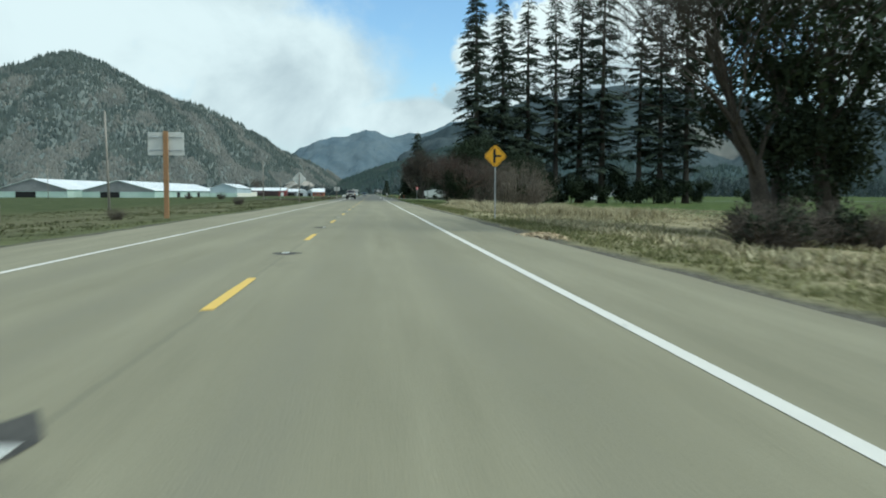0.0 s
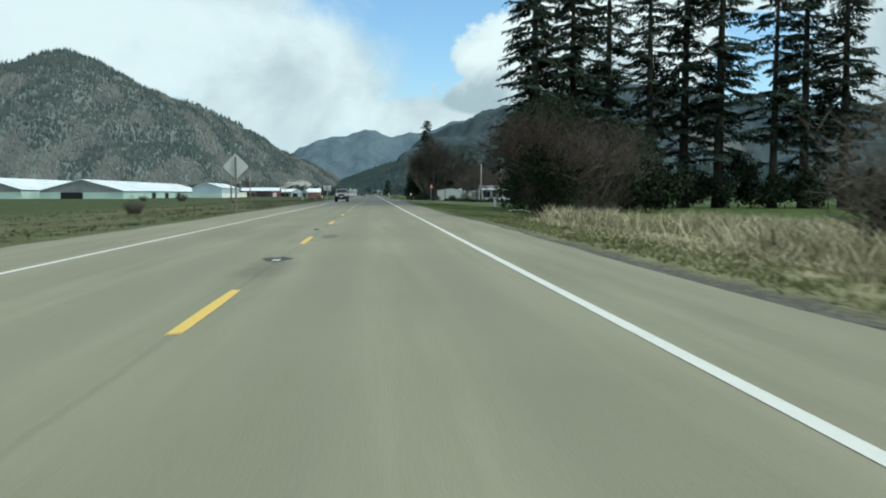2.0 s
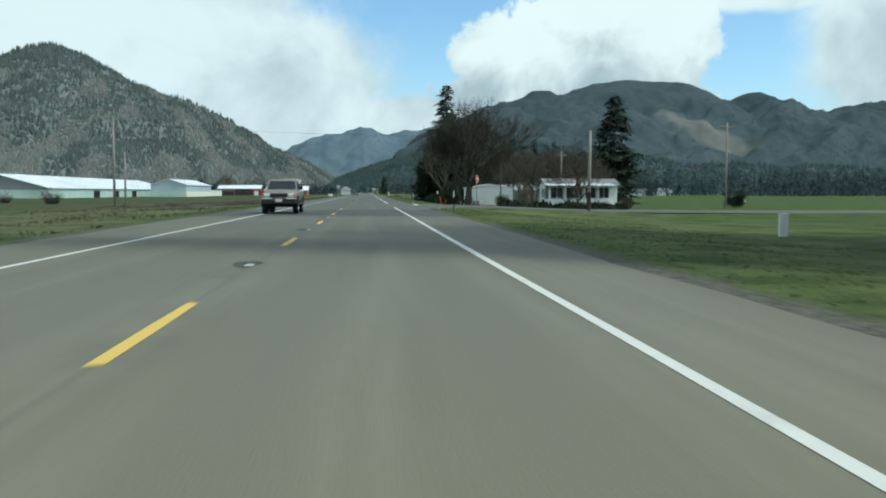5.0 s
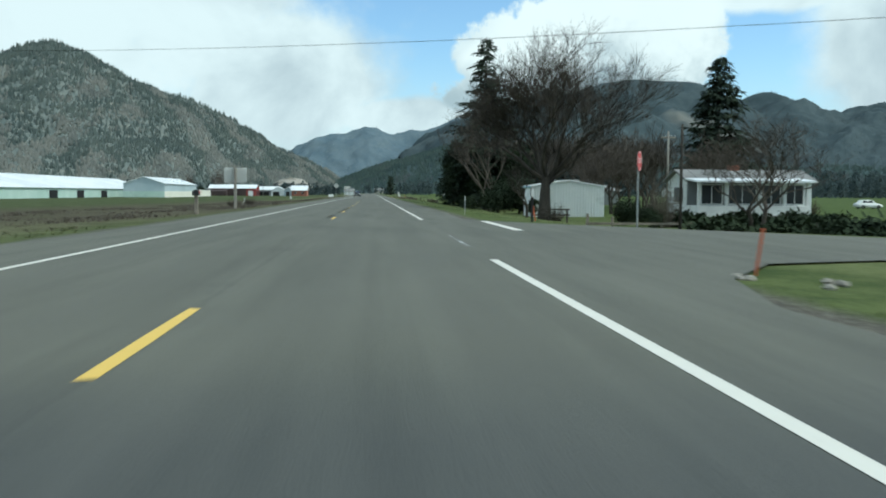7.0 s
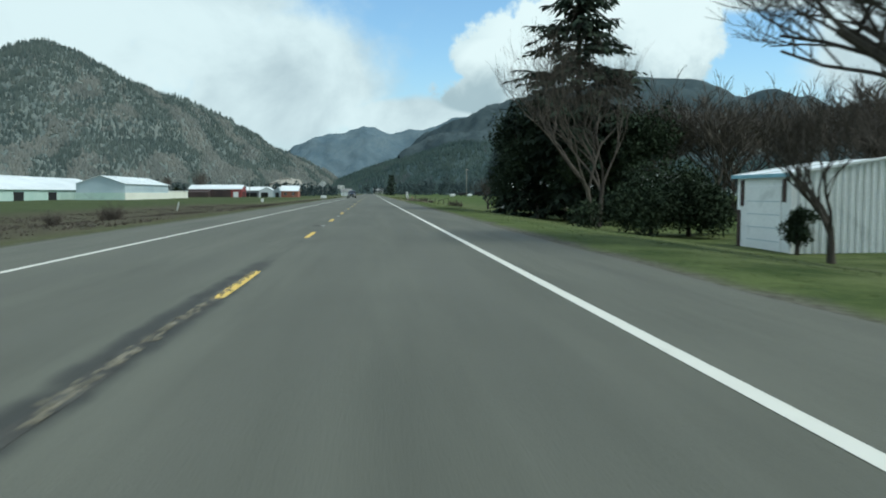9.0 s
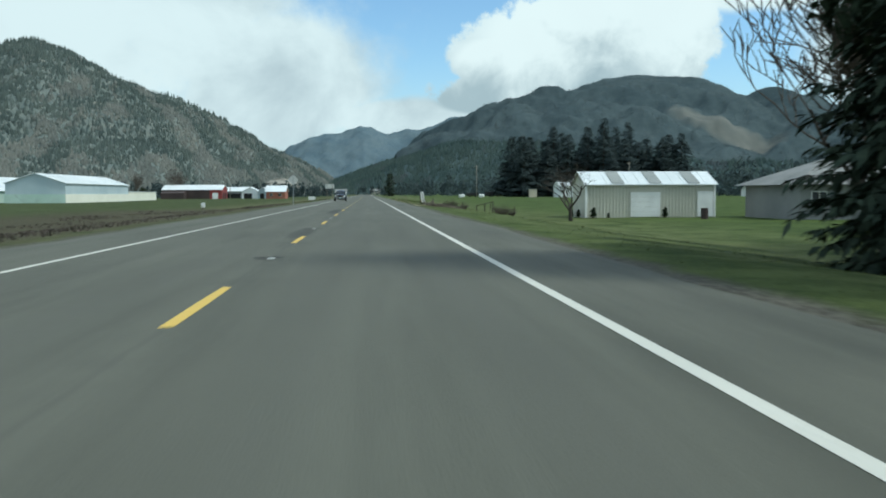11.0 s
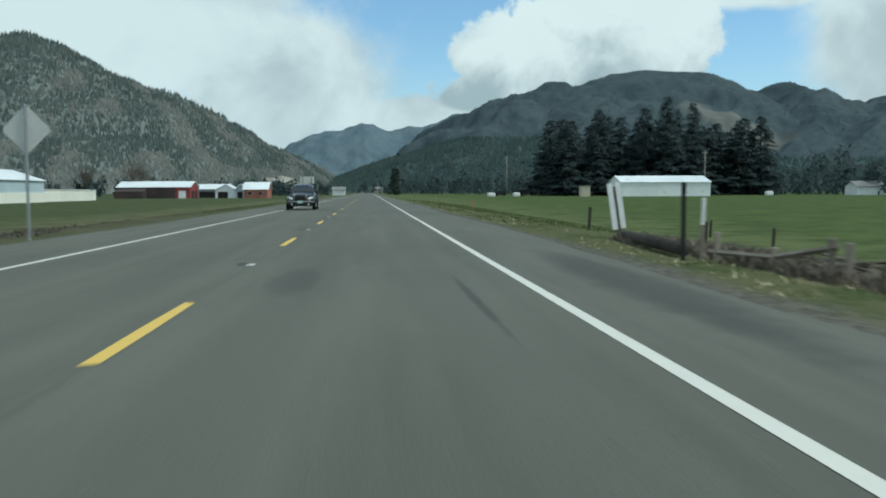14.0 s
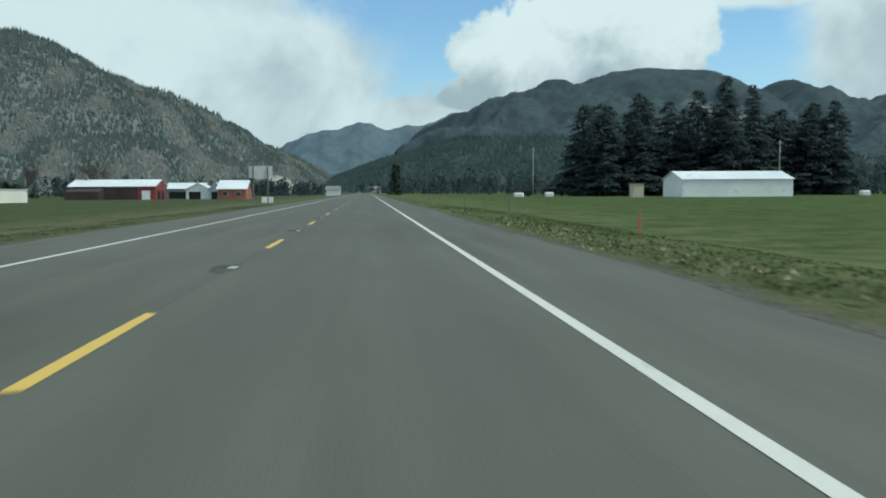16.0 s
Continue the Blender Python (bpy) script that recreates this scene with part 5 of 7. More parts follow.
    gable_shell(ob, -44.5, -36, 672, 686, -1.4, 2.3, 4.9, "x", M["brick_siding"], M["metal_roof"], 0.6)
    for x in (-43, -39):
        window(ob, x, x + 1.3, 0.1, 1.3, 672)
    ob = thing("far_house", "small white house far along the road", "house")
    gable_shell(ob, -22, -14, 905, 915, -1.4, 2.4, 4.4, "x", M["white_siding"], M["grey_roof"], 0.5)
    ob = thing("far_house", "small pale house far along the road", "house")
    gable_shell(ob, 4, 14, 1180, 1192, -1.4, 3.4, 6.0, "x", M["cream"], M["grey_roof"], 0.5)
    # quarry cut at the foot of the left hill
    rng = random.Random(8)
    s = Shape()
    rows = []
    for j in range(7):
        rows.append([(-178 + 13 * i + rng.uniform(-3, 3), 1745 + 6 * j + rng.uniform(-5, 5) - 14 * math.sin(i * 0.5), -2 + j * 5.2 * (0.45 + 0.55 * math.sin(0.35 + i * 0.5)) + rng.uniform(-1, 1)) for i in range(7)])
    s.loft(rows, False, False)
    tagged(part("rock_cut", s, M["rock"]), "pale bare rock cutting at the hill foot", "rock", kind="structure")


def build_right_buildings():
    # white house with glazed porch
    g0 = gz(28, 233)
    ob = thing("white_house", "white single-storey house with a glazed porch", "house")
    gable_shell(ob, 24.9, 34.3, 232.4, 237.0, g0 - 0.1, 2.1, 2.85, "x", M["white_siding"], M["grey_roof"], 0.35)
    part("porch_base", Shape().box(24.7, 32.9, 230, 232.4, g0 - 0.1, 0.28, 0.03), M["white"], ob)
    part("porch_roof", Shape().side([(229.6, 1.92), (232.0, 2.16), (232.0, 2.28), (229.6, 2.06)], 24.4, 33.3), M["metal_roof"], ob)
    for x in (24.8, 26.8, 29.3, 31.1, 32.8):
        part("porch_post", Shape().box(x - 0.1, x + 0.1, 230.05, 230.27, 0.25, 2.0, 0.015), M["white"], ob)
    for a, b in ((25.0, 26.6), (27.0, 29.1), (29.5, 30.9), (31.3, 32.6)):
        window(ob, a + 0.05, b - 0.05, 0.42, 1.75, 230.35, "porch_window")
    part("porch_back", Shape().box(24.7, 32.9, 232.1, 232.3, 0.25, 2.0), M["grey_siding"], ob)
    part("side_window", Shape().box(24.84, 24.9, 233.6, 235.4, 0.5, 1.6, 0.01), M["glass"], ob)
    part("chimney", Shape().box(28.9, 29.6, 234.5, 235.2, 2.5, 3.3, 0.02), M["brick_siding"], ob)
    # white ribbed shed
    g0 = gz(19, 252)
    ob = thing("white_shed", "white ribbed metal shed with light blue roof edge", "shed")
    gable_shell(ob, 16.65, 23.55, 251, 255.6, g0 - 0.1, 1.75, 2.3, "y", M["white_siding"], M["metal_roof"], 0.15, 0.06)
    s = Shape()
    x = 16.75
    while x < 23.5:
        top = 1.75 + 0.55 * (1 - abs(x - 20.1) / 3.45) - 0.06
        s.loft([[(x - 0.07, 251, z), (x - 0.05, 250.91, z), (x + 0.05, 250.91, z), (x + 0.07, 251, z)] for z in (g0, top)])
        x += 0.27
    part("rib_set", s, M["white_siding"], ob)
    part("fascia", Shape().box(16.45, 16.51, 250.8, 255.8, 1.66, 1.8), plain("blue_fascia", (0.25, 0.45, 0.55), 0.5), ob)
    door = part("door", Shape().box(16.6, 16.65, 251.7, 254.6, g0 - 0.05, 1.35, 0.01), M["white_siding"], ob, "pale roll-up door")
    for k in range(4):
        part("door_rib", Shape().box(16.585, 16.6, 251.75, 254.55, g0 + 0.35 + 0.5 * k, g0 + 0.38 + 0.5 * k), M["blue_siding"], door)
    part("corner_trim", Shape().box(16.6, 16.72, 250.88, 251.0, g0 - 0.1, 1.68), M["white"], ob)
    for y, z0, z1 in ((251.35, 0.75, 1.6), (254.95, 0.55, 1.6), (255.25, g0 - 0.05, 0.4)):
        part("jamb", Shape().box(16.57, 16.65, y, y + 0.2, z0, z1, 0.01), M["dark_siding"], ob, "dark door jamb")
    # cream garage
    g0 = gz(25, 347)
    ob = thing("garage", "cream metal garage with a pale ribbed roof", "garage")
    gable_shell(ob, 20.85, 32.55, 346.9, 351.9, g0 - 0.1, 1.85, 2.95, "x", M["cream"], M["metal_roof"], 0.25, 0.08)
    s = Shape()
    for i in range(40):
        x = 20.95 + 0.3 * i
        if 24.75 < x < 27.65 or x > 30.85:
            continue
        s.loft([[(x - 0.06, 346.9, z), (x - 0.03, 346.87, z), (x + 0.03, 346.87, z), (x + 0.06, 346.9, z)] for z in (g0, 1.75)])
    part("rib_set", s, M["cream"], ob)
    for a, b in ((23.15, 24.25), (26.55, 27.65), (30.05, 31.15)):
        part("roof_panel", Shape().side([(346.72, 1.905), (349.3, 3.025), (349.3, 3.05), (346.72, 1.93)], a, b), M["skylight"], ob, "dull grey roof panel")
    s = Shape()
    for i in range(5):
        s.box(24.85, 27.55, 346.82, 346.87, g0 + 0.05 + i * 0.44, g0 + 0.05 + i * 0.44 + 0.42, 0.01)
    part("roller_door", s, M["white"], ob)
    door = part("door", Shape().box(30.95, 32.4, 346.82, 346.87, g0 + 0.05, 1.2, 0.01), M["white"], ob)
    part("corner_trim", Shape().box(20.77, 20.93, 346.8, 346.9, g0, 1.85), M["white"], ob)
    part("corner_trim", Shape().box(32.45, 32.61, 346.8, 346.9, g0, 1.85), M["white"], ob)
    part("downpipe", Shape().tube([(20.75, 346.75, 1.75), (20.75, 346.75, g0)], 0.04, 6), M["white"], ob)
    # grey house beyond the lawn
    g0 = gz(38, 340)
    ob = thing("grey_house", "grey single-storey house with hipped shingle roof", "house")
    part("wall", Shape().box(35.9, 49.9, 338.0, 348.0, g0 - 0.1, 1.75, 0.02), M["grey_siding"], ob)
    part("roof", Shape().add([(35.1, 337.2, 1.7), (50.7, 337.2, 1.7), (50.7, 348.8, 1.7), (35.1, 348.8, 1.7), (40.4, 343, 3.9), (45.4, 343, 3.9)], [(0, 1, 5, 4), (1, 2, 5), (2, 3, 4, 5), (3, 0, 4), (3, 2, 1, 0)]), M["grey_roof"], ob)
    window(ob, 36.9, 38.1, 0.0, 1.1, 338.0)
    window(ob, 40.4, 42.1, 0.0, 1.1, 338.0)
    ob = thing("barrel", "dark rusty oil barrel on the lawn", "barrel", (29.5, 341.5, gz(29.5, 341.5)))
    part("drum", Shape().tube([(0, 0, 0), (0, 0, 0.3), (0, 0, 0.32), (0, 0, 0.6), (0, 0, 0.62), (0, 0, 0.9)], [0.29, 0.29, 0.305, 0.305, 0.29, 0.29], 14), M["dark_siding"], ob)
    # long white barn across the field
    ob = thing("white_barn", "long white metal barn across the field", "barn")
    gable_shell(ob, 71.6, 97.2, 583.5, 596, -0.7, 3.5, 5.3, "x", M["white_siding"], M["metal_roof"], 0.3)
    s = Shape()
    for i in range(24):
        s.box(72.0 + 1.06 * i, 72.08 + 1.06 * i, 583.46, 583.5, -0.5, 3.4)
    part("rib_set", s, M["white_siding"], ob)
    ob = thing("tan_shed", "small tan wooden shed in the field", "shed")
    part("body", Shape().box(60.2, 62.7, 583, 585.5, -0.6, 2.5, 0.03), M["tan"], ob)
    part("roof", Shape().box(60.0, 62.9, 582.8, 585.7, 2.5, 2.62), M["grey_roof"], ob)
    for k, (x, y, w, d, h) in enumerate(((36, 590, 2.2, 1.4, 1.2), (44, 595, 2.0, 1.4, 1.2), (115, 585, 2.2, 1.4, 1.3), (46, 640, 5.0, 2.2, 1.8), (55, 640, 7.0, 3.0, 2.2))):
        ob = thing("wrapped_bale" if k < 3 else "parked_trailer", "white wrapped bale lying in the field" if k < 3 else "dark trailer parked below the trees", "bale" if k < 3 else "trailer", (x, y, gz(x, y)))
        part("body", Shape().box(-w / 2, w / 2, -d / 2, d / 2, 0 if k < 3 else 0.4, h, 0.25), M["bale"] if k < 3 else M["trim"], ob)
        if k >= 3:
            for sx in (-w / 4, w / 4):
                part("wheel", Shape().tube([(sx, -d / 2 - 0.05, 0.4), (sx, -d / 2 + 0.2, 0.4)], 0.4, 12), M["tyre"], ob)
    for k, (x, y) in enumerate(((150, 600), (168, 610))):
        ob = thing("far_house", "small pale house across the field", "house")
        gable_shell(ob, x, x + 9, y, y + 7, -0.6, 2.2, 3.8, "x", M["white_siding"], M["grey_roof"], 0.4)


build_left_barns()
build_right_buildings()


# ---- signs, posts and wires ----
def diamond(r, c=0.06):
    k = r - c
    return [(-c, -k), (c, -k), (k, -c), (k, c), (c, k), (-c, k), (-k, c), (-k, -c)]


def steel_post(ob, tall, r=0.03, x=0.0, y=0.0, mat=None, name="post"):
    return part(name, Shape().box(x - r, x + r, y - r, y + r, -0.4, tall, 0.006), mat or M["steel"], ob)


def build_signs():
    # side road warning sign
    ob = thing("junction_sign", "yellow diamond warning sign with black side-road symbol", "road sign", (7.25, 36.6, gz(7.25, 36.6)))
    mid = 2.85 - gz(7.25, 36.6)
    steel_post(ob, mid + 0.5, 0.03, 0, 0.05)
    face = part("plate", Shape().prism([(x, z + mid) for x, z in diamond(0.56)], -0.006, 0.006), M["sign_yellow"], ob)
    rim = Shape()
    for (x0, z0), (x1, z1) in (((0, -0.5), (0.5, 0)), ((0.5, 0), (0, 0.5)), ((0, 0.5), (-0.5, 0)), ((-0.5, 0), (0, -0.5))):
        d = Vector((x1 - x0, 0, z1 - z0)).normalized() * 0.03
        n = Vector((-d.z, 0, d.x)) * 0.25
        p, q = Vector((x0, -0.009, z0 + mid)), Vector((x1, -0.009, z1 + mid))
        rim.add([p - n, q - n, q + n, p + n], [(0, 1, 2, 3)])
    part("border", rim, M["black"], face)
    part("symbol", Shape().box(-0.10, 0.01, -0.012, -0.006, mid - 0.32, mid + 0.32).box(0.01, 0.27, -0.012, -0.006, mid - 0.045, mid + 0.045), M["black"], face, "black side-road symbol")
    # backs of signs for the other direction
    ob = thing("sign_back", "bare metal back of a large sign on a timber post", "road sign", (-7.95, 37.3, gz(-7.95, 37.3)))
    part("post", Shape().box(-0.11, 0.11, -0.07, 0.065, -0.4, 4.0, 0.012), M["new_timber"], ob, "orange-brown timber post")
    part("plate", Shape().box(-0.82, 0.82, 0.065, 0.08, 2.9, 3.95, 0.005), M["sign_back"], ob)
    for z in (3.1, 3.7):
        part("brace", Shape().box(-0.75, 0.75, 0.04, 0.065, z, z + 0.05), M["steel"], ob)
    ob = thing("sign_back", "pale bare back of a large diamond sign", "road sign", (-7.5, 105, gz(-7.5, 105)))
    steel_post(ob, 3.6, 0.05, 0, -0.06, M["weathered"])
    part("plate", Shape().prism([(x, z + 2.95) for x, z in diamond(0.86)], -0.012, 0.004), M["sign_back"], ob)
    ob = thing("sign_back", "ribbed aluminium back of a two-panel sign on a post", "road sign", (-8.1, 232.9, gz(-8.1, 232.9)))
    part("post", Shape().box(-0.09, 0.09, -0.09, 0.09, -0.4, 3.0, 0.015), M["pole"], ob)
    for x in (-0.78, 0.06):
        p = part("panel", Shape().box(x, x + 0.74, 0.1, 0.115, 1.85, 2.9), M["sign_back"], ob)
        s = Shape()
        for k in range(5):
            s.box(x, x + 0.74, 0.07, 0.1, 1.9 + 0.2 * k, 1.96 + 0.2 * k)
        part("stiffening", s, M["sign_back"], p)
    ob = thing("sign_back", "grey bare back of a diamond sign on a steel post", "road sign", (-6.55, 368.3, gz(-6.55, 368.3)))
    steel_post(ob, 3.3, 0.03, 0, -0.05)
    part("plate", Shape().prism([(x, z + 2.7) for x, z in diamond(0.6)], -0.01, 0.004), M["sign_back"], ob)
    ob = thing("sign_back", "pale bare back of a wide sign on two posts", "road sign", (-7.0, 470, gz(-7, 470)))
    for x in (-0.6, 0.6):
        steel_post(ob, 3.3, 0.05, x, -0.06, M["weathered"])
    part("plate", Shape().box(-0.97, 0.97, -0.01, 0.01, 2.35, 3.35, 0.004), M["sign_back"], ob)
    # stop sign, turned to the side road
    ob = thing("stop_sign", "red octagonal stop sign facing the side road", "road sign", (12.15, 203.6, gz(12.15, 203.6)), 60)
    mid = 2.4 - gz(12, 203.6)
    steel_post(ob, mid + 0.35, 0.03, 0, 0.05)
    octagon = [(0.41 * math.cos(radians(22.5 + 45 * k)), mid + 0.41 * math.sin(radians(22.5 + 45 * k))) for k in range(8)]
    face = part("plate", Shape().prism(octagon, -0.006, 0.006), M["sign_red"], ob)
    word = bpy.data.curves.new("word", "FONT")
    word.body, word.size, word.align_x, word.align_y, word.extrude = "STOP", 0.3, "CENTER", "CENTER", 0.002
    tmp = bpy.data.objects.new("word", word)
    me = bpy.data.meshes.new_from_object(tmp)
    me.materials.clear()
    me.materials.append(M["white"])
    w = part("word", me, None, face, "white lettering")
    w.matrix_basis = pose(0, -0.012, mid, 90, 0, 0)
    rim = Shape()
    for k in range(8):
        a, b = [Vector((0.39 * math.cos(radians(22.5 + 45 * j)), -0.009, mid + 0.39 * math.sin(radians(22.5 + 45 * j)))) for j in (k, k + 1)]
        c = Vector((0, -0.009, mid))
        rim.add([a, b, b.lerp(c, 0.06), a.lerp(c, 0.06)], [(0, 1, 2, 3)])
    part("border", rim, M["white"], face)
    # far white board and roadside box
    ob = thing("notice_board", "low white board standing in the field", "board", (-17, 563, gz(-17, 563)))
    part("board", Shape().box(-1.1, 1.1, -0.05, 0.05, 0.15, 1.25, 0.02), M["white"], ob)
    for x in (-0.8, 0.8):
        part("post", Shape().box(x - 0.05, x + 0.05, 0.05, 0.12, -0.3, 1.2), M["weathered"], ob)
    ob = thing("marker_box", "white marker box on a short post in the field", "marker", (-17.2, 373, gz(-17.2, 373)))
    part("post", Shape().box(-0.05, 0.05, -0.05, 0.05, -0.3, 0.7), M["weathered"], ob)
    part("box", Shape().box(-0.2, 0.2, -0.15, 0.15, 0.6, 1.15, 0.03), M["white"], ob)


def build_posts():
    def delineator(x, y, tall, tilt, label, stem, top, cap=0.3, w=0.05):
        ob = thing("roadside_marker", label, "marker post", (x, y, gz(x, y)))
        ob.matrix_basis = pose(x, y, gz(x, y), 0, tilt, 0)
        part("stem", Shape().box(-w, w, -0.02, 0.02, -0.3, tall - cap, 0.005), stem, ob)
        part("reflector", Shape().box(-w * 1.05, w * 1.05, -0.022, 0.022, tall - cap, tall, 0.006), top, ob)

    delineator(7.2, 176.2, 1.25, 0, "black marker post with a white reflective top", M["black"], M["white"], 0.4, 0.032)
    delineator(7.1, 181.9, 0.68, 8, "short orange marker stake by the junction", M["orange"], M["orange"], 0.3, 0.016)
    delineator(9.3, 210.4, 0.95, -10, "leaning orange marker stake by the junction", M["orange"], M["orange"], 0.3, 0.032)
    delineator(8.7, 208.0, 1.4, 0, "dark marker post with a white reflective top", M["black"], M["white"], 0.3)
    delineator(6.8, 218.3, 1.0, 0, "slim steel marker post with a white reflective top", M["steel"], M["white"], 0.3, 0.022)
    delineator(6.95, 360.2, 1.3, 0, "dark steel marker post by the culvert", M["black"], M["black"], 0.2, 0.035)
    delineator(7.3, 360.3, 1.05, 2, "marker post with a white top by the culvert", M["weathered"], M["white"], 0.45, 0.03)
    delineator(11.0, 424.0, 0.75, 0, "short orange marker stake in the grass", M["orange"], M["orange"], 0.3, 0.03)
    delineator(-20.5, 322.0, 1.0, 12, "leaning white marker post in the bare field", M["white"], M["white"])
    delineator(-19.0, 46.0, 0.9, 0, "small dark fence post in the field", M["weathered"], M["weathered"], 0.3, 0.04)
    for k, y in enumerate((440, 452, 466, 481, 500, 520)):
        delineator(9.2 + 0.3 * k, y, 0.9, 0, "small weathered stake along the field edge", M["weathered"], M["weathered"], 0.2, 0.03)
    for x, y in ((12.8, 374), (15.6, 375), (9.4, 376), (17.8, 386)):
        delineator(x, y, 0.8, 3, "dark weathered fence post in the field", M["bark"], M["bark"], 0.2, 0.05)
    # leaning pair of white boards before the culvert
    ob = thing("hazard_boards", "pair of leaning white marker boards on a post", "marker", (7.7, 366.3, gz(7.7, 366.3)))
    ob.matrix_basis = pose(7.7, 366.3, gz(7.7, 366.3), 0, -9, 10)
    part("post", Shape().box(-0.04, 0.04, 0.02, 0.09, -0.4, 1.3), M["weathered"], ob)
    for x in (-0.17, 0.04):
        part("board", Shape().box(x, x + 0.13, -0.012, 0.015, 0.3, 1.4, 0.004), M["white"], ob)
    ob = thing("timber_log", "dark timber lying along the culvert", "log", (0, 0, 0))
    part("log", Shape().tube([(7.25, 361, gz(7.2, 361) + 0.14), (7.5, 363.5, gz(7.5, 363.5) + 0.16), (7.9, 367, gz(7.9, 367) + 0.14)], [0.12, 0.13, 0.11], 9), M["bark"], ob, "", True)
    # old gate in the field edge: three dark posts and one sloping rail, brush caught behind it
    ob = thing("broken_gate", "dark leaning field gate with one sloping rail", "gate", (0, 0, 0))
    for x, h in ((11.6, 0.5), (12.35, 0.62), (13.1, 1.08), (15.1, 0.9)):
        z = gz(x, 351)
        part("post", Shape().tube([(x, 351, z - 0.3), (x + 0.02, 351, z + h)], [0.048, 0.042], 7), M["bark"], ob)
    for (xa, ha), (xb, hb) in (((11.55, 0.46), (13.15, 1.05)), ((13.1, 0.5), (15.15, 0.12))):
        part("rail", Shape().tube([(xa, 350.93, gz(xa, 351) + ha), (xb, 350.93, gz(xb, 351) + hb)], 0.032, 6), M["bark"], ob)
    rng = random.Random(6)
    for x, y, sc in ((14.0, 351.6, 0.42), (14.9, 351.2, 0.34), (9.6, 354.6, 0.38), (10.6, 352.8, 0.3)):
        plant("bare_bush", "low dark tangle of dead weeds by the gate", "bush", (BUSH,), (x, y), 90 * x, (sc * 1.6, sc, sc), "weeds by the gate", ("twig_mass",))
    # low plank guard along the culvert
    ob = thing("culvert_rail", "low broken plank rail along the culvert", "rail", (0, 0, 0))
    for x, y, h in ((7.45, 360.0, 0.5), (7.75, 358.6, 0.35), (7.98, 357.4, 0.56), (8.08, 357.15, 0.52)):
        part("post", Shape().box(x - 0.045, x + 0.045, y - 0.045, y + 0.045, gz(x, y) - 0.3, gz(x, y) + h, 0.01), M["weathered"], ob)
    for (xa, ya, ha), (xb, yb, hb) in (((7.4, 360.2, 0.16), (7.78, 358.5, 0.2)), ((7.74, 358.6, 0.2), (8.0, 357.3, 0.44))):
        part("plank", Shape().tube([(xa, ya, gz(xa, ya) + ha), (xb, yb, gz(xb, yb) + hb)], 0.045, 4), M["weathered"], ob)
    ob = thing("brush_heap", "heap of dead branches and old boards", "brush", (8.9, 358.6, gz(8.9, 358.6)))
    for k in range(30):
        a, r = rng.uniform(0, 6.283), rng.uniform(0, 0.8)
        p = Vector((math.cos(a) * r, math.sin(a) * r * 2.0, rng.uniform(0.02, 0.22)))
        b = rng.uniform(0, 6.283)
        q = p + Vector((math.cos(b), math.sin(b), rng.uniform(-0.1, 0.12))) * rng.uniform(0.4, 1.0)
        part("branch", Shape().tube([p, p.lerp(q, 0.5) + Vector((0, 0, 0.05)), q], [0.025, 0.02, 0.008], 4), M["weathered"] if k % 4 == 0 else M["twig"], ob)
    # white pipes bent over in the grass below the firs
    ob = thing("bent_pipe", "thin white plastic pipes arching over the grass", "pipe", (0, 0, 0))
    for k in range(2):
        x, y, w = 10.8 + 0.25 * k, 105.4 + 0.4 * k, 1.9 - 0.4 * k
        part("pipe", Shape().tube([(x + w * t, y - 0.3 * t, gz(x + w * t, y) + 0.05 + 0.15 * math.sin(math.pi * (0.12 + 0.88 * t)) ** 0.8) for t in (n / 9 for n in range(10))], 0.012, 6), M["white"], ob)
    # low rail fence by the white house and shed
    fence = thing("rail_fence", "low dark wooden rail fence by the shed", "fence")
    for x in (13.4, 14.7, 16.0):
        part("post", Shape().box(x - 0.06, x + 0.06, 233.2, 233.32, gz(x, 233.2) - 0.3, gz(x, 233.2) + 0.95, 0.01), M["bark"], fence)
    for z in (0.35, 0.75):
        part("rail", Shape().box(13.2, 16.2, 233.16, 233.2, gz(14.5, 233) + z, gz(14.5, 233) + z + 0.1), M["bark"], fence)
    fence = thing("rail_fence", "low weathered post and rail fence by the junction", "fence")
    for x in (10.9, 12.0, 13.1, 14.2, 15.4):
        part("post", Shape().box(x - 0.05, x + 0.05, 206.75, 206.85, gz(x, 206.8) - 0.3, gz(x, 206.8) + 0.6, 0.01), M["weathered"], fence)
    part("rail", Shape().box(10.8, 15.5, 206.7, 206.75, gz(13, 206.8) + 0.38, gz(13, 206.8) + 0.48), M["weathered"], fence)
    ob = thing("marker_stones", "few pale stones at the junction corner", "stones", (7.3, 180.6, gz(7.3, 180.6)))
    for k in range(7):
        r = rng.uniform(0.04, 0.10)
        c = Vector((rng.uniform(-0.7, 0.7), rng.uniform(-0.9, 0.9), r * 0.3))
        ring = lambda zz, rr: [c + Vector((math.cos(a) * rr * rng.uniform(0.8, 1.2), math.sin(a) * rr * rng.uniform(0.8, 1.2), zz)) for a in (6.283 * j / 7 for j in range(7))]
        part("stone", Shape().loft([ring(-r * 0.4, r * 0.8), ring(0.0, r), ring(r * 0.5, r * 0.6)]), M["rock"], ob)
    rng = random.Random(12)
    chips = Shape()
    for _ in range(260):
        x, y, a = rng.gauss(6.05, 0.28), rng.gauss(19.2, 0.75), rng.uniform(0, 3.14)
        l, w, z = rng.uniform(0.03, 0.1), rng.uniform(0.012, 0.03), gz(6.05, 19.2) + max(0.0, 0.1 - 0.12 * abs(x - 6.05) - 0.05 * abs(y - 19.2)) + rng.uniform(0.0, 0.03)
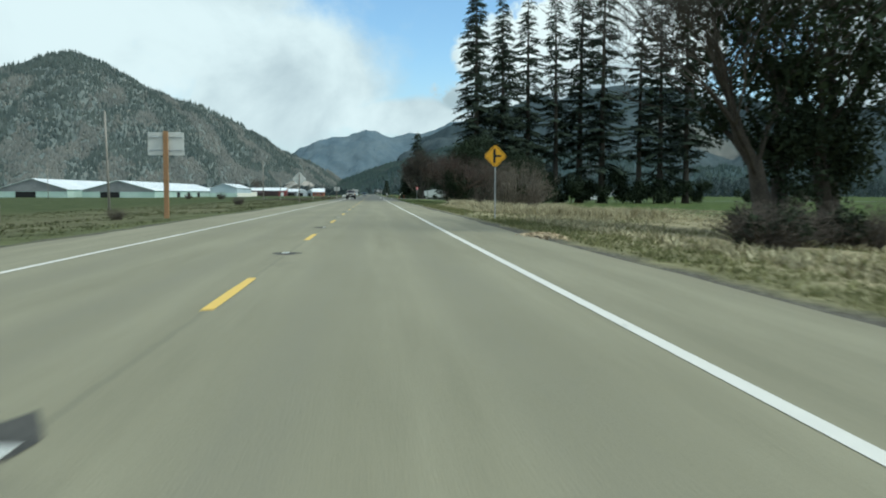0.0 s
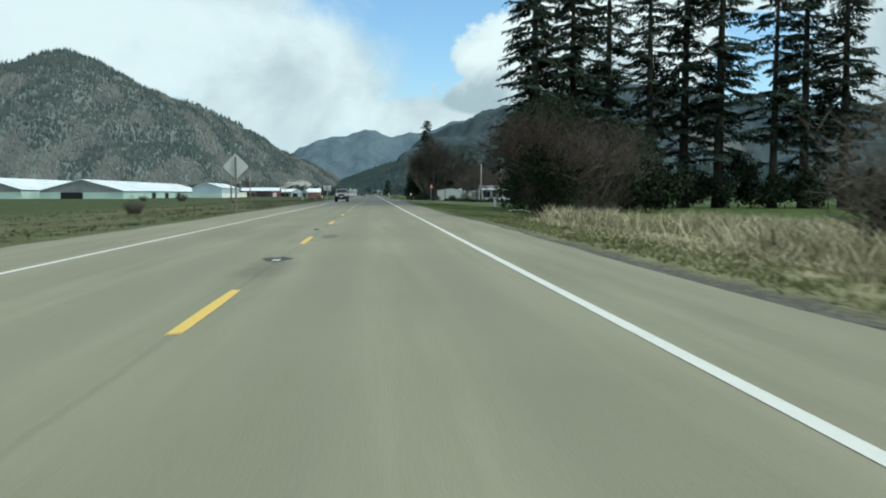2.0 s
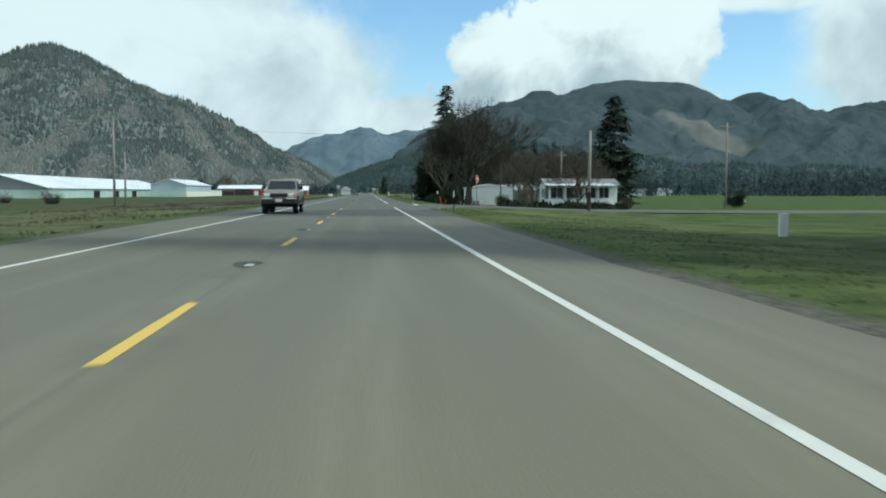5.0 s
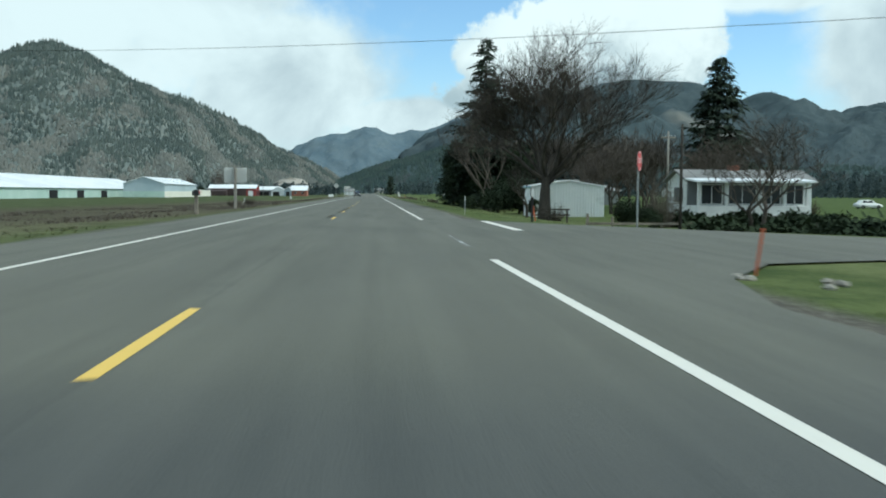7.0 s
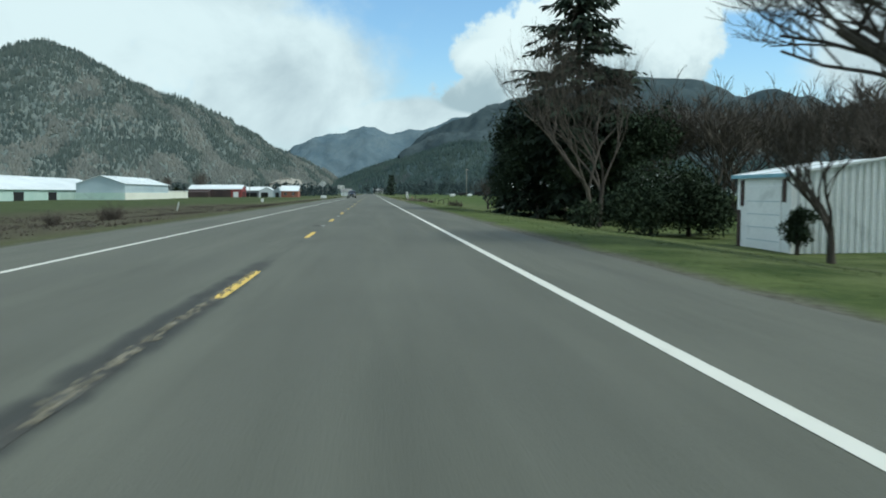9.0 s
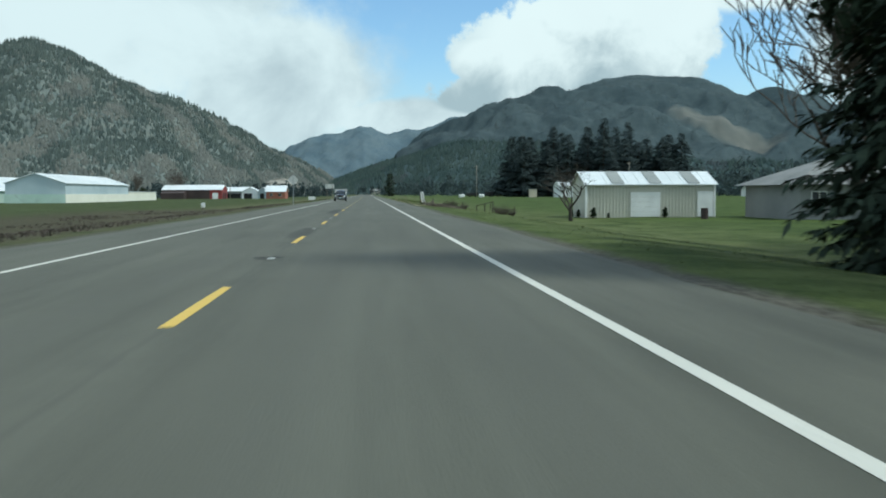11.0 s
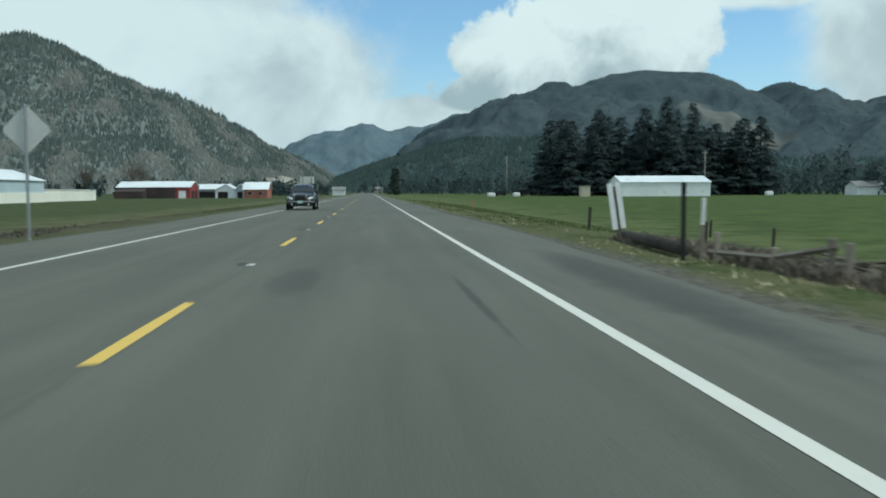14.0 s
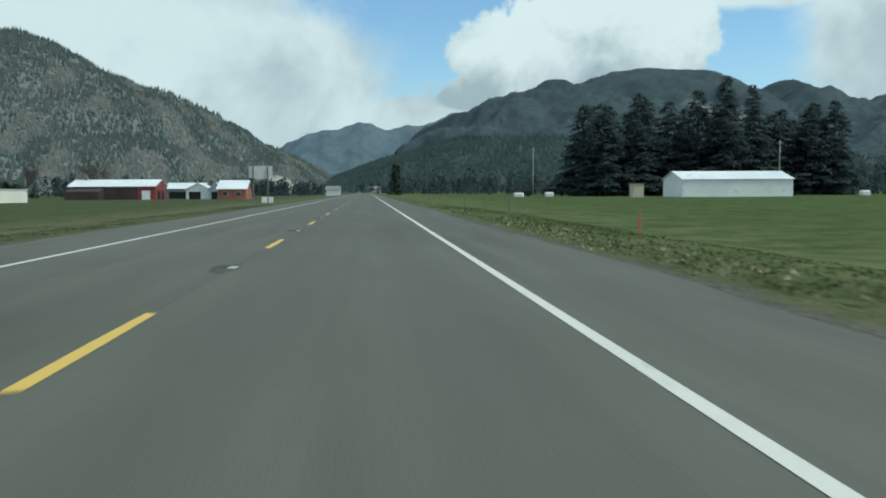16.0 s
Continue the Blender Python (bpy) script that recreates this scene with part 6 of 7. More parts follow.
        c, d = Vector((math.cos(a), math.sin(a), rng.gauss(0, 0.2))) * l, Vector((-math.sin(a), math.cos(a), 0)) * w
        p = Vector((x, y, z))
        chips.loft([[p - c - d, p + c - d, p + c + d, p - c + d], [q + Vector((0, 0, 0.012)) for q in (p - c - d, p + c - d, p + c + d, p - c + d)]])
    tagged(part("wood_chips", chips, M["chips"]), "spilled tan wood chips at the pavement edge", "wood chips", kind="stuff")
    ob = thing("white_stake", "short white stake on the lawn", "marker post", (16.2, 150, gz(16.2, 150)))
    part("stem", Shape().box(-0.16, 0.16, -0.05, 0.05, -0.2, 0.8, 0.02), M["white"], ob)


def utility_pole(x, y, tall, label, r=0.14, arm=0.0, lean=0.0, turn=0.0, boot=False, mat=None):
    ob = thing("utility_pole", label, "pole", (x, y, gz(x, y)), turn)
    part("shaft", Shape().tube([(0, 0, -0.6), (lean * 0.5, 0, tall * 0.5), (lean, 0, tall)], [r, r * 0.85, r * 0.68], 10), mat or M["pole"], ob, "", True)
    if boot:
        part("boot", Shape().tube([(0, 0, -0.3), (0, 0, 1.5)], [r * 1.12, r * 1.08], 10), M["bark"], ob, "dark wrapped foot")
    if arm:
        part("crossarm", Shape().box(-arm, arm, -0.06, 0.06, tall - 0.75, tall - 0.6, 0.01), M["weathered"], ob)
        for k in (-0.9, -0.4, 0.4, 0.9):
            part("insulator", Shape().tube([(arm * k, 0, tall - 0.6), (arm * k, 0, tall - 0.52), (arm * k, 0, tall - 0.42)], [0.03, 0.055, 0.03], 8), M["steel"], ob)
    return ob


def cable(a, b, sag, name="overhead_cable"):
    p, q = Vector(a), Vector(b)
    pts = [p.lerp(q, t) - Vector((0, 0, sag * 4 * t * (1 - t))) for t in (k / 14 for k in range(15))]
    return tagged(part(name, Shape().tube(pts, 0.008, 4), M["wire"]), "thin black overhead cable between poles", "cable")


def build_poles():
    utility_pole(19.4, 189.3, 6.4, "short grey wooden pole with a dark foot", 0.15, 0, 0.05, 0, True)
    utility_pole(53.5, 243, 12.4, "grey wooden utility pole with a crossarm", 0.16, 1.2, 0, 20)
    utility_pole(-26, 219, 9.6, "grey wooden utility pole beside the field", 0.15)
    utility_pole(-19.7, 200, 5.1, "short grey wooden pole beside the field", 0.1)
    utility_pole(-21.3, 74, 8.6, "thin pale leaning pole beside the field", 0.12, 0, -0.25)
    utility_pole(14.9, 206.5, 4.9, "slim dark wooden pole by the stop sign", 0.075, mat=M["bark"])
    utility_pole(-70, 195, 8.4, "thin pale pole in the field", 0.08)
    utility_pole(45.8, 624, 13.0, "wooden utility pole in the far field", 0.18, 0.9)
    utility_pole(102, 600, 13.5, "wooden utility pole beside the white barn", 0.18, 0.9)
    utility_pole(33.5, 262, 9.0, "wooden utility pole behind the white house", 0.14, 0.8)
    utility_pole(74, 390, 8.0, "wooden utility pole beyond the grey house", 0.14, 0.7)
    utility_pole(-60, 668, 11.0, "wooden utility pole by the farm buildings", 0.15, 0.8)
    utility_pole(-52, 742, 12.0, "wooden utility pole behind the farm buildings", 0.15, 0.8)
    z1, z2, z3 = gz(-26, 219) + 9.1, gz(19.4, 189.3) + 6.0, gz(53.5, 243) + 11.8
    cable((-26, 219, z1), (19.4, 189.3, z2), 0.5)
    cable((19.4, 189.3, z2), (53.5, 243, z3), 0.6)
    cable((-26, 219, z1), (-120, 262, z1 + 0.5), 1.2)
    cable((53.5, 243, z3), (110, 330, z3), 1.2)


# ---- vehicles ----
def wheel(ob, x, y, r, w, rim=0.62, turn=1):
    t = Shape()
    n = 20
    prof = ((-w / 2, r * 0.62), (-w / 2, r * 0.93), (-w / 2 + 0.03, r), (w / 2 - 0.03, r), (w / 2, r * 0.93), (w / 2, r * 0.62))
    t.loft([[(x + dx, y + math.cos(a) * rr, r + math.sin(a) * rr) for dx, rr in prof] for a in (2 * math.pi * k / n for k in range(n + 1))], True, False)
    wh = part("wheel", t, M["tyre"], ob)
    s = Shape()
    xo = x + turn * w * 0.42
    s.loft([[(xo + d * turn, y + math.cos(a) * rr, r + math.sin(a) * rr) for a in (2 * math.pi * k / n for k in range(n))] for d, rr in ((0.0, r * 0.64), (0.015, r * 0.58), (-0.05, r * 0.5), (-0.05, 0.08), (0.0, 0.06))], True, True)
    for k in range(5):
        a = 2 * math.pi * k / 5
        c, d = math.cos(a), math.sin(a)
        s.add([(xo, y + c * 0.05 - d * 0.035, r + d * 0.05 + c * 0.035), (xo, y + c * 0.05 + d * 0.035, r + d * 0.05 - c * 0.035), (xo, y + c * r * 0.6 + d * 0.05, r + d * r * 0.6 - c * 0.05), (xo, y + c * r * 0.6 - d * 0.05, r + d * r * 0.6 + c * 0.05)], [(0, 1, 2, 3)])
    part("rim", s, M["chrome"], wh)


def body_shell(rows):
    """Rings across the car from front to back: (y, half width low, half width high, z low, z belt, z top, crown)."""
    s = Shape()
    ring = []
    for y, wl, wm, wt, z0, zm, z1 in rows:
        half = [(0.0, z0), (wl * 0.9, z0), (wl, z0 + 0.06), (wm, zm), (wt, z1 - 0.05), (wt - 0.07, z1), (0.0, z1 + 0.02)]
        ring.append([(x, y, z) for x, z in half] + [(-x, y, z) for x, z in reversed(half[1:-1])])
    return s.loft(ring)


def build_pickup():
    L = 0.02
    ob = thing("pickup_truck", "bronze-grey extended-cab pickup truck on large tyres", "pickup", (-2.68, 164.3, 0.0))
    # front at y = 0, tail at y = 5.0
    rows = [(0.02, 0.72, 0.76, 0.70, 0.68, 0.85, 1.02), (0.12, 0.80, 0.84, 0.77, 0.62, 0.88, 1.10), (0.9, 0.83, 0.86, 0.79, 0.62, 0.92, 1.16), (1.45, 0.84, 0.87, 0.80, 0.60, 0.95, 1.20), (2.0, 0.84, 0.87, 0.82, 0.60, 0.95, 1.18), (3.3, 0.84, 0.87, 0.83, 0.60, 0.95, 1.17), (4.95, 0.84, 0.87, 0.84, 0.64, 0.95, 1.17), (5.0, 0.82, 0.85, 0.82, 0.66, 0.95, 1.15)]
    body = part("body", body_shell(rows), M["silver"], ob, "", True)
    part("bed_floor", Shape().box(-0.72, 0.72, 3.42, 4.9, 1.19, 1.2), M["trim"], body, "dark load bed")
    part("cab", Shape().loft([[(-0.80, 1.42, 1.16), (0.80, 1.42, 1.16), (0.80, 3.38, 1.16), (-0.80, 3.38, 1.16)], [(-0.69, 2.02, 1.66), (0.69, 2.02, 1.66), (0.69, 3.22, 1.66), (-0.69, 3.22, 1.66)], [(-0.64, 2.1, 1.73), (0.64, 2.1, 1.73), (0.64, 3.14, 1.73), (-0.64, 3.14, 1.73)]]), M["silver"], ob, "", False)
    part("windscreen", Shape().add([(-0.73, 1.46, 1.205), (0.73, 1.46, 1.205), (0.63, 1.965, 1.64), (-0.63, 1.965, 1.64)], [(0, 1, 2, 3)]), M["glass"], ob, "dark tinted windscreen")
    for sx in (-1, 1):
        part("side_window", Shape().add([(sx * 0.798, 1.72, 1.22), (sx * 0.798, 2.42, 1.22), (sx * 0.705, 2.42, 1.62), (sx * 0.705, 2.06, 1.62)], [(0, 1, 2, 3)]), M["glass"], ob)
        part("side_window", Shape().add([(sx * 0.798, 2.5, 1.22), (sx * 0.798, 3.16, 1.22), (sx * 0.705, 3.1, 1.62), (sx * 0.705, 2.5, 1.62)], [(0, 1, 2, 3)]), M["glass"], ob)
        part("mirror", Shape().box(min(sx * 0.84, sx * 1.04), max(sx * 0.84, sx * 1.04), 1.78, 1.9, 1.2, 1.38, 0.03), M["trim"], ob)
        lampx = sorted((sx * 0.44, sx * 0.72))
        part("headlight", Shape().box(lampx[0], lampx[1], -0.015, 0.1, 0.82, 1.0, 0.03), M["lamp"], ob)
        ax = sorted((sx * 0.725, sx * 0.80))
        part("indicator", Shape().box(ax[0], ax[1], 0.0, 0.18, 0.82, 1.0, 0.02), M["amber"], ob)
        bx = sorted((sx * 0.34, sx * 0.84))
        part("bumper_end", Shape().box(bx[0], bx[1], -0.08, 0.14, 0.70, 0.78, 0.025), M["chrome"], ob)
        part("step_rail", Shape().tube([(sx * 0.88, 1.2, 0.52), (sx * 0.88, 3.4, 0.52)], 0.035, 8), M["chrome"], ob)
        for y in (0.95, 4.0):
            wheel(ob, sx * 0.76, y, 0.41, 0.27, turn=sx)
            arch = Shape()
            rr = [(y + math.cos(a) * 0.47, 0.43 + math.sin(a) * 0.47) for a in (math.pi * k / 12 for k in range(13))]
            inn = [(y + math.cos(a) * 0.41, 0.43 + math.sin(a) * 0.41) for a in (math.pi * k / 12 for k in range(13))]
            arch.loft([[(sx * 0.80, a, b) for a, b in rr], [(sx * 0.905, a, b) for a, b in rr], [(sx * 0.905, a, b) for a, b in inn], [(sx * 0.80, a, b) for a, b in inn]], False, False)
            part("wheel_arch", arch, M["trim"], ob)
            part("arch_well", Shape().side([(y + math.cos(a) * 0.455, max(0.5, 0.43 + math.sin(a) * 0.455)) for a in (math.pi * k / 12 for k in range(13))], sx * 0.6, sx * 0.885), M["opening"], ob)
    part("grille", Shape().box(-0.43, 0.43, -0.02, 0.06, 0.82, 1.0, 0.015), M["trim"], ob)
    part("bumper", Shape().box(-0.86, 0.86, -0.07, 0.16, 0.46, 0.70, 0.05), M["trim"], ob, "black front bumper")
    part("number_plate", Shape().box(-0.17, 0.17, -0.09, -0.07, 0.58, 0.74), M["sign_back"], ob)
    for child in ob.children:
        if not child.name.startswith(("wheel", "step_rail")) or child.name.startswith("wheel_arch"):
            child.location.z = L
    part("axle", Shape().tube([(-0.7, 0.95, 0.41), (0.7, 0.95, 0.41)], 0.07, 8).tube([(-0.7, 4.0, 0.41), (0.7, 4.0, 0.41)], 0.08, 8).box(-0.35, 0.35, 0.8, 4.6, 0.48, 0.62), M["trim"], ob)
    part("rear_bumper", Shape().box(-0.8, 0.8, 4.98, 5.16, 0.5, 0.68, 0.04), M["chrome"], ob)


def build_wagon():
    ob = thing("retro_wagon", "dark blue retro-styled compact wagon with rounded nose", "car", (-2.45, 399.6, 0.0))
    rows = [(0.06, 0.62, 0.68, 0.60, 0.30, 0.48, 0.60), (0.25, 0.74, 0.78, 0.66, 0.26, 0.50, 0.66), (0.6, 0.78, 0.80, 0.66, 0.24, 0.56, 0.76), (1.15, 0.80, 0.82, 0.70, 0.22, 0.62, 0.96), (1.5, 0.81, 0.83, 0.75, 0.22, 0.66, 1.07), (2.4, 0.80, 0.82, 0.76, 0.22, 0.68, 1.07), (3.0, 0.82, 0.84, 0.76, 0.22, 0.68, 1.07), (3.5, 0.86, 0.87, 0.75, 0.22, 0.68, 1.06), (4.0, 0.80, 0.82, 0.70, 0.28, 0.66, 1.02), (4.25, 0.66, 0.70, 0.58, 0.36, 0.62, 0.92)]
    part("body", body_shell(rows), M["navy"], ob, "", True)
    hood = []
    for y, w, z0, z1 in ((0.02, 0.30, 0.62, 0.88), (0.10, 0.37, 0.56, 0.93), (0.4, 0.44, 0.56, 1.00), (0.85, 0.55, 0.60, 1.06), (1.2, 0.65, 0.70, 1.095), (1.5, 0.71, 0.80, 1.11)):
        half = [(w, z0), (w, z1 - 0.13), (w * 0.9, z1 - 0.05), (w * 0.55, z1 - 0.008), (0.0, z1)]
        hood.append([(x, y, z) for x, z in half] + [(-x, y, z) for x, z in reversed(half[:-1])])
    part("hood", Shape().loft(hood), M["navy"], ob, "", True)
    shell = []
    for y, zb, w, z in ((1.38, 1.06, 0.74, 0), (1.62, 1.26, 0.70, 0), (1.9, 1.45, 0.64, 0), (2.15, 1.545, 0.60, 0), (2.6, 1.59, 0.60, 0), (3.2, 1.58, 0.60, 0), (3.7, 1.52, 0.58, 0), (4.0, 1.36, 0.60, 0), (4.2, 1.06, 0.66, 0)):
        f = (zb - 1.04) / 0.55
        base = 0.76 if y < 4.1 else 0.68
        half = [(base, 1.03), (base - 0.05 * f, 1.03 + (zb - 1.03) * 0.45), (w + 0.03, zb - 0.09 * f), (w - 0.08, zb - 0.015), (w * 0.5, zb + 0.02 * f), (0.0, zb + 0.03 * f)]
        shell.append([(x, y, zz) for x, zz in half] + [(-x, y, zz) for x, zz in reversed(half[:-1])])
    part("cabin", Shape().loft(shell), M["navy"], ob, "", True)
    part("windscreen", Shape().add([(-0.66, 1.40, 1.12), (0.66, 1.40, 1.12), (0.66, 1.62, 1.27), (-0.66, 1.62, 1.27), (-0.57, 1.93, 1.475), (0.57, 1.93, 1.475)], [(0, 1, 2, 3), (3, 2, 5, 4)]), M["glass"], ob)
    for sx in (-1, 1):
        for a, b, top in ((1.78, 2.55, 1.40), (2.62, 3.3, 1.45), (3.38, 3.85, 1.40)):
            part("side_window", Shape().add([(sx * 0.768, a, 1.11), (sx * 0.768, b, 1.11), (sx * 0.675, min(b, 3.75), top), (sx * 0.675, max(a, 2.02), top)], [(0, 1, 2, 3)]), M["glass"], ob)
        part("mirror", Shape().box(*sorted((sx * 0.80, sx * 0.98)), 1.72, 1.84, 1.04, 1.2, 0.05), M["navy"], ob)
        rows = []
        for y, rx, top, low in ((0.07, 0.10, 0.70, 0.50), (0.16, 0.16, 0.79, 0.42), (0.35, 0.20, 0.86, 0.40), (0.7, 0.22, 0.91, 0.45), (1.05, 0.21, 0.92, 0.45), (1.4, 0.16, 0.90, 0.45), (1.75, 0.05, 0.86, 0.5)):
            rows.append([(sx * (0.655 + rx * math.cos(a) * (0.5 if math.cos(a) < 0 else 1.0)), y, low + (top - low) * max(0.0, math.sin(a)) ** 0.7) for a in (math.pi * k / 9 for k in range(10))])
        part("fender", Shape().loft(rows), M["navy"], ob, "", True)
        rows = []
        for y, rx, top, low in ((2.7, 0.03, 0.92, 0.3), (3.05, 0.07, 0.93, 0.3), (3.42, 0.09, 0.95, 0.3), (3.8, 0.07, 0.92, 0.3), (4.15, 0.02, 0.85, 0.3)):
            rows.append([(sx * (0.80 + rx * math.cos(a)), y, low + (top - low) * max(0.0, math.sin(a)) ** 0.6) for a in (math.pi * k / 9 for k in range(10))])
        part("fender", Shape().loft(rows), M["navy"], ob, "", True)
        s = Shape()
        s.loft([[(sx * (0.60 + math.cos(a) * 0.17 * k), y + 0.10 * math.cos(a) * k, 0.70 + math.sin(a) * 0.085 * k + 0.03 * math.cos(a)) for a in (2 * math.pi * j / 14 for j in range(14))] for y, k in ((0.02, 0.6), (0.04, 0.9), (0.08, 1.0), (0.3, 1.0))])
        part("headlight", s, M["lamp"], ob, "", True)
        s = Shape().side([(0.06, 0.62), (0.02, 0.86), (0.14, 0.90), (0.16, 0.62)], *sorted((sx * 0.315, sx * 0.40)))
        part("grille_edge", s, M["silver"], ob)
        part("fog_lamp", Shape().tube([(sx * 0.5, -0.02, 0.36), (sx * 0.5, 0.08, 0.36)], 0.055, 10), M["lamp"], ob)
        for y in (0.86, 3.42):
            part("arch_well", Shape().side([(y + math.cos(a) * 0.37, max(0.24, 0.33 + math.sin(a) * 0.37)) for a in (math.pi * k / 12 for k in range(13))], sx * 0.55, sx * (0.882 if y < 2 else 0.896)), M["opening"], ob)
            wheel(ob, sx * 0.80, y, 0.32, 0.2, turn=sx)
    grille = part("grille", Shape().side([(-0.005, 0.57), (-0.005, 0.86), (0.12, 0.90), (0.12, 0.57)], -0.315, 0.315), M["trim"], ob)
    for k in range(5):
        part("grille_bar", Shape().box(-0.31, 0.31, -0.02, -0.005, 0.60 + 0.055 * k, 0.615 + 0.055 * k), M["black"], grille)
    part("bumper", Shape().tube([(-0.80, 0.22, 0.50), (-0.66, 0.04, 0.50), (-0.35, -0.05, 0.50), (0.35, -0.05, 0.50), (0.66, 0.04, 0.50), (0.80, 0.22, 0.50)], 0.065, 10), M["bumper_grey"], ob, "grey moulded bumper", True)
    part("air_intake", Shape().box(-0.55, 0.55, 0.0, 0.12, 0.26, 0.40, 0.03), M["trim"], ob)
    part("number_plate", Shape().box(-0.15, 0.15, -0.135, -0.115, 0.42, 0.57), plain("plate_tint", (0.55, 0.68, 0.64), 0.5), ob)
    part("sill_strip", Shape().box(0.80, 0.84, 1.35, 2.95, 0.34, 0.42, 0.01).box(-0.84, -0.80, 1.35, 2.95, 0.34, 0.42, 0.01), M["bumper_grey"], ob)


def build_mailbox():
    ob = thing("mailbox", "dark roadside mailbox on a pale post", "mailbox", (-7.6, 216.6, gz(-7.6, 216.6)))
    part("post", Shape().box(-0.09, 0.09, -0.09, 0.09, -0.4, 0.98, 0.012), M["weathered"], ob)
    half = [(0.16 * math.cos(a), 1.12 + 0.16 * math.sin(a)) for a in (math.pi * k / 8 for k in range(9))]
    part("box", Shape().prism([(0.16, 0.98)] + half + [(-0.16, 0.98)], -0.26, 0.26), M["trim"], ob)
    part("flag", Shape().box(0.165, 0.18, -0.1, 0.06, 1.1, 1.2), M["sign_red"], ob)


def build_parked_car():
    ob = thing("parked_car", "small white car parked across the field", "car", (84.0, 305.0, gz(84, 305)), 90)
    rows = [(0.0, 0.60, 0.68, 0.60, 0.30, 0.48, 0.62), (0.3, 0.76, 0.80, 0.68, 0.24, 0.52, 0.72), (1.2, 0.80, 0.83, 0.74, 0.22, 0.62, 0.92), (3.2, 0.80, 0.83, 0.74, 0.22, 0.66, 0.95), (4.1, 0.74, 0.78, 0.66, 0.28, 0.62, 0.92), (4.3, 0.62, 0.68, 0.56, 0.36, 0.58, 0.84)]
    part("body", body_shell(rows), M["white"], ob, "", True)
    part("cabin", Shape().loft([[(-0.72, 1.15, 0.9), (0.72, 1.15, 0.9), (0.72, 3.9, 0.9), (-0.72, 3.9, 0.9)], [(-0.60, 1.8, 1.36), (0.60, 1.8, 1.36), (0.60, 3.4, 1.36), (-0.60, 3.4, 1.36)], [(-0.54, 1.95, 1.42), (0.54, 1.95, 1.42), (0.54, 3.25, 1.42), (-0.54, 3.25, 1.42)]]), M["white"], ob)
    for sx in (-1, 1):
        for a, b in ((1.75, 2.5), (2.6, 3.45)):
            part("side_window", Shape().add([(sx * 0.722, a - 0.15, 0.98), (sx * 0.722, b, 0.98), (sx * 0.625, b - 0.1, 1.32), (sx * 0.625, a + 0.2, 1.32)], [(0, 1, 2, 3)]), M["glass"], ob)
        for y in (0.8, 3.4):
            wheel(ob, sx * 0.74, y, 0.31, 0.2, turn=sx)


build_parked_car()
build_signs()
build_posts()
build_poles()
build_pickup()
build_wagon()
build_mailbox()


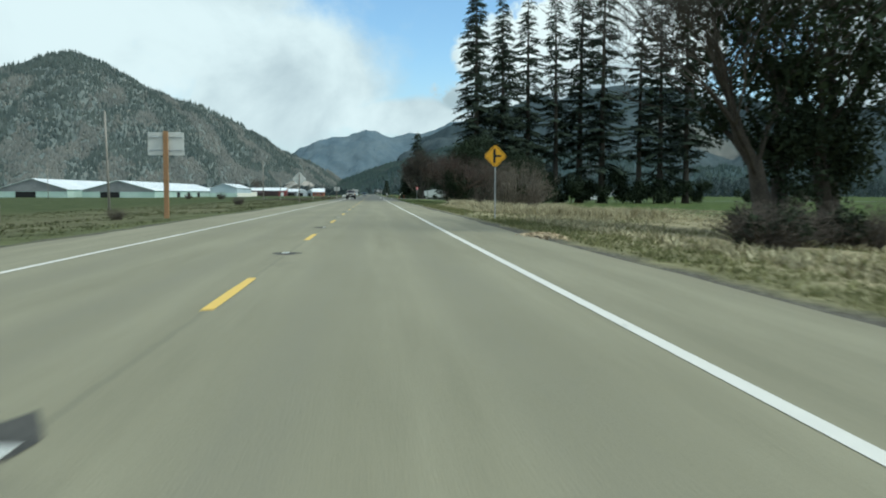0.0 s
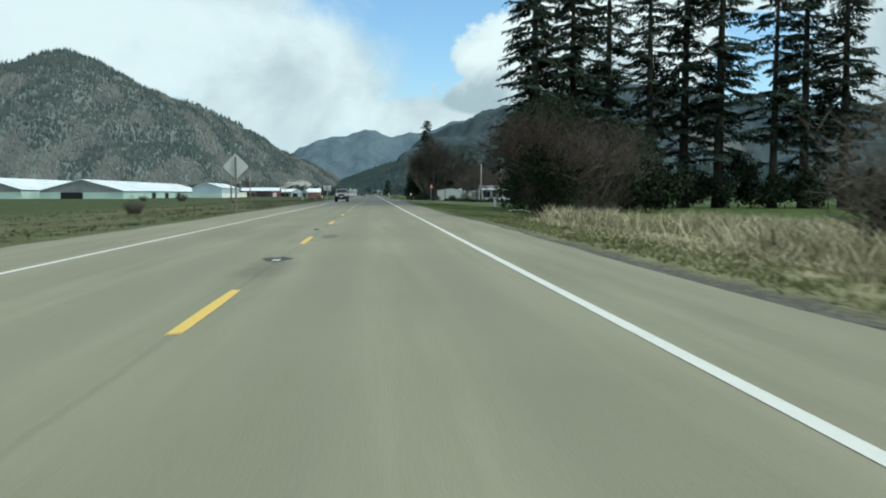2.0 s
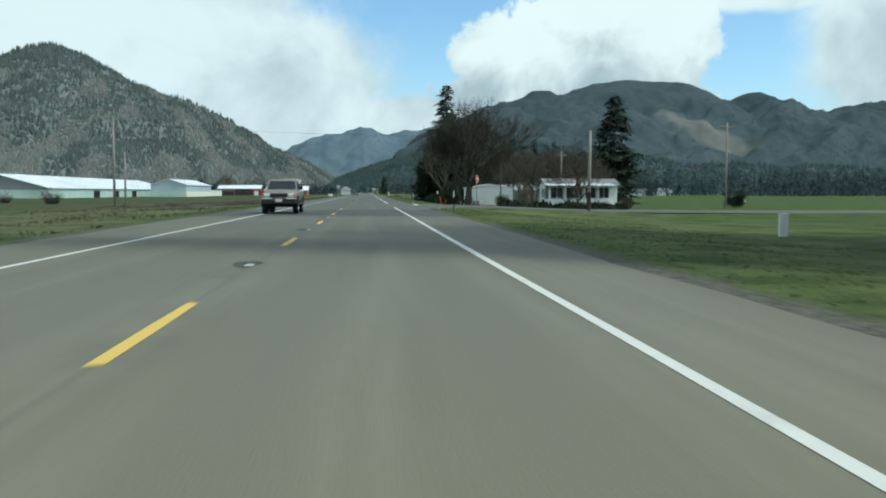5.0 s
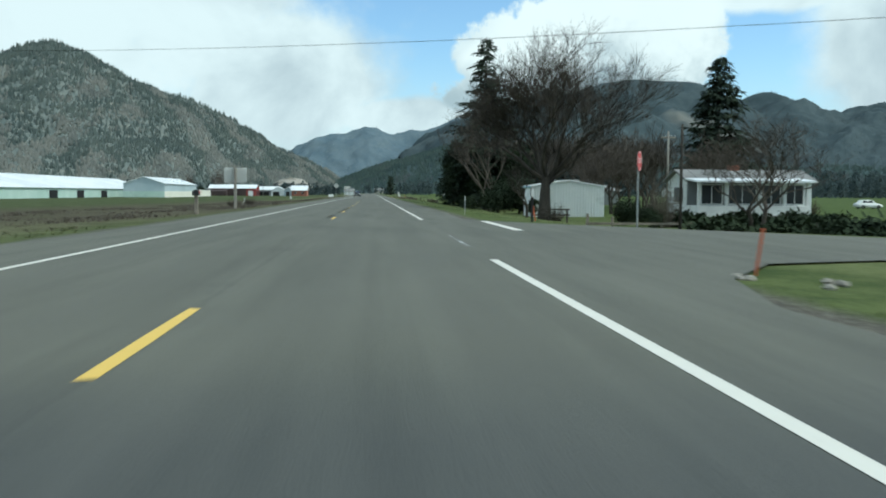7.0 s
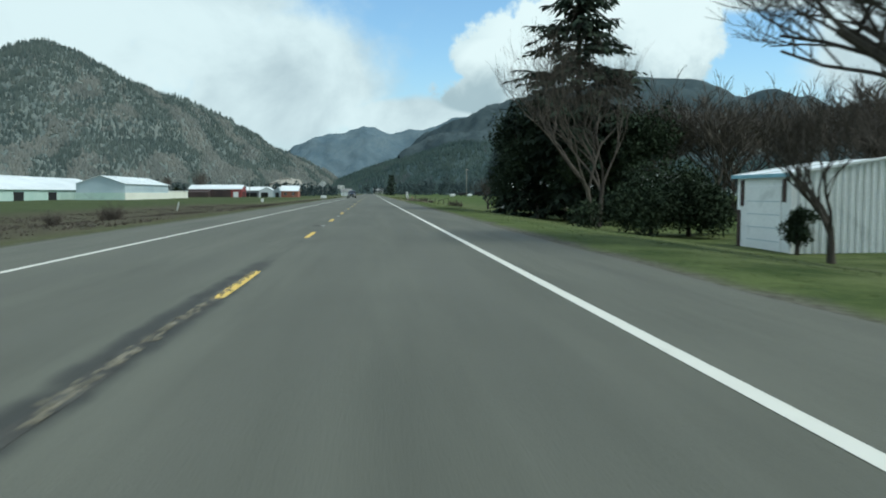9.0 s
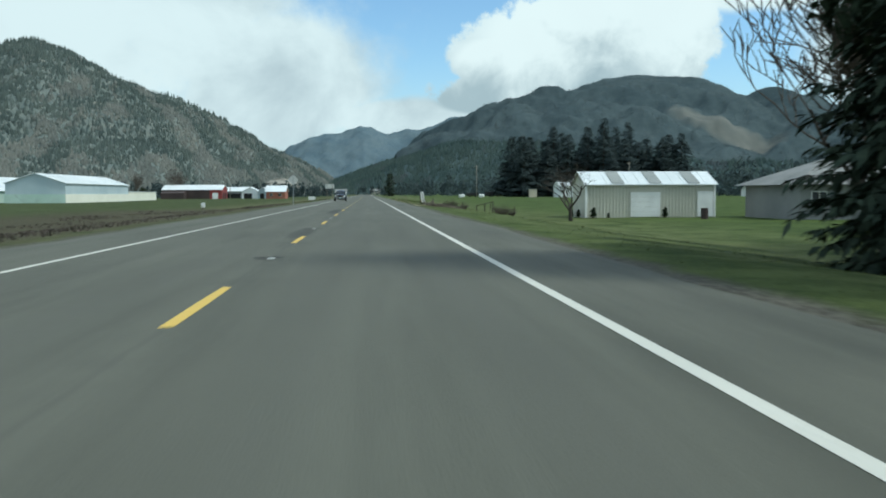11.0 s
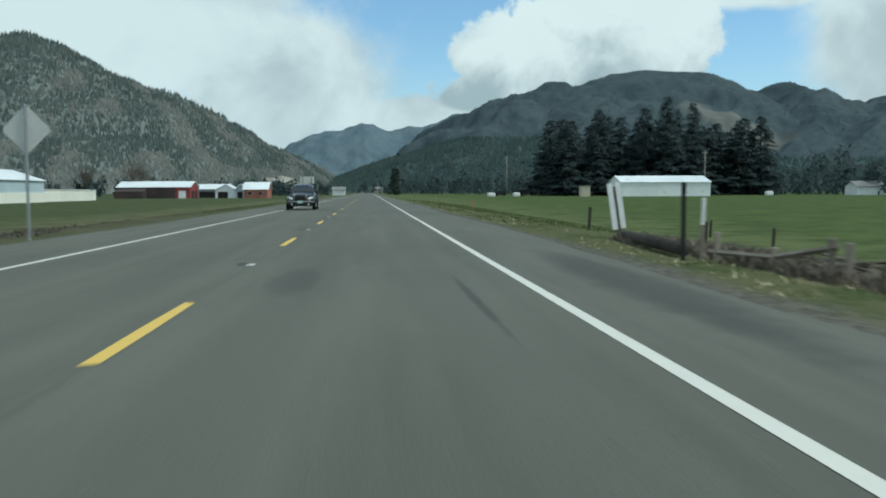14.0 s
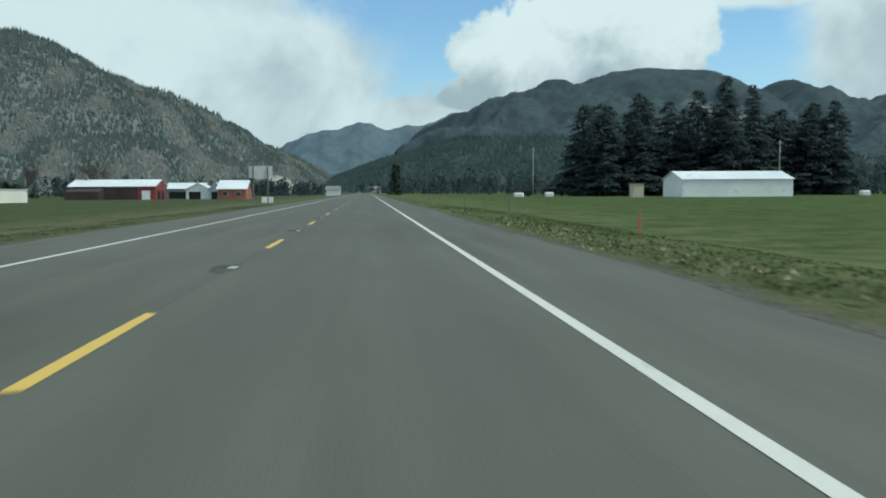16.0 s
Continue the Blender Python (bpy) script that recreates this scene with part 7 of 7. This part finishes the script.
# ---- grass ----
def grass(name, label, count, x0, x1, y0, y1, tall, mat, seed, patchy=0.0, power=1.0, gap=None):
    """Loose tufts of blades; power above 1 crowds them towards x0."""
    rng = np.random.default_rng(seed)
    y = rng.uniform(y0, y1, count)
    x = x0 + (x1 - x0) * rng.random(count) ** power
    if patchy:
        keep = np.sin(x * 0.8 + 2 * np.sin(y * 0.11)) + np.sin(y * 0.27 + 1.5 * np.sin(x * 0.5)) + rng.normal(0, 0.6, count) > patchy
        x, y = x[keep], y[keep]
    if gap:
        keep = (y < gap[0]) | (y > gap[1])
        x, y = x[keep], y[keep]
    n = len(x)
    z = ground_height(x, y)
    blades = 4
    k = n * blades
    bx, by, bz = np.repeat(x, blades) + rng.normal(0, 0.09, k), np.repeat(y, blades) + rng.normal(0, 0.09, k), np.repeat(z, blades)
    h = np.repeat(tall * rng.uniform(0.45, 1.25, n), blades) * rng.uniform(0.6, 1.1, k)
    a = rng.uniform(0, 6.283, k)
    w = np.stack([np.cos(a), np.sin(a), np.zeros(k)], 1) * (0.012 + 0.02 * rng.random(k))[:, None]
    lean = np.stack([rng.normal(0, 0.6, k), rng.normal(0, 0.6, k), np.ones(k)], 1)
    base = np.stack([bx, by, bz - 0.03], 1)
    tip = base + lean * h[:, None]
    mid = base + lean * h[:, None] * np.array([0.4, 0.4, 0.6])
    v = np.stack([base - w, base + w, mid + w * 0.7, tip, mid - w * 0.7], 1).reshape(-1, 3)
    i = np.arange(k)[:, None] * 5
    f = np.concatenate([i + np.array([[0, 1, 2]]), i + np.array([[0, 2, 4]]), i + np.array([[4, 2, 3]])], 0)
    tagged(part(name, numpy_mesh(name, v, f, mat), None), label, "grass", kind="stuff")


grass("dry_verge_grass", "tall dry yellow grass on the road verge", 14000, 8.2, 32, -5, 84, 0.24, M["dry_blade"], 1, -0.4, 1.5)
grass("green_verge_grass", "short yellowish green grass on the road verge", 15000, 6.5, 18, -5, 100, 0.14, M["pale_blade"], 2, -0.8, 1.4)
grass("tall_reeds", "tall pale dead grass before the thicket", 9000, 9.4, 20, 48, 88, 0.7, M["dry_blade"], 14, -0.3, 1.0)
grass("mown_verge_grass", "mown green grass on the road verge", 9000, 6.5, 15, 100, 178, 0.06, M["green_blade"], 12, -0.8, 1.4)
grass("lawn_grass", "mown green grass beside the road", 9000, 6.8, 15, 204, 440, 0.045, M["green_blade"], 3, -9, 1.4)
grass("rough_verge_grass", "rough yellowing grass along the pavement edge", 1200, 6.3, 8.2, 355, 470, 0.1, M["dry_blade"], 4, -0.2, 1.3)
grass("field_edge_grass", "rough green grass at the field edge", 7000, 6.6, 15, 375, 470, 0.09, M["green_blade"], 5, -0.8, 1.2)
grass("left_verge_grass", "dull yellowish grass on the far verge", 2200, -7.0, -24, -5, 200, 0.16, M["dull_blade"], 6, -0.1, 1.3)
grass("left_green_grass", "dull green grass on the far verge", 7000, -6.8, -24, -5, 200, 0.12, M["dull_blade"], 7, -0.5, 1.2)
grass("dead_bracken", "brown dead weeds in the bare field edge", 14000, -7.4, -26, 195, 392, 0.16, M["twig"], 8, 0.3, 1.1)
grass("left_field_grass", "green grass beyond the far verge", 7000, -6.8, -20, 395, 480, 0.07, M["dull_blade"], 9, -0.8, 1.2)
grass("culvert_grass", "tall pale dead grass round the culvert", 2600, 7.6, 10.6, 350, 367, 0.26, M["pale_twig"], 15, -0.2, 1.2)
